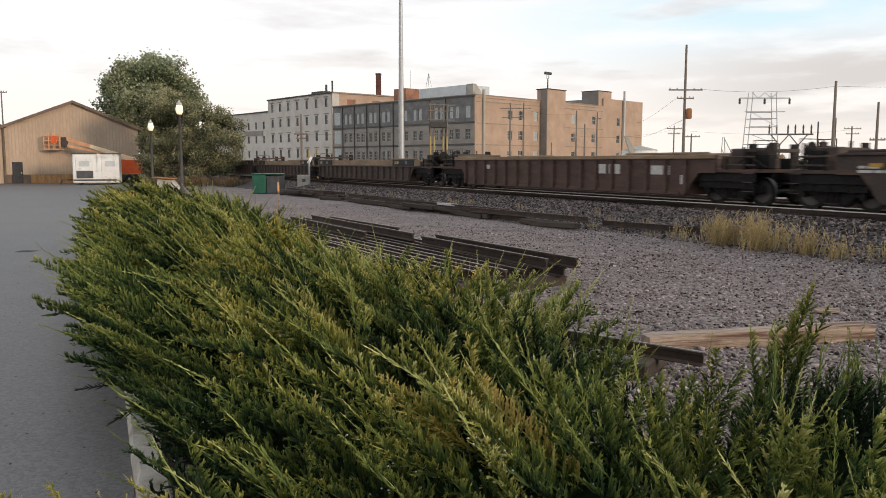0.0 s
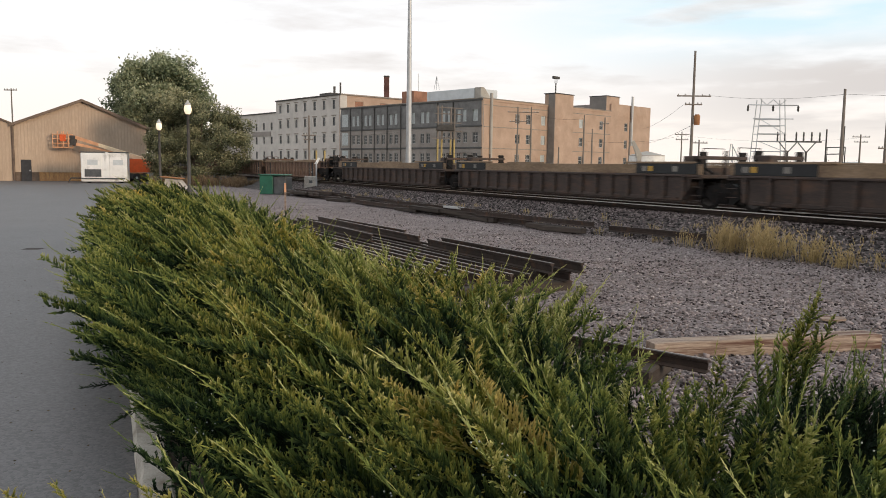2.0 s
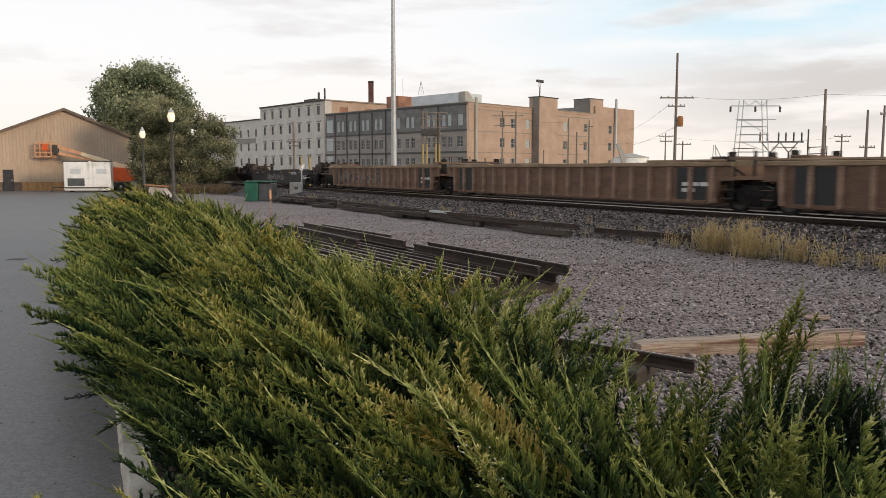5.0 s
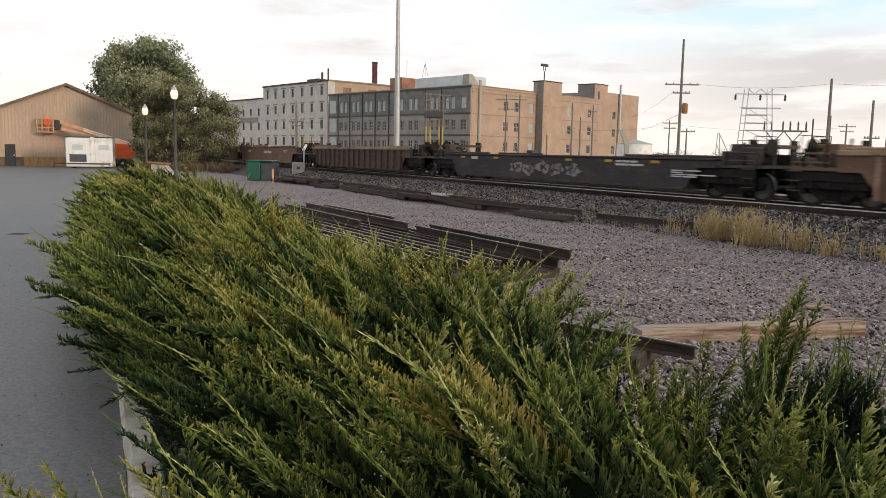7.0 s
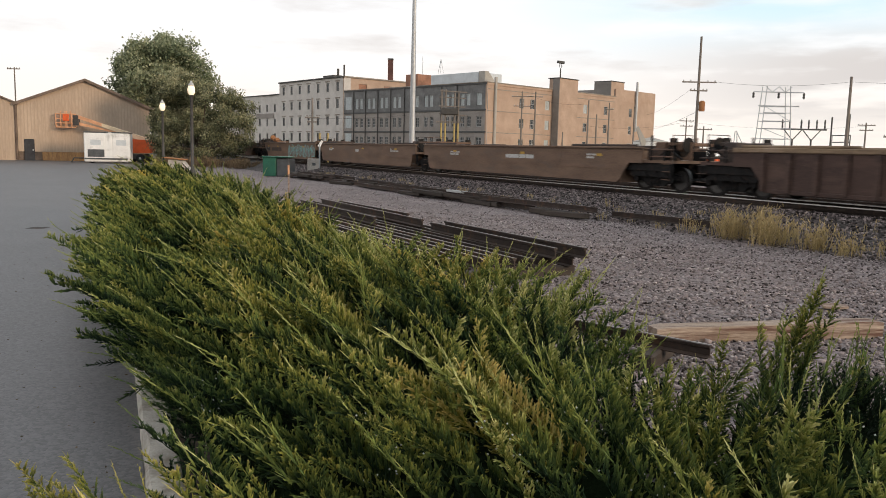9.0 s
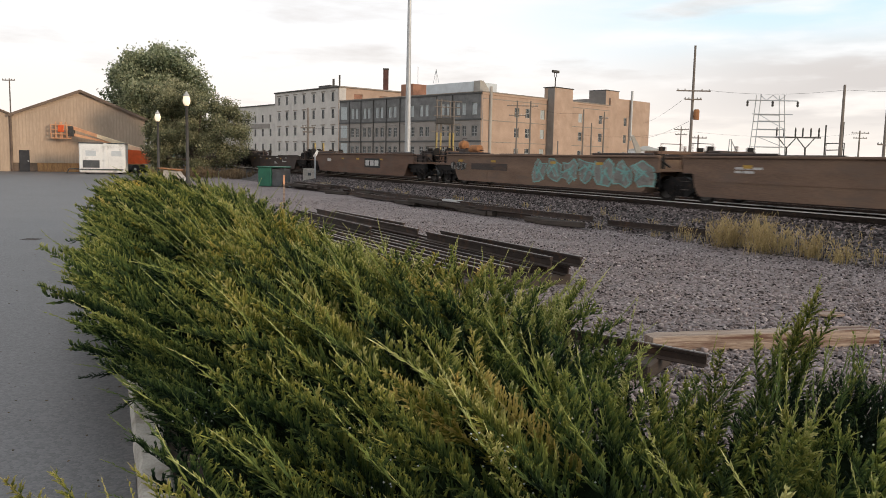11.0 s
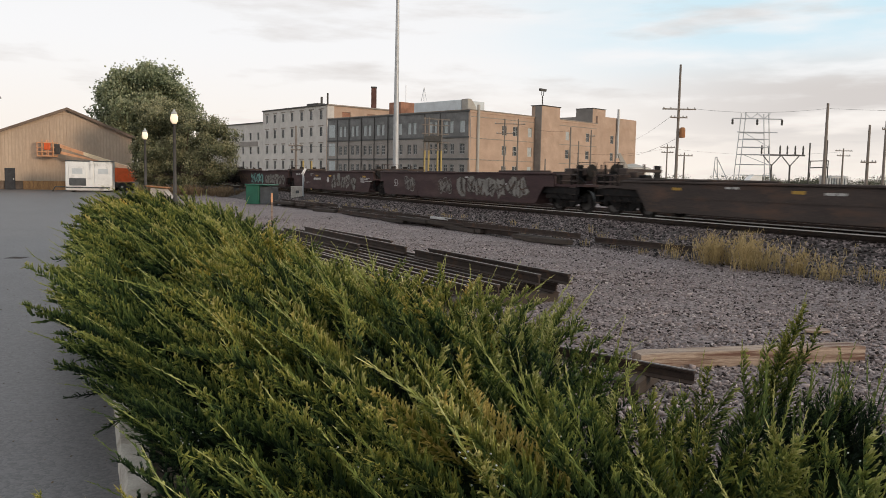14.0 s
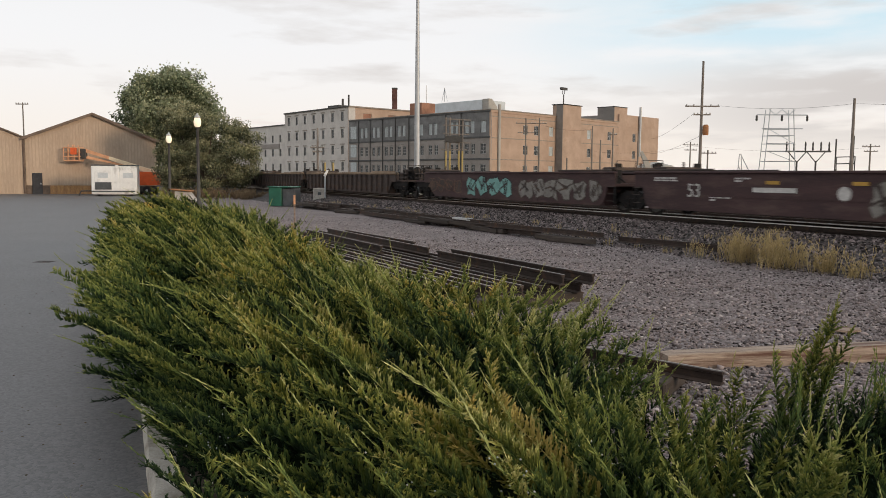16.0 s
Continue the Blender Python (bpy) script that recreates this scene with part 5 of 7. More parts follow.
def flat_building():
    """Four-storey works: a grey face and a sunlit tan face, and things on its roof."""
    cx, cy = 6.4, 160.0
    d1 = Vector((-0.69, 0.724, 0))       # along the grey face
    d2 = Vector((0.70, 0.714, 0))        # along the tan face
    b = thing("brick_works_building", pose(cx, cy, 0), "four-storey tan and grey brick works building beyond the tracks", "building")
    H = 15.5
    a1, a2 = math.degrees(math.atan2(-d1.y, -d1.x)), math.degrees(math.atan2(d2.y, d2.x))
    L1, L2 = 48.0, 40.0
    # grey face runs from its far end to the corner
    f1 = Matrix.Translation(d1 * L1) @ pose(0, 0, 0, 0, 0, a1)
    holes = []
    pairs = [4.5, 9.2, 13.9, 18.6, 24.6, 29.3, 36.0, 40.6]
    for z in (2.6, 6.8):
        for k in pairs:
            holes += [(k, z, 1.15, 2.1), (k + 1.9, z, 1.15, 2.1)]
        holes.append((45.2, z, 1.5, 2.1))
    for k in pairs:
        holes += [(k, 11.1, 1.1, 2.4), (k + 1.7, 11.1, 1.1, 2.4)]
    holes.append((45.2, 11.1, 1.5, 2.4))
    low = [h for h in holes if h[1] < 10]
    up = [h for h in holes if h[1] > 10]
    facade(b, L1, 10.2, f1, M_GREYBRICK, low, M_TRIM, M_GLASS, name="wall", rows=3)
    mb = MB()
    holed_wall(mb, L1, H, [(u, u + w, z, z + h) for u, z, w, h in up], 0.35, z0=10.2)
    part("upper_wall", mb, M_SLATE, b, "dark slate-grey upper storey", m=f1)
    for u, z, w, h in up:
        window(b, u, z, w, h, M_TRIM, M_PALEGLASS, f1)
    for z in (5.6, 10.0, 15.2):
        part("string_course", MB().box(0, L1, -0.14, -0.002, z, z + 0.35, 0.03), M_DARKTRIM, b, m=f1)
    for k in (4.0, 8.6, 13.3, 18.0, 22.8, 34.8, 39.6):
        part("downpipe", MB().tube([(k, -0.18, 0), (k, -0.18, 15.2)], 0.11, 6), M_STEELDARK, b, m=f1)
    # pale glazed stair strip at the far end
    for z in (2.4, 6.6, 11.0):
        part("glazed_panel", MB().box(0.6, 3.0, -0.06, -0.002, z, z + 3.0, 0.02), M_PALEGLASS, b, m=f1)
    f2 = pose(0, 0, 0, 0, 0, a2)
    wins = []
    for z in (2.6, 6.8, 11.0):
        for u in (10.2, 13.8, 18.9, 33.0, 41.2):
            wins.append((u, z, 1.5, 2.0))
    facade(b, L2 + 6, H, f2, M_BRICK, wins, M_TRIM, M_GLASS, rows=2, cols=3)
    part("string_course", MB().box(0, L2 + 6, -0.12, -0.002, H - 0.45, H, 0.03), M_BRICK, b, m=f2)
    for z in (5.6, 9.9, 14.2):
        part("string_course", MB().box(0.3, 21.0, -0.05, -0.002, z, z + 0.18), M_COPING, b, m=f2)
        part("string_course", MB().box(28.2, L2 + 5.8, -0.05, -0.002, z, z + 0.18), M_COPING, b, m=f2)
    part("downpipe", MB().tube([(2.4, -0.2, 0), (2.4, -0.2, H + 1.2)], 0.32, 8), M_DUCT, b, "tan pipe up the corner", m=f2)
    # end block, taller
    f3 = f2 @ pose(L2 + 6, 0, 0)
    facade(b, 18, 17.4, f3, M_BRICK, [(6.0, 2.6, 1.4, 2.0), (6.0, 6.8, 1.4, 2.0), (6.0, 11.0, 1.4, 2.0)], M_TRIM, M_GLASS, cols=3)
    part("side_wall", MB().box(0, 0.35, 0.36, 20, 15.0, 17.4), M_GREYBRICK, b, m=f3)
    part("end_wall", MB().box(17.65, 18, 0.36, 20, 0, 17.4), M_BRICK, b, m=f3)
    part("flue_pipe", MB().tube([(8.6, -0.45, 7.5), (8.6, -0.45, 19.6)], 0.30, 10), M_GALV, b, "galvanised flue", m=f3)
    # stair tower standing proud of the tan face
    t = MB().box(21.3, 28.0, -1.85, 1.0, 0, 17.9, 0.06)
    part("stair_tower", t, M_BRICK, b, "square brick stair tower", m=f2)
    part("tower_shade_cladding", MB().box(21.2, 21.296, -1.84, -0.1, 0, 17.88), M_SHADEFLANK, b, m=f2)
    part("tower_coping", MB().box(21.1, 28.2, -2.0, 1.2, 17.904, 18.08, 0.03), M_STEELDARK, b, m=f2)
    for z in (7.2, 11.2):
        window(b, 0, 0, 0.9, 2.2, M_DARKTRIM, M_GLASS, f2 @ pose(21.15, -0.7, z, 0, 0, -90), 2, 1)
    sg = MB()
    sg.tube([(23.0, -0.6, 18.08), (23.0, -0.6, 20.1)], 0.13, 8)
    sg.tube([(22.65, -0.6, 21.2), (22.65, -0.6, 20.4), (23.0, -0.6, 20.1), (23.35, -0.6, 20.4), (23.35, -0.6, 21.2)], 0.08, 6)
    sg.box(21.9, 24.1, -0.85, -0.35, 21.2, 21.75, 0.05)
    part("roof_siren", sg, M_STEELDARK, b, "black siren on a post", m=f2)
    # penthouse behind
    ph = MB().box(44.6, 50.2, 0.5, 5.3, 14.5, 19.1, 0.05)
    part("roof_penthouse", ph, M_BRICK, b, "brick penthouse with a grey flank", m=f2)
    part("penthouse_flank", MB().box(44.5, 44.596, 0.52, 5.28, 15.6, 19.08), M_SHADEFLANK, b, m=f2)
    part("penthouse_coping", MB().box(44.45, 50.3, 0.4, 5.4, 19.104, 19.28), M_STEELDARK, b, m=f2)
    # sheet-metal plant room on the grey face's roof
    pr = MB().box(L1 - 18.4, L1 - 4.0, 1.5, 8.5, H - 0.4, H + 2.4, 0.05)
    part("plant_room", pr, M_STEELSHEET, b, "pale sheet-metal plant room", m=f1)
    duct = MB()
    duct.prism([(1.6, H), (1.6, H + 2.5), (2.6, H + 2.5), (4.2, H + 0.9), (4.2, H)], 0, L1 - 3.95, L1 - 2.2)
    part("duct_hood", duct, M_DUCT, b, m=f1)
    part("roof_hut", MB().box(L1 - 29.8, L1 - 25.6, 4.0, 9.0, H, H + 3.3, 0.05), M_REDBRICK, b, "small red brick hut on the roof", m=f1)
    for u, hgt in ((L1 - 24.0, 7.0), (L1 - 18.0, 6.0)):
        an = MB().tube([(u, 4, H + 3.0), (u, 4, H + hgt)], 0.07, 5)
        if hgt == 6.0:
            for k in (-0.9, 0.9):
                an.tube([(u + k, 4, H + 3.0), (u, 4, H + hgt)], 0.05, 5)
        part("roof_aerial", an, M_GALV, b, m=f1)
    # flat roofs close the top
    rf = MB()
    q = [Vector((0, 0, 0)), d1 * L1, d1 * L1 + d2 * (L2 + 6), d2 * (L2 + 6)]
    rf.add([(p.x, p.y, H - 0.5) for p in q], [(0, 1, 2, 3)])
    e0 = d2 * (L2 + 6)
    q = [e0, e0 + d1 * 20, e0 + d1 * 20 + d2 * 18, e0 + d2 * 18]
    rf.add([(p.x, p.y, 16.9) for p in q], [(0, 1, 2, 3)])
    part("roof", rf, M_ROOF, b)
    part("roof_coping", MB().box(0, L1, -0.2, 0.45, H + 0.004, H + 0.2, 0.03), M_COPING, b, m=f1)
    part("roof_coping", MB().box(0, L2 + 6, -0.2, 0.45, H + 0.004, H + 0.2, 0.03), M_COPING, b, m=f2)
    part("loading_canopy", MB().box(18.4, 20.6, -1.5, -0.003, 2.2, 3.0, 0.05), M_STEELDARK, b, m=f2)


def pale_building():
    """Taller pale block behind, its lower wing, and the red chimney."""
    cx, cy = -27.6, 200.0
    d1, d2 = Vector((-0.64, 0.768, 0)), Vector((0.74, 0.67, 0))
    a1, a2 = math.degrees(math.atan2(-d1.y, -d1.x)), math.degrees(math.atan2(d2.y, d2.x))
    b = thing("pale_brick_building", pose(cx, cy, 0), "four-storey pale grey brick warehouse behind the works", "building")
    H, L1 = 19.3, 34.0
    f1 = Matrix.Translation(d1 * L1) @ pose(0, 0, 0, 0, 0, a1)
    wins = []
    for z in (3.4, 7.6, 11.8, 16.0):
        for u in (1.9, 6.4, 11.0, 15.8, 20.8, 25.6, 30.4):
            wins.append((u, z, 1.25, 2.2))
    facade(b, L1, H, f1, M_PALEBRICK, wins, M_DARKTRIM, M_GLASS, rows=2, cols=1)
    for u, z, w, h in wins:
        part("lintel", MB().box(u - 0.5, u + w + 0.5, -0.1, -0.002, z + h + 0.25, z + h + 0.5), M_COPING, b, m=f1)
    part("cornice", MB().box(-0.2, L1 + 0.2, -0.3, 0.5, H, H + 0.35, 0.05), M_STEELDARK, b, m=f1)
    f2 = pose(0, 0, 0, 0, 0, a2)
    wins = [(u, 15.8, 2.6, 2.2) for u in (4.5, 12.5, 20.5, 28.5, 36.5)]
    facade(b, 46, H, f2, M_BRICK, wins, M_COPING, M_REDBRICK, rows=1, cols=1)
    part("cornice", MB().box(0, 46, -0.3, 0.5, H, H + 0.35, 0.05), M_COPING, b, m=f2)
    part("corner_pier", MB().box(-0.02, 2.0, -0.06, -0.002, 0, H), M_PALEBRICK, b, m=f2)
    rf = MB()
    q = [Vector((0, 0, 0)), d1 * L1, d1 * L1 + d2 * 46, d2 * 46]
    part("roof", rf.add([(p.x, p.y, H - 0.3) for p in q], [(0, 1, 2, 3)]), M_ROOF, b)
    part("roof_hatch", MB().box(20.5, 26, 2, 4.5, H + 0.35, H + 1.2, 0.05), M_STEELDARK, b, m=f1)
    part("vent_pipe", MB().tube([(28, 2, H), (28, 2, H + 2.6)], 0.3, 8), M_STEELDARK, b, m=f1)
    part("vent_pipe", MB().tube([(32.5, 1, H), (32.5, 1, H + 3.2)], 0.22, 8), M_STEELDARK, b, m=f1)
    # lower wing further back
    f3 = f1 @ pose(-40, 0.4, 0)
    wins = []
    for z in (3.4, 7.6, 11.6):
        for u in range(8):
            wins.append((2.2 + u * 4.8, z, 1.2, 2.1))
    facade(b, 40, 16.3, f3, M_PALEBRICK, wins, M_DARKTRIM, M_GLASS, name="wing_wall", rows=2, cols=1)
    part("cornice", MB().box(0, 40, -0.3, 0.5, 16.3, 16.6, 0.05), M_STEELDARK, b, m=f3)
    part("sign_panel", MB().box(24, 36, -0.2, -0.002, 9.9, 11.2), M_GREYBRICK, b, m=f3)
    c = thing("chimney", pose(-17.0, 212, 0), "square red brick factory chimney", "chimney")
    part("chimney_shaft", MB().box(-0.66, 0.66, -0.66, 0.66, 0, 25.0, 0.05), M_DARKBRICK, c)
    part("stack_cap", MB().box(-0.74, 0.74, -0.74, 0.74, 25.004, 25.4, 0.05), M_STEELDARK, c)


flat_building()
pale_building()


# ---------------------------------------------------------------- the shed, its yard and the trees
M_SHED = mat("tan_ribbed_siding", (0.43, 0.325, 0.24), dark=(0.35, 0.26, 0.19), scale=0.5, fine=6, rough=0.6, bump=0.1, squash=(1, 1, 0.3))
M_SHEDROOF = mat("brown_roof_edge", (0.16, 0.11, 0.08), scale=1, fine=10, rough=0.6)
M_PLY = mat("weathered_plywood", (0.45, 0.24, 0.10), dark=(0.24, 0.12, 0.055), scale=1.5, fine=12, squash=(2, 1, 0.4))
M_DOOR = mat("dark_steel_door", (0.045, 0.045, 0.05), scale=2, fine=15)
M_TRAILER = mat("dirty_white_panel", (0.84, 0.83, 0.81), scale=1.2, fine=14, contrast=0.18, rough=0.5, stain=(0.45, 0.43, 0.40), stain_scale=1.0)
M_LIFT = mat("orange_machine_paint", (0.80, 0.13, 0.03), scale=2, fine=20, rough=0.5, contrast=0.3)
M_FLY = mat("faded_orange_paint", (0.72, 0.37, 0.20), scale=2, fine=20, rough=0.55, contrast=0.3)
M_BOOM = mat("cream_boom_paint", (0.78, 0.62, 0.42), scale=2, fine=20, rough=0.55, contrast=0.25)
M_TYRE = mat("tyre_rubber", (0.03, 0.03, 0.03), scale=6, fine=40)
M_GREENBOX = mat("green_painted_steel", (0.02, 0.12, 0.075), scale=2, fine=20, rough=0.45, contrast=0.35)
M_GREYPLATE = mat("grey_painted_steel", (0.09, 0.095, 0.10), scale=2, fine=20, rough=0.5)
M_CONC = mat("stained_concrete", (0.50, 0.45, 0.40), scale=1.5, fine=20, stain=(0.32, 0.19, 0.11), stain_scale=2.5, stain_at=(0.6, 0.75))
M_LAMP = glow("lit_globe", (1.0, 0.82, 0.58), 0.62)
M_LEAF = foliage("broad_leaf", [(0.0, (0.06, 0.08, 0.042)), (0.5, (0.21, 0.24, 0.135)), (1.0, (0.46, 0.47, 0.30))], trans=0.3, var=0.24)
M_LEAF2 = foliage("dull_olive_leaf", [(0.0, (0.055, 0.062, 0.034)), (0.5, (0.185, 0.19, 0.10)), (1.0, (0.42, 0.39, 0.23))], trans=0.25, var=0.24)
M_FARLEAF = foliage("far_leaf", [(0.0, (0.035, 0.04, 0.028)), (1.0, (0.11, 0.11, 0.07))], trans=0.1)


def shed():
    s = thing("gabled_shed", pose(-37.93, 82, 0.0, 0, 0, 30), "tan ribbed-metal gabled shed with a plywood skirt", "building")
    hw, eave, peak, dep = 6.25, 5.65, 8.25, 30
    wall = MB()
    wall.prism([(-hw, 0.9), (-hw, eave), (0, peak), (hw, eave), (hw, 0.9)], 1, 0, 0.2)
    part("gable_wall", wall, M_SHED, s)
    rib = MB().box(-0.04, 0.04, -0.035, -0.001, 0, 1).mesh("siding_rib", M_SHED)
    n = 40
    for k in range(1, n):
        x = -hw + 2 * hw * k / n
        if abs(x + 5.2) < 0.6:
            z0 = 2.2
        else:
            z0 = 0.95
        top = peak - (peak - eave) * abs(x) / hw - 0.12
        part("siding_rib", rib, None, s, m=Matrix.Translation((x, 0, z0)) @ Matrix.Diagonal((1, 1, top - z0, 1)))
    for k in range(11):
        a = -4.1 + k * 0.93
        part("plywood_board", MB().box(a, a + 0.91, 0.02, 0.12, 0.0, 0.9 + 0.01 * (k % 3), 0.005), M_PLY, s)
    part("plinth", MB().box(-hw, hw, 0.13, 0.2, 0, 0.896), M_SHEDROOF, s)
    d = part("door", MB().box(-5.7, -4.78, -0.08, -0.01, 0.0, 2.15, 0.01), M_DOOR, s, "dark steel door")
    part("door_handle", MB().box(-4.98, -4.88, -0.14, -0.08, 1.0, 1.15, 0.01), M_GALV, d)
    part("side_wall", MB().box(hw - 0.2, hw, 0.21, dep, 0, eave - 0.02), M_SHED, s)
    part("side_wall", MB().box(-hw, -hw + 0.2, 0.21, dep, 0, eave - 0.02), M_SHED, s)
    for sg in (-1, 1):
        rf = MB().prism([(sg * (hw + 0.35), eave - 0.13), (0, peak), (0, peak + 0.14), (sg * (hw + 0.35), eave + 0.01)], 1, -0.35, dep)
        part("roof", rf, M_SHEDROOF, s)
        part("barge_board", MB().prism([(sg * (hw + 0.36), eave - 0.26), (0, peak - 0.13), (0, peak + 0.15), (sg * (hw + 0.36), eave + 0.02)], 1, -0.42, -0.352), M_SHEDROOF, s)
    # the next bay
    t = thing("gabled_shed", pose(-37.93 - 12.62 * 0.866, 82.0 - 12.62 * 0.5, 0.0, 0, 0, 30), "second tan ribbed-metal shed joined to the first", "building")
    part("gable_wall", MB().prism([(-hw, 0.0), (-hw, eave), (0, peak), (hw, eave), (hw, 0.0)], 1, 0, 0.2), M_SHED, t)
    for k in range(1, n):
        x = -hw + 2 * hw * k / n
        top = peak - (peak - eave) * abs(x) / hw - 0.12
        part("siding_rib", rib, None, t, m=Matrix.Translation((x, 0, 0.1)) @ Matrix.Diagonal((1, 1, top - 0.1, 1)))
    for sg in (-1, 1):
        part("roof", MB().prism([(sg * (hw + 0.3), eave - 0.13), (0, peak), (0, peak + 0.14), (sg * (hw + 0.3), eave + 0.01)], 1, -0.3, dep), M_SHEDROOF, t)
    part("downpipe", MB().tube([(hw + 0.02, -0.12, 0.1), (hw + 0.02, -0.12, eave)], 0.12, 8), M_SHEDROOF, t)


def wheel(parent, x, y, r=0.42, w=0.28, label="black tyre"):
    t = part("tyre", MB().lathe([(r * 0.6, -w / 2), (r * 0.94, -w / 2), (r, -w / 2 + 0.05), (r, w / 2 - 0.05), (r * 0.94, w / 2), (r * 0.6, w / 2)], 22, axis=1), M_TYRE, parent, label, m=pose(x, y, r), smooth=True)
    part("rim", MB().lathe([(r * 0.15, -w / 2 - 0.01), (r * 0.58, -w / 2 + 0.02), (r * 0.58, w / 2 - 0.02), (r * 0.15, w / 2 + 0.01)], 16, axis=1), M_GALV, t)


def trailer():
    """White box trailer, its rear doors and a side to the camera."""
    e = thing("box_trailer", pose(-33.15, 74.6, 0.03, 0, 0, 14), "dirty white enclosed trailer with grey lower panels", "trailer")
    part("body", MB().box(-1.5, 2.5, 0, 2.3, 0.14, 2.85, 0.08), M_TRAILER, e)
    part("roof_rail", MB().box(-1.52, 2.52, -0.02, 2.32, 2.854, 2.95, 0.03), M_GREYPLATE, e)
    part("corner_post", MB().box(0.66, 0.95, -0.07, -0.004, 0.45, 2.9), M_TRAILER, e, "bright white post")
    for a in (-1.2, 1.05):
        dr = part("door", MB().box(a, a + 1.55, -0.05, -0.006, 0.6, 2.7, 0.02), M_TRAILER, e)
        part("lower_panel", MB().box(a + 0.04, a + 1.5, -0.062, -0.052, 0.6, 1.3), M_GREYPLATE if a < 0 else M_TRAILER, dr)
        part("faded_sign", MB().box(a + 0.3, a + 1.2, -0.06, -0.052, 1.7, 2.2), M_STEELSHEET, dr)
    part("bumper", MB().box(-1.45, 2.4, -0.15, -0.06, 0.38, 0.5, 0.02), M_GREYPLATE, e)
    for x in (-1.0, 1.9):
        wheel(e, x, 1.15, 0.38, 0.25)
    part("tow_bar", MB().tube([(-1.5, 1.0, 0.45), (-2.5, 0.6, 0.45), (-2.7, 0.5, 0.03)], 0.07, 6), M_STEELDARK, e)


def boom_lift():
    e = thing("boom_lift", pose(-32.0, 80.2, 0.03), "orange boom lift parked by the shed with its cream boom raised", "aerial lift")
    part("chassis", MB().box(-1.1, 1.0, -0.9, 0.9, 0.35, 0.85, 0.06), M_STEELDARK, e)
    for x in (-0.8, 0.75):
        for y in (-0.95, 0.95):
            wheel(e, x, y, 0.45, 0.34, "large black tyre with pale rim")
    part("turret", MB().prism([(-0.9, 0.95), (-0.9, 2.0), (-0.5, 2.35), (1.2, 2.3), (1.75, 1.7), (1.7, 1.0)], 1, -0.85, 0.85), M_LIFT, e, "rounded orange counterweight")
    part("boom", MB().prism([(1.0, 2.05), (1.05, 2.5), (-3.4, 3.82), (-3.4, 3.52)], 1, -0.22, 0.22), M_BOOM, e, "cream main boom")
    part("boom", MB().prism([(-3.4, 3.52), (-3.4, 3.82), (-5.9, 4.62), (-6.0, 4.32)], 1, -0.16, 0.16), M_FLY, e, "pale orange fly boom")
    part("boom", MB().prism([(-2.0, 2.9), (-2.0, 3.05), (-5.7, 3.88), (-5.8, 3.62)], 1, -0.1, 0.1), M_FLY, e, "lower orange arm")
    part("jib", MB().box(-6.35, -5.75, -0.2, 0.2, 3.6, 4.6, 0.05), M_STEELDARK, e)
    bk = part("basket", MB().box(-7.9, -6.3, -0.45, 0.45, 3.32, 3.44, 0.02), M_FLY, e, "orange work basket")
    for z in (3.8, 4.25, 4.7):
        r = MB()
        r.tube([(-7.9, -0.45, z), (-6.3, -0.45, z), (-6.3, 0.45, z), (-7.9, 0.45, z), (-7.9, -0.45, z)], 0.05, 6)
        part("basket_rail", r, M_FLY, bk)
    for x in (-7.9, -7.4, -6.8, -6.3):
        for y in (-0.45, 0.45):
            part("basket_post", MB().tube([(x, y, 3.4), (x, y, 5.0 if x in (-7.4, -6.8) else 4.75)], 0.05, 6), M_FLY, bk)
    part("control_box", MB().box(-7.2, -6.6, -0.5, -0.3, 4.0, 4.7, 0.04), M_LIFT, bk)


def lamp_post(x, y, h):
    e = thing("street_lamp", pose(x, y, 0), "dark post-top street lamp with a lit acorn globe", "street lamp", group="street lamps")
    part("post", MB().lathe([(0.20, 0), (0.20, 0.35), (0.11, 0.5), (0.085, h - 0.75), (0.12, h - 0.7), (0.16, h - 0.62)], 12), M_STEELDARK, e, smooth=True)
    part("globe", MB().lathe([(0.12, h - 0.62), (0.21, h - 0.47), (0.235, h - 0.28), (0.18, h - 0.05)], 16), M_LAMP, e, "glowing pale globe", smooth=True)
    part("cap", MB().lathe([(0.19, h - 0.05), (0.17, h + 0.05), (0.08, h + 0.14), (0.05, h + 0.24), (0.0, h + 0.28)], 14), M_TRIM, e, smooth=True)


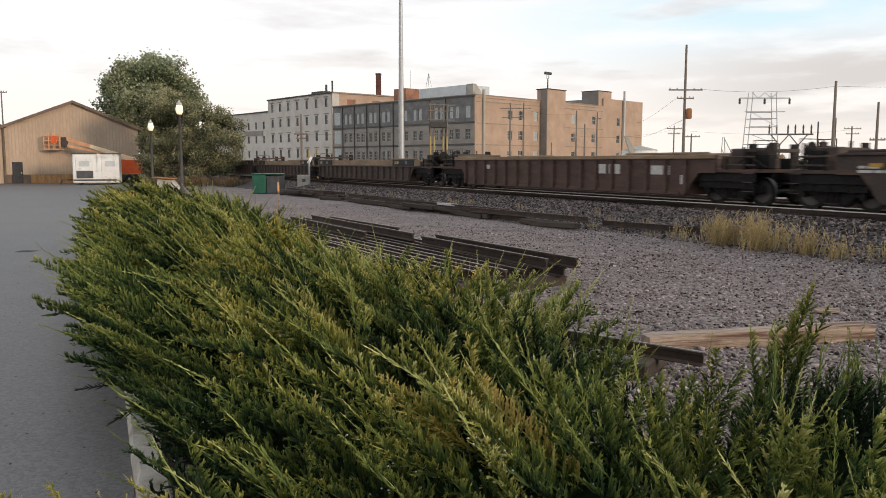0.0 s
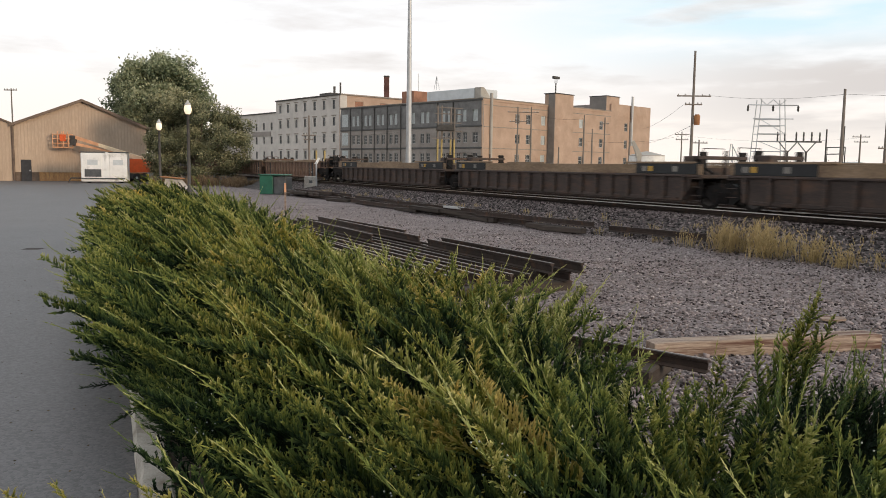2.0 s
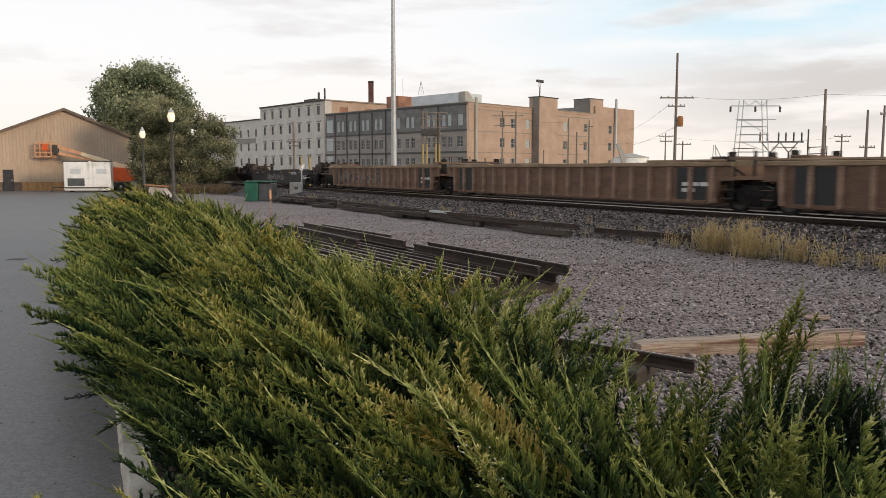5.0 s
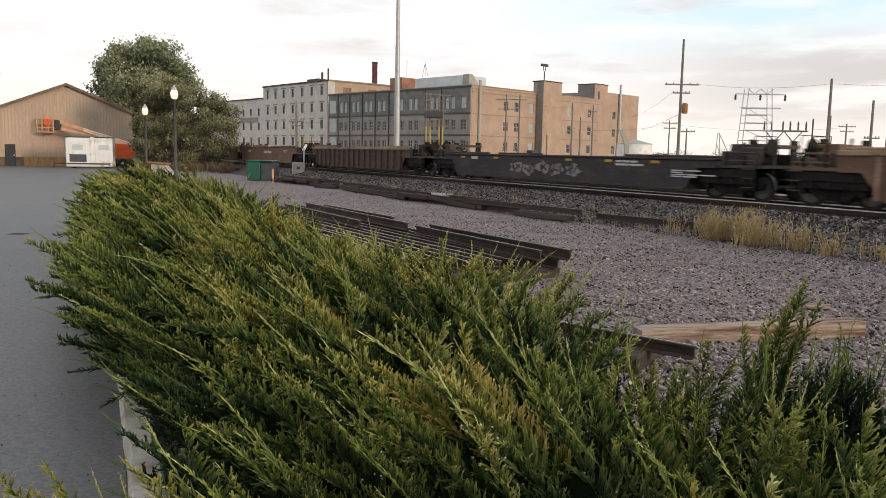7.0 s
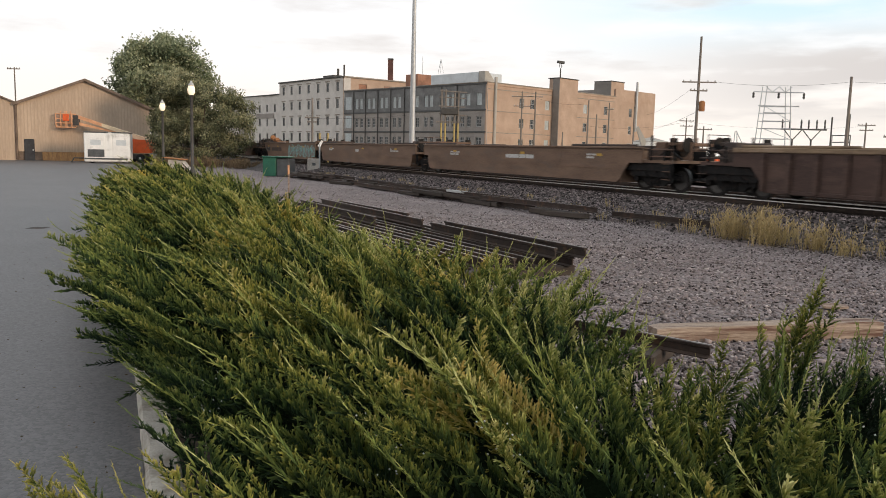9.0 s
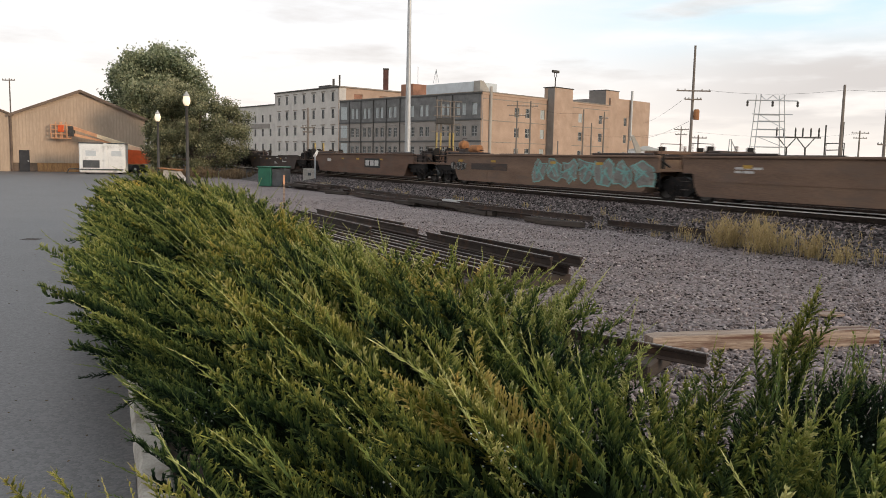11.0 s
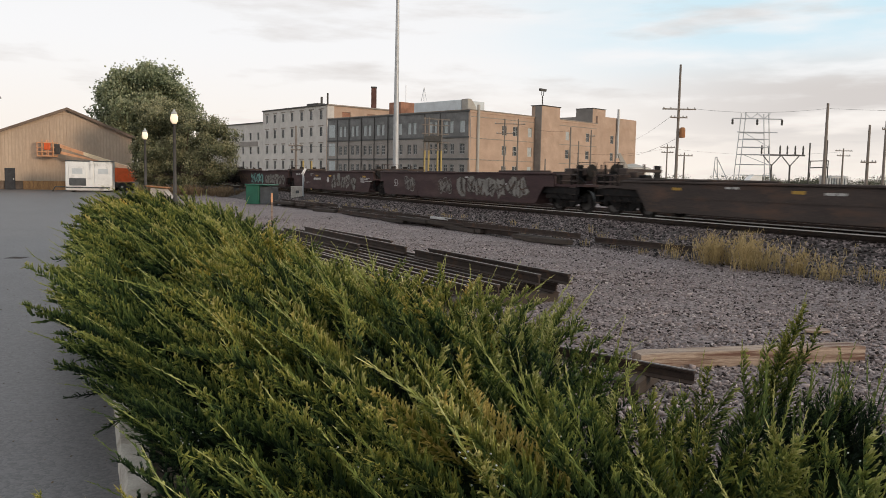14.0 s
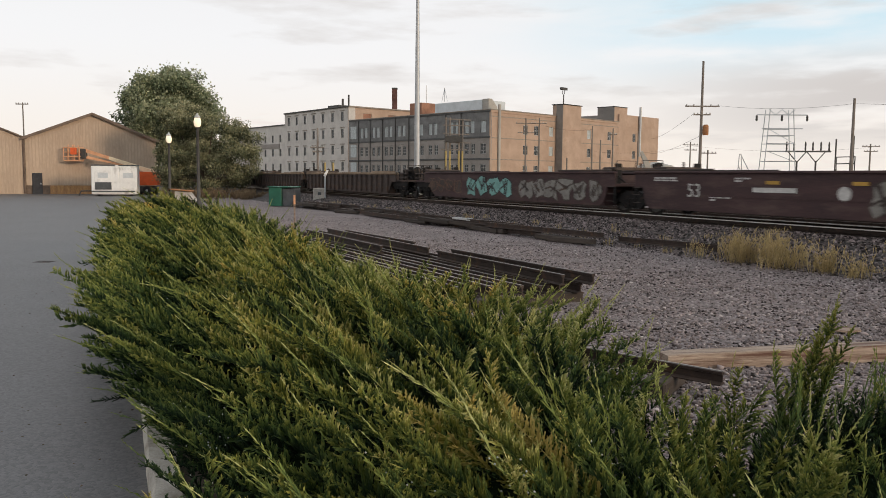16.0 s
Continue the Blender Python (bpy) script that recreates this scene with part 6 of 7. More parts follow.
def leaf_cloud(blobs, n, size, rng, thin=0.35):
    """Leaves in many small clumps on uneven lobes: (centre, radii, share)."""
    share = np.array([b[2] for b in blobs], float)
    share /= share.sum()
    which = rng.choice(len(blobs), n, p=share)
    c = np.array([b[0] for b in blobs], float)[which]
    r = np.array([b[1] for b in blobs], float)[which]
    d = rng.normal(size=(n, 3))
    d /= np.linalg.norm(d, axis=1, keepdims=True)
    rad = 1 - thin * rng.random((n, 1)) ** 1.5
    mood = rng.normal(0, 0.13, len(blobs))[which]
    p = c + d * r * rad
    k = 5
    P = np.repeat(p, k, 0) + rng.normal(size=(n * k, 3)) * size * 1.0
    N = len(P)
    a = rng.normal(size=(N, 3))
    a[:, 2] -= 0.5
    a /= np.linalg.norm(a, axis=1, keepdims=True)
    s = np.cross(a, rng.normal(size=(N, 3)))
    s /= np.linalg.norm(s, axis=1, keepdims=True)
    ln = size * rng.uniform(0.6, 1.2, (N, 1))
    v = np.stack([P, P + a * ln * 0.5 + s * ln * 0.34, P + a * ln, P + a * ln * 0.5 - s * ln * 0.34], 1).reshape(-1, 3)
    base = np.arange(N)[:, None] * 4
    t = np.concatenate([base + [0, 1, 2], base + [0, 2, 3]], 1).reshape(-1, 3)
    # light from above put into tone: clump tops paler, undersides darker
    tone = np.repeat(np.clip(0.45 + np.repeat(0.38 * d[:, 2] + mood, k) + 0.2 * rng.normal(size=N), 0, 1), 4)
    return v, t, tone


def tree(name, x, y, trunk_h, r0, blobs, n, size, mt, label, rng):
    e = thing(name, pose(x, y, 0), label, "tree")
    part("trunk", MB().tube([(0, 0, -0.1), (0.1, 0, trunk_h * 0.5), (0, 0.1, trunk_h)], [r0, r0 * 0.8, r0 * 0.55], 10), M_BARK, e, smooth=True)
    for b in blobs[::14]:
        q = Vector(b[0])
        part("limb", MB().tube([(0, 0, trunk_h * 0.75), q * 0.5 + Vector((0, 0, trunk_h * 0.35)), q], [r0 * 0.5, r0 * 0.3, 0.04], 7), M_BARK, e, smooth=True)
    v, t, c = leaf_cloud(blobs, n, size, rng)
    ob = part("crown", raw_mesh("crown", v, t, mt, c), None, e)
    ob["kind"] = "stuff"


def trees():
    rng = np.random.default_rng(77)

    def lobes(c, r, k, small):
        """Leafy clumps over an uneven dome, a few inside it."""
        out = []
        for i in range(k):
            d = unit(*rng.normal(size=3))
            if d[2] < -0.75:
                continue
            g = 1 + 0.24 * noise.noise(Vector(d * 1.7 + c))
            f = g * (0.62 + 0.38 * rng.random() ** 0.4) if i % 5 else g * 0.45
            q = small * rng.uniform(0.7, 1.5)
            out.append(((c[0] + r[0] * d[0] * f, c[1] + r[1] * d[1] * f, c[2] + r[2] * d[2] * f), (q, q, q * 0.72), q * q))
        return out

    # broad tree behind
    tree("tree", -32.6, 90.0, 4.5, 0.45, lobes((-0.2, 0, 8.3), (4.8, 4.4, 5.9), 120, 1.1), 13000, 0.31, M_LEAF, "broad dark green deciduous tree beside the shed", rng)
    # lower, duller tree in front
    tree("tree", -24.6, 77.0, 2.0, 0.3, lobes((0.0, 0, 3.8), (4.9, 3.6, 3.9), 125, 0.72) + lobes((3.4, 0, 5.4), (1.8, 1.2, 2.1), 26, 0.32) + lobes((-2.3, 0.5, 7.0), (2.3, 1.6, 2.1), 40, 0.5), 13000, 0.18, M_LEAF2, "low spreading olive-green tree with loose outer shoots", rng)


shed()
trailer()
boom_lift()
lamp_post(-16.45, 50.0, 5.7)
lamp_post(-23.4, 64.0, 5.25)
trees()


# ---------------------------------------------------------------- rails, timbers and scrap in the yard
# pale worn strip on loose rail heads, the sky's glint put into its colour
M_HEAD = mat("pale_glint_rail_head", (0.33, 0.285, 0.265), scale=6, fine=50, rough=0.45, metal=0.35, contrast=0.4, obj_var=0.3)


def rail_bar(parent, a, b, mesh_cache={}):
    """One loose rail from a to b (foot down)."""
    a, b = Vector(a), Vector(b)
    L = (b - a).length
    key = round(L, 2)
    if key not in mesh_cache:
        mesh_cache[key] = MB().prism(rail_profile(0, 0.0), 0, 0, L).box(0, L, -0.037, -0.012, 0.172, 0.1765, mi=1).mesh("rail", [M_RAIL, M_HEAD])
    d = (b - a).normalized()
    return part("rail", mesh_cache[key], None, parent, m=Matrix.Translation(a) @ d.to_track_quat("X", "Z").to_matrix().to_4x4())


def rail_stack():
    rng = np.random.default_rng(3)
    e = thing("rail_stack", pose(0, 0, 0), "stack of rusty steel rails laid on timbers in the gravel", "rail stack")
    d = Vector((-0.475, 0.88, 0))
    w = Vector((0.88, 0.475, 0))
    o = Vector((2.2, 13.0, 0))
    for k in (0.5, 5.0, 9.5, 13.6):
        c = o + d * k - w * 1.3
        a = math.degrees(math.atan2(w.y, w.x))
        part("sleeper", MB().box(-1.5, 1.42, -0.12, 0.12, -0.02, 0.17, 0.02), M_TIE, e, m=Matrix.Translation(c) @ pose(0, 0, 0, 0, 0, a))
    for i in range(10):
        off, z = -0.02 - i * 0.265, Vector((0, 0, 0.17))
        s0, s1 = rng.uniform(0.25, 0.7), 14.4 - rng.uniform(0, 1.4) - (4.0 if i in (3, 7) else 0)
        rail_bar(e, o + w * off + d * s0 + z, o + w * (off + 0.10 * rng.normal()) + d * s1 + z)
    z = Vector((0, 0, 0.355))
    for f0, s0, f1, s1 in ((0.02, 0.0, -0.02, 4.9), (-0.50, 0.12, -0.46, 4.7), (-0.34, 5.4, -0.28, 12.4), (0.06, 7.0, -0.02, 11.5), (-1.15, 6.2, -1.05, 12.0)):
        rail_bar(e, o + w * f0 + d * s0 + z, o + w * f1 + d * s1 + z)


def scrap():
    rng = np.random.default_rng(8)
    e = thing("scrap_rails", pose(0, 0, 0), "scattered rusty rails and old ties beside the track bed", "scrap rail")
    n = 0
    for s0, s1, k in ((-45.5, -29.6, 7), (-64.0, -46.5, 8), (-52.0, -38.0, 4)):
        for i in range(k):
            a, l = rng.uniform(s0, s0 + 5), rng.uniform(6.0, 11.0)
            b = min(s1, a + l)
            w = -4.75 + 0.95 * rng.random()
            z = 0.05 + 0.10 * (i % 3)
            rail_bar(e, on_track(b, w, z + 0.02), on_track(a, w + 0.25 * rng.normal() * 0.6, z))
            n += 1
    rail_bar(e, on_track(-26.0, -3.3, 0.16), on_track(-29.6, -3.75, 0.14))
    rail_bar(e, on_track(-29.6, -4.35, 0.26), on_track(-36.5, -4.6, 0.22))
    for i in range(24):
        q = on_track(rng.uniform(-63, -31), -4.85 + 0.9 * rng.random(), 0.02 + 0.13 * (i % 2))
        part("old_tie", MB().box(-1.25, 1.25, -0.11, 0.11, 0.0, 0.17, 0.02), M_TIE, e, m=Matrix.Translation(q) @ pose(0, 0, 0, 0, 1.5 * rng.normal(), YAW + rng.uniform(-10, 10)))
    part("pale_plank", MB().box(-0.7, 0.7, -0.09, 0.09, 0, 0.09, 0.01), M_TRIM, e, m=Matrix.Translation(on_track(-38.6, -4.5, 0.36)) @ pose(0, 0, 0, 0, 0, YAW + 4))
    t = thing("timber_baulk", pose(3.67, 8.98, 0, 0, 0, 13.6), "pale weathered timber baulk lying on the gravel", "timber")
    mb, prof = MB(), [(-0.11, 0.0), (-0.112, 0.095), (-0.104, 0.10), (-0.112, 0.106), (-0.11, 0.185), (-0.10, 0.196), (0.10, 0.20), (0.11, 0.19), (0.11, 0.0)]
    vs, fs, n, k = [], [], 26, len(prof)
    for i in range(n):
        u = -1.46 + 2.94 * i / (n - 1)
        end = i in (0, n - 1)
        vs += [(u, v * (0.93 if end else 1) + 0.0015 * rng.normal(), max(0, z + (0.0015 * rng.normal() if z > 0.02 else 0) - (0.012 if end and z > 0.12 else 0))) for v, z in prof]
        if i:
            fs += [((i - 1) * k + q, (i - 1) * k + (q + 1) % k, i * k + (q + 1) % k, i * k + q) for q in range(k)]
    fs += [tuple(range(k)), tuple(range((n - 1) * k, n * k))]
    mb.add(vs, fs)
    part("baulk", mb, M_TIMBER, t)
    r = thing("rail_offcut", pose(0, 0, 0), "short rusty rail propped on a tie by the junipers", "rail")
    ob = rail_bar(r, (2.50, 7.44, 0.16), (0.9, 8.56, 0.215))
    ob.matrix_basis = ob.matrix_basis @ Matrix.Diagonal((1, 0.9, 0.72, 1))
    part("tie", MB().box(-0.42, 0.42, -0.12, 0.12, 0, 0.18, 0.02), M_TIE, r, m=pose(2.05, 7.80, 0.0, 0, 0, 60))
    f = thing("wood_splinter", pose(5.40, 11.0, 0.02, 3, 2, 20), "flat brown splinter of weathered wood on the gravel", "wood")
    part("slab", MB().prism([(-0.24, -0.06), (-0.10, -0.13), (0.16, -0.10), (0.25, 0.02), (0.08, 0.12), (-0.16, 0.09)], 2, 0.0, 0.028), M_TIMBER, f)
    s = thing("survey_stake", pose(-6.32, 30.44, 0), "orange-topped wooden survey stake", "stake")
    part("stick", MB().box(-0.03, 0.03, -0.018, 0.018, -0.05, 1.35), M_TIMBER, s)
    part("painted_top", MB().box(-0.034, 0.034, -0.022, 0.022, 1.0, 1.355), M_FLY, s)


def boxes():
    g = thing("equipment_cabinet", pose(-12.4, 54.4, 0, 0, 0, -8), "green steel equipment cabinet with a dark side on the gravel", "cabinet")
    part("body", MB().box(-0.5, 0.42, -0.5, 0.9, 0.0, 1.28, 0.03), M_GREENBOX, g)
    part("side_panel", MB().box(0.425, 1.3, -0.35, 0.9, 0.0, 1.2, 0.03), M_GREYPLATE, g)
    part("lid", MB().box(-0.56, 1.34, -0.56, 0.95, 1.284, 1.36, 0.02), M_GREENBOX, g)
    c = thing("concrete_block", pose(-10.2, 58.2, 0.40, 0, 0, 10), "stained concrete base block by the track", "concrete block")
    part("block", MB().box(-0.47, 0.47, -0.42, 0.42, -0.12, 0.8, 0.05), M_CONC, c)
    part("stain_panel", MB().box(-0.12, 0.12, -0.432, -0.422, 0.3, 0.5, 0.004), M_GREYPLATE, c)
    q = thing("concrete_block", pose(-21.5, 62.0, 0), "tilted pale concrete rubble block", "concrete block")
    part("block", MB().prism([(-0.8, -0.02), (-0.6, 0.8), (0.4, 0.72), (0.95, -0.02)], 1, -0.5, 0.5), M_CONC, q)
    part("slab", MB().box(-1.1, 0.6, -0.55, 0.55, 0.0, 0.08, 0.03), M_ORANGE_RUST, q, m=pose(0, 0, 0.83, 0, 4.5, 0))


rail_stack()
scrap()
boxes()


# ---------------------------------------------------------------- mast, poles and wires
def mast():
    e = thing("steel_mast", pose(-4.95, 95, 0), "tall grey tapered steel monopole mast", "mast")
    part("pole", MB().lathe([(0.37, 0), (0.30, 10), (0.22, 20), (0.17, 24.0)], 16), M_GALV, e, smooth=True)
    part("collar", MB().lathe([(0.22, 24.0), (0.24, 24.3), (0.1, 24.6)], 12), M_STEELDARK, e)


def utility_pole(x, y, h, arms=((0.92, 2.4),), r=0.17, transformer=False, label="weathered wooden utility pole with a crossarm"):
    e = thing("utility_pole", pose(x, y, 0), label, "utility pole", group="utility poles")
    part("pole", MB().tube([(0, 0, -0.1), (0, 0, h)], [r, r * 0.62], 10), M_POLE, e, smooth=True)
    for f, l in arms:
        a = part("crossarm", MB().box(-l / 2, l / 2, -0.22, -0.12, h * f - 0.06, h * f + 0.06), M_POLE, e)
        for k in (-0.46, -0.25, 0.25, 0.46):
            part("insulator", MB().lathe([(0.05, h * f + 0.06), (0.07, h * f + 0.14), (0.03, h * f + 0.2)], 8, c=(k * l, -0.17, 0)), M_TRIM, a)
    if transformer:
        part("transformer", MB().lathe([(0.25, h * 0.475), (0.28, h * 0.485), (0.28, h * 0.54), (0.17, h * 0.55)], 14, c=(0.4, -0.1, 0)), M_ORANGE_RUST, e, "rust-red transformer can", smooth=True)


def wire(a, b, sag, r=0.010):
    pts = [Vector(a).lerp(Vector(b), k / 12) - Vector((0, 0, sag * 4 * (k / 12) * (1 - k / 12))) for k in range(13)]
    return tagged(part("overhead_wire", MB().tube(pts, r, 4), M_WIRE), "thin black overhead wire", "wire", group="overhead wires")


mast()
utility_pole(22.9, 76, 13.1, ((0.68, 3.2), (0.62, 1.6)), 0.16, True, "tall wooden utility pole with crossarms and a transformer")
utility_pole(34.2, 70, 9.15, (), 0.17)
M_GUARD = mat("faded_yellow_guard", (0.44, 0.33, 0.13), scale=3, fine=20, contrast=0.3)
utility_pole(31.1, 100, 5.7, ((0.93, 2.0),), 0.13)
utility_pole(34.7, 120, 7.6, ((0.94, 2.2), (0.84, 1.8)), 0.13)
utility_pole(39.1, 72, 7.5, ((0.55, 1.4),), 0.16)
utility_pole(40.6, 72, 7.9, ((0.90, 0.9),), 0.15)
utility_pole(61.4, 120, 7.5, ((0.95, 2.6), (0.85, 2.0)), 0.16)
utility_pole(-55.0, 100, 11.0, ((0.98, 1.6),), 0.11)
# poles before the works
for px, h, arms in ((10.5, 11.3, ((0.93, 3.2), (0.80, 2.6))), (12.6, 11.3, ((0.93, 2.2),)), (20.7, 10.1, ()), (22.0, 8.0, ()), (23.9, 9.8, ((0.9, 1.2),)), (27.8, 9.3, ()), (17.0, 5.2, ())):
    utility_pole(px, 125 if px < 20 else 124, h, arms, 0.16)
utility_pole(-13.3, 75, 6.6, ((0.72, 1.3), (0.66, 0.9)), 0.13)


def lattice_tower():
    e = thing("lattice_tower", pose(47.7, 120, 0), "grey steel lattice line tower of a substation", "power tower")
    H = 12.5
    half = lambda z: 2.55 - 0.85 * z / H
    for sx in (-1, 1):
        for sy in (-1, 1):
            part("leg", MB().tube([(sx * half(0), sy * 1.0, 0), (sx * half(H), sy * 0.9, H)], 0.07, 5), M_GALV, e)
    for i, z in enumerate((1.6, 3.2, 4.8, 6.3, 7.4, 8.6, 9.6)):
        part("rung", MB().tube([(-half(z), -1, z), (half(z), -1, z)], 0.06, 5), M_GALV, e)
        part("rung", MB().tube([(-half(z), 1, z), (half(z), 1, z)], 0.06, 5), M_GALV, e)
    for z0, z1 in ((7.4, 9.6), (4.8, 6.3)):
        part("brace", MB().tube([(-2.0, -1, z1), (2.0, -1, z0)], 0.04, 4), M_GALV, e)
    part("crossarm", MB().tube([(-3.7, -1, 11.6), (3.7, -1, 11.6)], 0.08, 5), M_GALV, e)
    part("crossarm", MB().tube([(-2.9, -1, 9.6), (3.1, -1, 9.6)], 0.07, 5), M_GALV, e)
    for a, b in ((-1.9, -0.95), (-0.95, 0), (0, 0.95), (0.95, 1.9)):
        part("peak_brace", MB().tube([(a, -1, 12.4 if a in (-1.9, 0) else 11.6), (b, -1, 11.6 if a in (-1.9, 0) else 12.4)], 0.05, 4), M_GALV, e)
    for x in (-3.7, 0, 3.7):
        part("insulator_string", MB().lathe([(0.10, 10.7), (0.2, 10.9), (0.12, 11.1), (0.2, 11.3), (0.08, 11.55)], 8, c=(x, -1, 0)), M_STEELDARK, e)


def bus_frame():
    e = thing("bus_structure", pose(52, 120, 0), "dark steel substation bus frame with insulators", "substation frame")
    part("beam", MB().box(-3.2, 3.6, -0.12, 0.12, 6.2, 6.42), M_STEELDARK, e)
    for x in (-1.4, 1.4):
        part("post", MB().tube([(x, 0, 0), (x, 0, 4.9)], 0.13, 6), M_STEELDARK, e)
        for k in (-1, 1):
            part("strut", MB().tube([(x, 0, 4.7), (x + k * 1.3, 0, 6.2)], 0.08, 5), M_STEELDARK, e)
    for x in (-3.0, -1.9, -0.2, 0.9, 2.1, 3.3):
        part("insulator", MB().lathe([(0.09, 6.42), (0.15, 6.7), (0.10, 7.0), (0.15, 7.3), (0.08, 7.75)], 8, c=(x, 0, 0)), M_STEELDARK, e)
    for x in (4.3, 6.9):
        part("post", MB().tube([(x, 0, 0), (x, 0, 8.2 if x < 5 else 8.7)], 0.11, 6), M_STEELDARK, e)
    part("switch_frame", MB().tube([(4.5, 0, 3.0), (4.5, 0, 5.5), (7.2, 0, 5.6), (7.2, 0, 3.0)], 0.1, 5), M_STEELDARK, e)
    part("switch_bar", MB().tube([(4.5, 0, 4.5), (7.2, 0, 4.6)], 0.08, 5), M_STEELDARK, e)
    t = thing("substation_transformer", pose(61.0, 122, 0), "grey substation transformer with fins", "transformer")
    part("tank", MB().box(-1.6, 1.6, -1, 1, 0, 3.4, 0.1), M_GALV, t)
    for k in range(8):
        part("fin", MB().box(-1.5 + k * 0.4, -1.3 + k * 0.4, -1.4, -1.004, 0.4, 3.0), M_GALV, t)


def yard_behind():
    """Things that show over the train's top."""
    k = thing("storage_tank", pose(27.1, 110, 0), "white cylindrical storage tank with a shallow pale cone roof", "tank")
    part("shell", MB().lathe([(2.4, 0), (2.4, 3.75)], 28), M_TRAILER, k, smooth=True)
    part("cone_roof", MB().lathe([(2.45, 3.75), (2.4, 3.85), (0.2, 4.4)], 28), M_DUCT, k)
    c = thing("loader_arm", pose(25.0, 108, 0), "grey steel loader arm by the tank", "loader")
    part("arm", MB().prism([(0.2, 1.0), (0.3, 3.4), (-0.5, 5.6), (-0.2, 5.8), (0.9, 4.0), (0.7, 1.0)], 1, -0.2, 0.2), M_DUCT, c)
    r = thing("flat_trailer", pose(20.1, 60, 0.25, 0, 0, 8), "long red flat trailer parked beyond the line", "trailer")
    part("deck", MB().box(-2.8, 2.8, -1.2, 1.2, 0.95, 1.72, 0.05), M_LIFT, r)
    for x in (-2, 1.4, 2.3):
        wheel(r, x, -1.1, 0.5, 0.3)
        wheel(r, x, 1.1, 0.5, 0.3)
    m = thing("derrick", pose(41.5, 118, 0), "small grey lattice derrick in the yard", "derrick")
    for a, b in (((-0.5, 0, 0), (-0.15, 0, 5.8)), ((0.5, 0, 0), (0.1, 0, 5.8)), ((0, 0, 5.8), (1.7, 0, 2.6)), ((-0.4, 0, 1.5), (0.35, 0, 2.8)), ((0.35, 0, 2.8), (-0.25, 0, 4.1))):
        part("strut", MB().tube([a, b], 0.07, 5), M_GALV, m)
    p = thing("truck_cab", pose(43.4, 112, 0), "white utility truck beyond the track", "truck")
    part("body", MB().prism([(-2.2, 0.6), (-2.2, 2.4), (0.4, 2.4), (1.0, 3.1), (2.2, 3.1), (2.2, 0.6)], 1, -1, 1), M_TRAILER, p)
    for x in (-1.5, 1.5):
        wheel(p, x, -1, 0.45, 0.25)
        wheel(p, x, 1, 0.45, 0.25)
    # the timber frame with yellow posts before the grey face
    f = thing("timber_gantry", pose(-0.7, 120, 0), "weathered timber pole gantry with yellow-sleeved legs", "gantry")
    for x, h in ((-1.2, 11.0), (-0.6, 11.0), (0.75, 10.6), (1.3, 10.6)):
        part("pole", MB().tube([(x, 0, 0), (x, 0, h)], 0.13, 7), M_POLE, f)
        part("sleeve", MB().tube([(x, 0, 0), (x, 0, 6.0)], 0.14, 8), M_GUARD, f, "faded yellow guard sleeve")
    for z in (6.1, 7.2, 8.4, 9.7, 10.6):
        part("crossarm", MB().box(-1.9, 2.1, -0.2, -0.1, z, z + 0.16), M_POLE, f, m=pose(0, 0, 0, 0, 2.0 * ((z * 7) % 3 - 1), 0))
    part("platform", MB().box(-1.2, 1.3, -0.5, 0.5, 7.3, 8.2, 0.04), M_STEELDARK, f)
    # wayside signal on its block
    s = thing("crossing_post", pose(-9.67, 57.5, 0.35), "slim pale wayside post with a white blade", "signal post")
    part("post", MB().tube([(0, 0, 0), (0, 0, 1.9)], 0.06, 8), M_GALV, s)
    part("blade", MB().prism([(-0.15, 1.75), (0.12, 2.2), (0.26, 2.14), (0.05, 1.7)], 1, -0.03, 0.03), M_TRAILER, s)
    y = thing("yellow_guard_post", pose(-11.6, 72, 0), "pair of yellow guard posts at a pole's foot", "guard post")
    for x in (-0.5, 0.25):
        part("post", MB().tube([(x, 0, 0), (x, 0, 3.3)], 0.08, 8), M_GUARD, y)


lattice_tower()
bus_frame()
yard_behind()
wire((24.37, 75.83, 8.97), (34.2, 70, 8.7), 0.35)
wire((34.2, 70, 8.7), (60, 60, 8.9), 0.5)
wire((22.1, 75.83, 8.2), (48.6, 202.5, 12.0), 0.5, 0.016)
wire((22.7, 75.9, 6.1), (48.6, 202.5, 8.4), 0.5, 0.016)
wire((12.6, 124.92, 10.4), (20.7, 124.0, 9.6), 0.5)
wire((34.7, 119.7, 7.0), (61.4, 119.7, 7.0), 0.7)
wire((20.7, 124.0, 6.2), (34.7, 120.0, 7.0), 0.6)
wire((-14, 75, 4.7), (-14 + 14, 119, 8.4), 0.6)


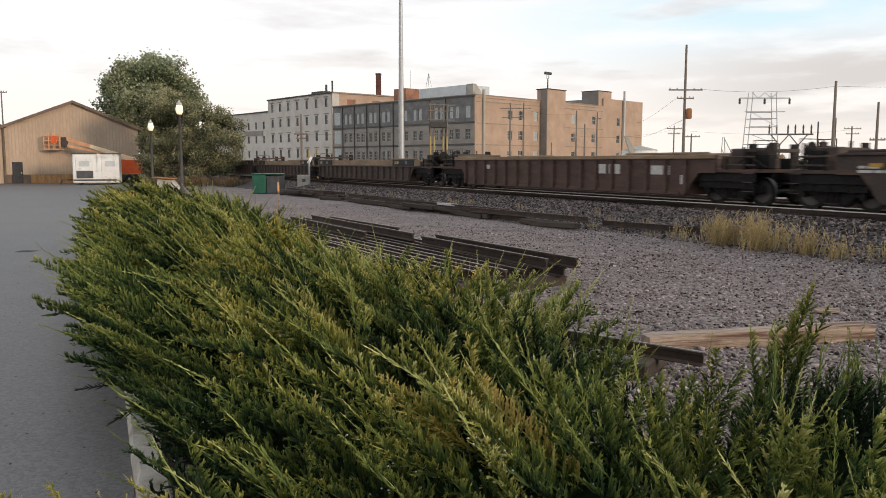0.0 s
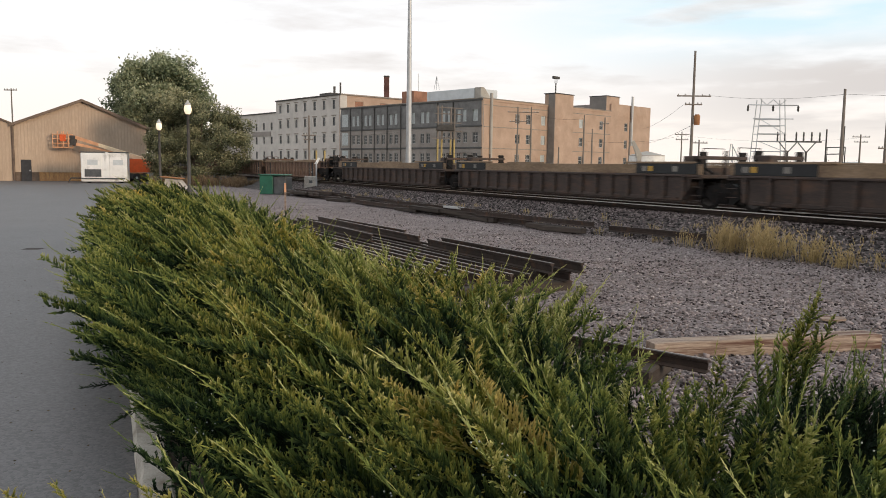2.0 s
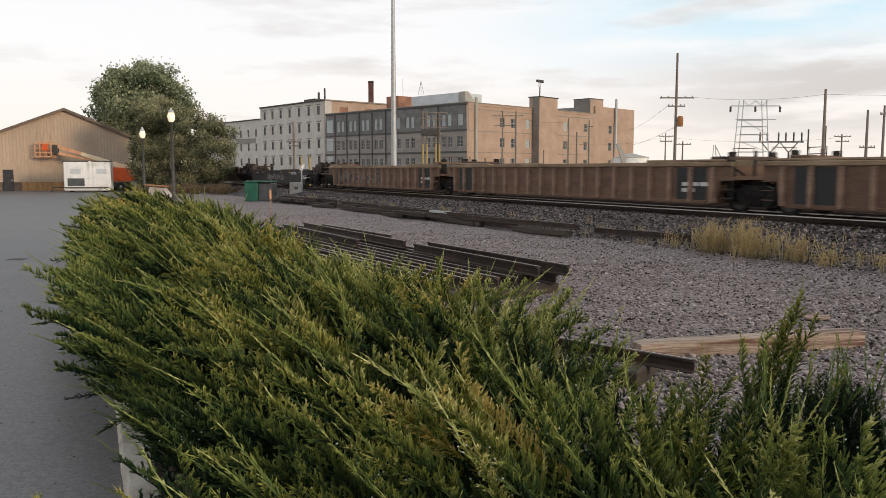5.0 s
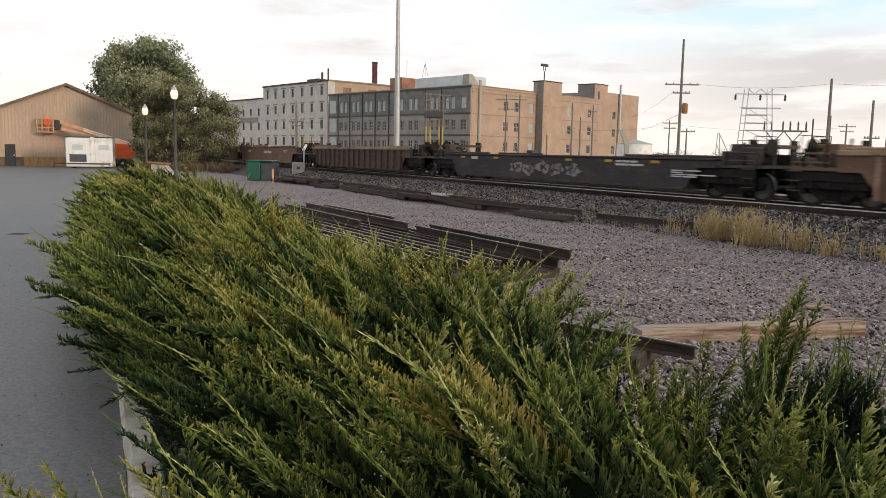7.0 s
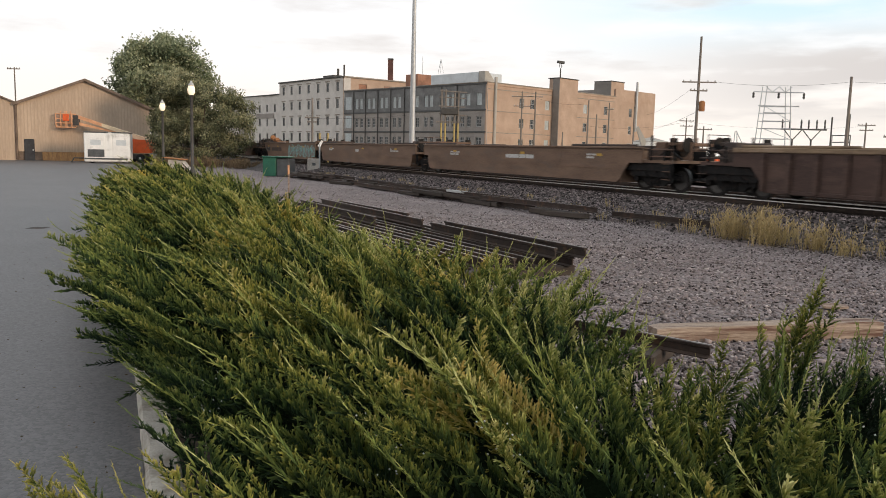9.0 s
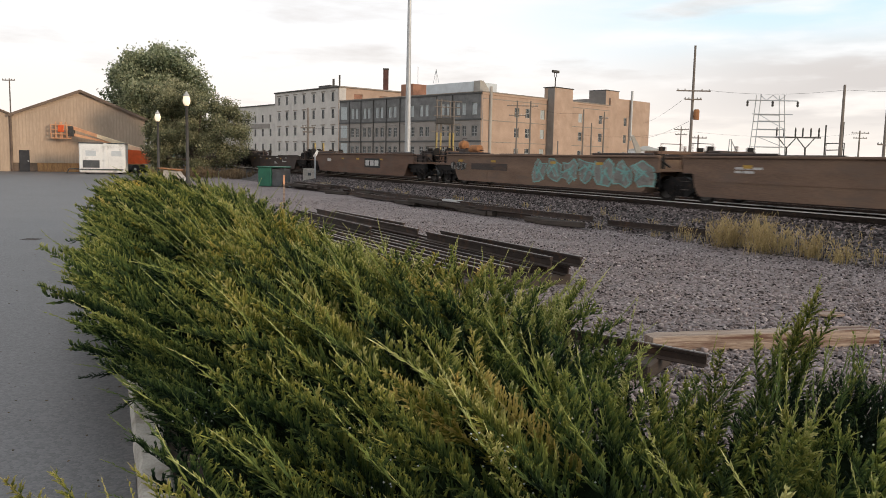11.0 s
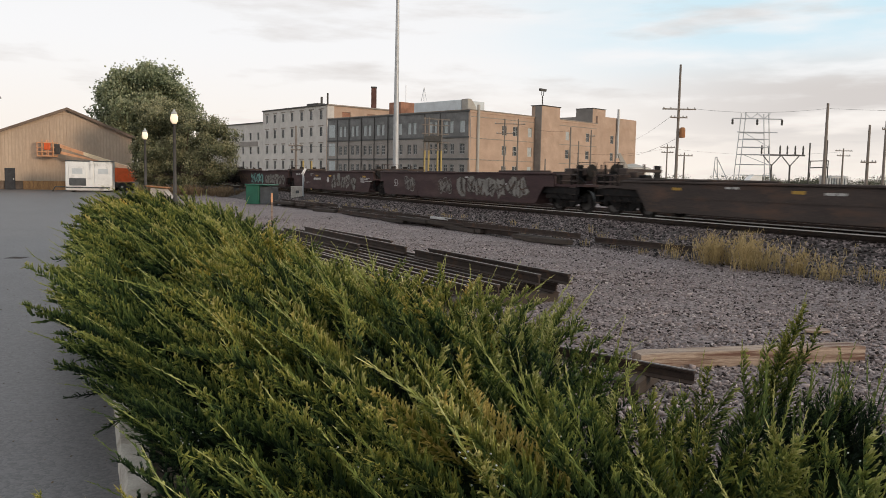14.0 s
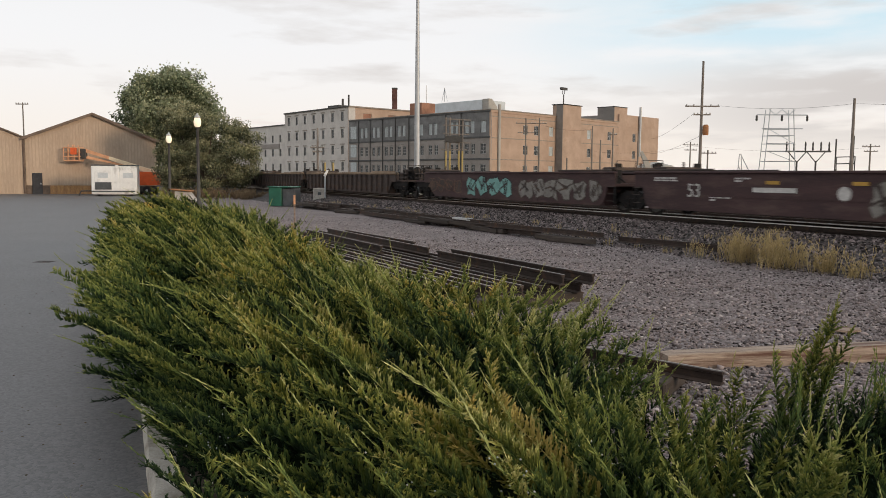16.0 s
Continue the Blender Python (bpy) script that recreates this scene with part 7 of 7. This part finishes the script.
# ---------------------------------------------------------------- weeds, scrub and stones
def blades(spots, rng, h, w):
    """Tufts of upright stalks with seed heads at (x, y, z, scale)."""
    A, B, Wd, T0, T1 = [], [], [], [], []
    for x, y, z, sc in spots:
        for _ in range(rng.integers(9, 16)):
            l = h * sc * rng.uniform(0.45, 1.1)
            d = np.array([0.22 * rng.normal(), 0.22 * rng.normal(), 1.0])
            p = np.array([x + 0.09 * rng.normal(), y + 0.09 * rng.normal(), z])
            q = p + d * l
            t = rng.uniform(0.2, 0.6)
            A.append(p), B.append(q), Wd.append(w), T0.append(t), T1.append(t + 0.3)
            for _ in range(5):
                u = rng.uniform(0.45, 1.0)
                g = p + d * l * u
                e = np.array([0.5 * rng.normal(), 0.5 * rng.normal(), 1.0]) * l * 0.14
                A.append(g), B.append(g + e), Wd.append(w * 1.3), T0.append(t + 0.2), T1.append(t + 0.4)
    return diamonds(np.array(A), np.array(B), np.array(Wd), np.array(T0), np.array(T1), rng)


def stuff(name, arr, mt, label, category):
    v, t, c = arr
    return tagged(part(name, raw_mesh(name, v, t, mt, np.clip(c, 0, 1)), None), label, category, kind="stuff")


def weeds():
    rng = np.random.default_rng(21)
    sp = []
    for s, h, k in ((-0.02, 0.7, 5), (0.10, 0.9, 9), (0.19, 1.05, 13), (0.27, 0.95, 13), (0.36, 1.05, 15), (0.44, 0.9, 13), (0.52, 1.0, 12), (0.60, 0.8, 11), (0.69, 0.7, 8), (0.80, 0.75, 8), (0.95, 0.6, 6), (1.08, 0.65, 6), (1.25, 0.55, 5), (1.42, 0.6, 5)):
        x0, y0 = 6.5 + 2.7 * s + 0.12 * rng.normal(), 20.6 - 4.6 * s + 0.25 * rng.normal()
        for _ in range(max(3, k * 5 // 9)):
            sp.append((x0 + 0.14 * rng.normal(), y0 + 0.16 * rng.normal(), 0.0, h * rng.uniform(0.55, 1.05)))
    stuff("weeds", blades(sp, rng, 0.88, 0.008), M_GRASS, "tall dry straw-coloured weeds at the ballast's foot", "weeds")
    sp = []
    for _ in range(70):
        s, w = rng.uniform(-62, -14), rng.uniform(-4.2, -2.2)
        p = on_track(s, w, 0)
        sp.append((p.x, p.y, max(0.0, 0.56 + (w + 1.3) * 0.23), rng.uniform(0.2, 0.5)))
    stuff("weeds", blades(sp, rng, 0.6, 0.008), M_GRASS, "thin grey-green weeds on the ballast shoulder", "weeds")
    # brush under the trees and along the far fence line
    sp = [(rng.uniform(-26, -17.5), rng.uniform(67, 74), 0, rng.uniform(0.7, 1.6)) for _ in range(120)]
    stuff("dry_brush", blades(sp, rng, 0.6, 0.03), M_BRUSH, "dry brown brush under the trees", "brush")
    v, t, c = leaf_cloud([((rng.uniform(70, 160), rng.uniform(230, 260), rng.uniform(0.3, 1.6)), (rng.uniform(3, 8), 3, rng.uniform(1.5, 3.5)), 1.0) for _ in range(36)], 9000, 0.42, rng)
    stuff("far_trees", (v, t, c), M_FARLEAF, "distant low treeline on the horizon", "trees")
    v, t, c = leaf_cloud([((rng.uniform(-130, -30) * 1.0, rng.uniform(290, 330), rng.uniform(1, 4)), (rng.uniform(5, 9), 3, rng.uniform(2, 5)), 1.0) for _ in range(40)], 3000, 0.7, rng)
    stuff("far_trees", (v, t, c), M_FARLEAF, "distant trees behind the buildings", "trees")


def stones(pts, size, rng):
    """Sharp crushed stones: six-cornered, squashed and turned at will."""
    n = len(pts)
    octa = np.array([(1, 0, 0), (-1, 0, 0), (0, 1, 0), (0, -1, 0), (0, 0, 1), (0, 0, -1)], float)
    tri = np.array([(0, 2, 4), (2, 1, 4), (1, 3, 4), (3, 0, 4), (2, 0, 5), (1, 2, 5), (3, 1, 5), (0, 3, 5)])
    v = octa[None] * rng.uniform(0.55, 1.25, (n, 6, 1)) + 0.22 * rng.normal(size=(n, 6, 3))
    q = rng.normal(size=(n, 3, 3))
    q, _ = np.linalg.qr(q)
    v = np.einsum("nij,nkj->nki", q, v) * (size[:, None, None] * np.array([1, 1, 0.75]))
    v = (v + pts[:, None, :]).reshape(-1, 3)
    t = (tri[None] + (np.arange(n) * 6)[:, None, None]).reshape(-1, 3)
    return v, t, np.repeat(np.clip(rng.normal(0.5, 0.32, n), 0, 1), 6)


def gravel():
    rng = np.random.default_rng(33)
    P = []
    for y0, y1, dens in ((5.5, 9, 420), (9, 13, 290), (13, 18, 170), (18, 26, 80), (26, 40, 26)):
        xa, xb = kerb_x(y0) + 2.4, TRACK_X + TRACK_S * y0 - 3.0
        n = int((xb - xa) * (y1 - y0) * dens)
        x, y = rng.uniform(xa, xb, n), rng.uniform(y0, y1, n)
        w = (x - TRACK_X - TRACK_S * y) * 0.8882
        ok = (x > KX + KS * (y - KY) + 2.7) & (w < -3.0) & (np.abs(x) / y < 0.68)
        P.append(np.stack([x[ok], y[ok], np.zeros(ok.sum())], 1))
    p = np.concatenate(P)
    z = np.array([lumps(a, b, 0.035, 0.35) + lumps(a, b, 0.015, 1.3) for a, b, _ in p])
    p[:, 2] = z + 0.006
    sz = rng.uniform(0.013, 0.034, len(p)) * (1 + 0.6 * (rng.random(len(p)) < 0.06))
    stuff("loose_gravel", stones(p, sz, rng), M_STONE, "loose pale crushed stones over the yard", "gravel")
    n = 34000
    s, w = rng.uniform(-75, -12, n), rng.uniform(-4.3, -0.35, n)
    keep = rng.random(n) < np.clip((s + 80) / 45, 0.15, 1)
    s, w = s[keep], w[keep]
    z = np.interp(w, [-4.4, -3.3, -1.3, -0.9, 0], [-0.05, 0.10, 0.56, 0.60, 0.60])
    x = TRACK_X + U.x * s + W.x * w
    y = U.y * s + W.y * w
    v, t, c = stones(np.stack([x, y, z + 0.01], 1), rng.uniform(0.028, 0.06, len(s)), rng)
    stuff("loose_ballast", (v, t, np.clip(c * 1.1 - 0.22, 0, 0.8)), M_STONE, "dark crushed ballast stones on the shoulder", "gravel")


def lot_litter():
    rng = np.random.default_rng(61)
    n = 260
    y = rng.uniform(3.2, 16, n)
    x = np.array([kerb_x(v) for v in y]) - rng.random(n) ** 1.6 * 3.2 - 0.05
    p = np.stack([x, y, np.full(n, 0.042)], 1)
    v, t, c = stones(p, rng.uniform(0.006, 0.018, n), rng)
    stuff("leaf_litter", (v, t, c * 0.35), M_BRUSH, "small dark crumbs and dead leaves on the asphalt", "litter")
    d = thing("drain_cover", pose(-9.7, 18.3, 0.03), "small dark iron drain cover in the asphalt", "drain cover", kind="structure")
    part("plate", MB().box(-0.24, 0.24, -0.22, 0.22, 0.0, 0.012, 0.004), M_UNDER, d)
    for k in range(4):
        part("slot_bar", MB().box(-0.2, 0.2, -0.17 + k * 0.1, -0.13 + k * 0.1, 0.0125, 0.018), M_RAIL, d)


def ties():
    e = thing("track_ties", pose(0, 0, 0), "row of creosoted wooden ties under the rails", "railway ties", kind="structure")
    me = MB().box(-1.3, 1.3, -0.11, 0.11, -0.1, 0.03, 0.012).mesh("tie", M_TIE)
    for i in range(150):
        p = on_track(-88 + i * 0.52, 0.7535, 0.60)
        part("tie", me, None, e, m=Matrix.Translation(p) @ pose(0, 0, 0, 0, 0, YAW + 90))


weeds()
gravel()
lot_litter()
ties()

motions()
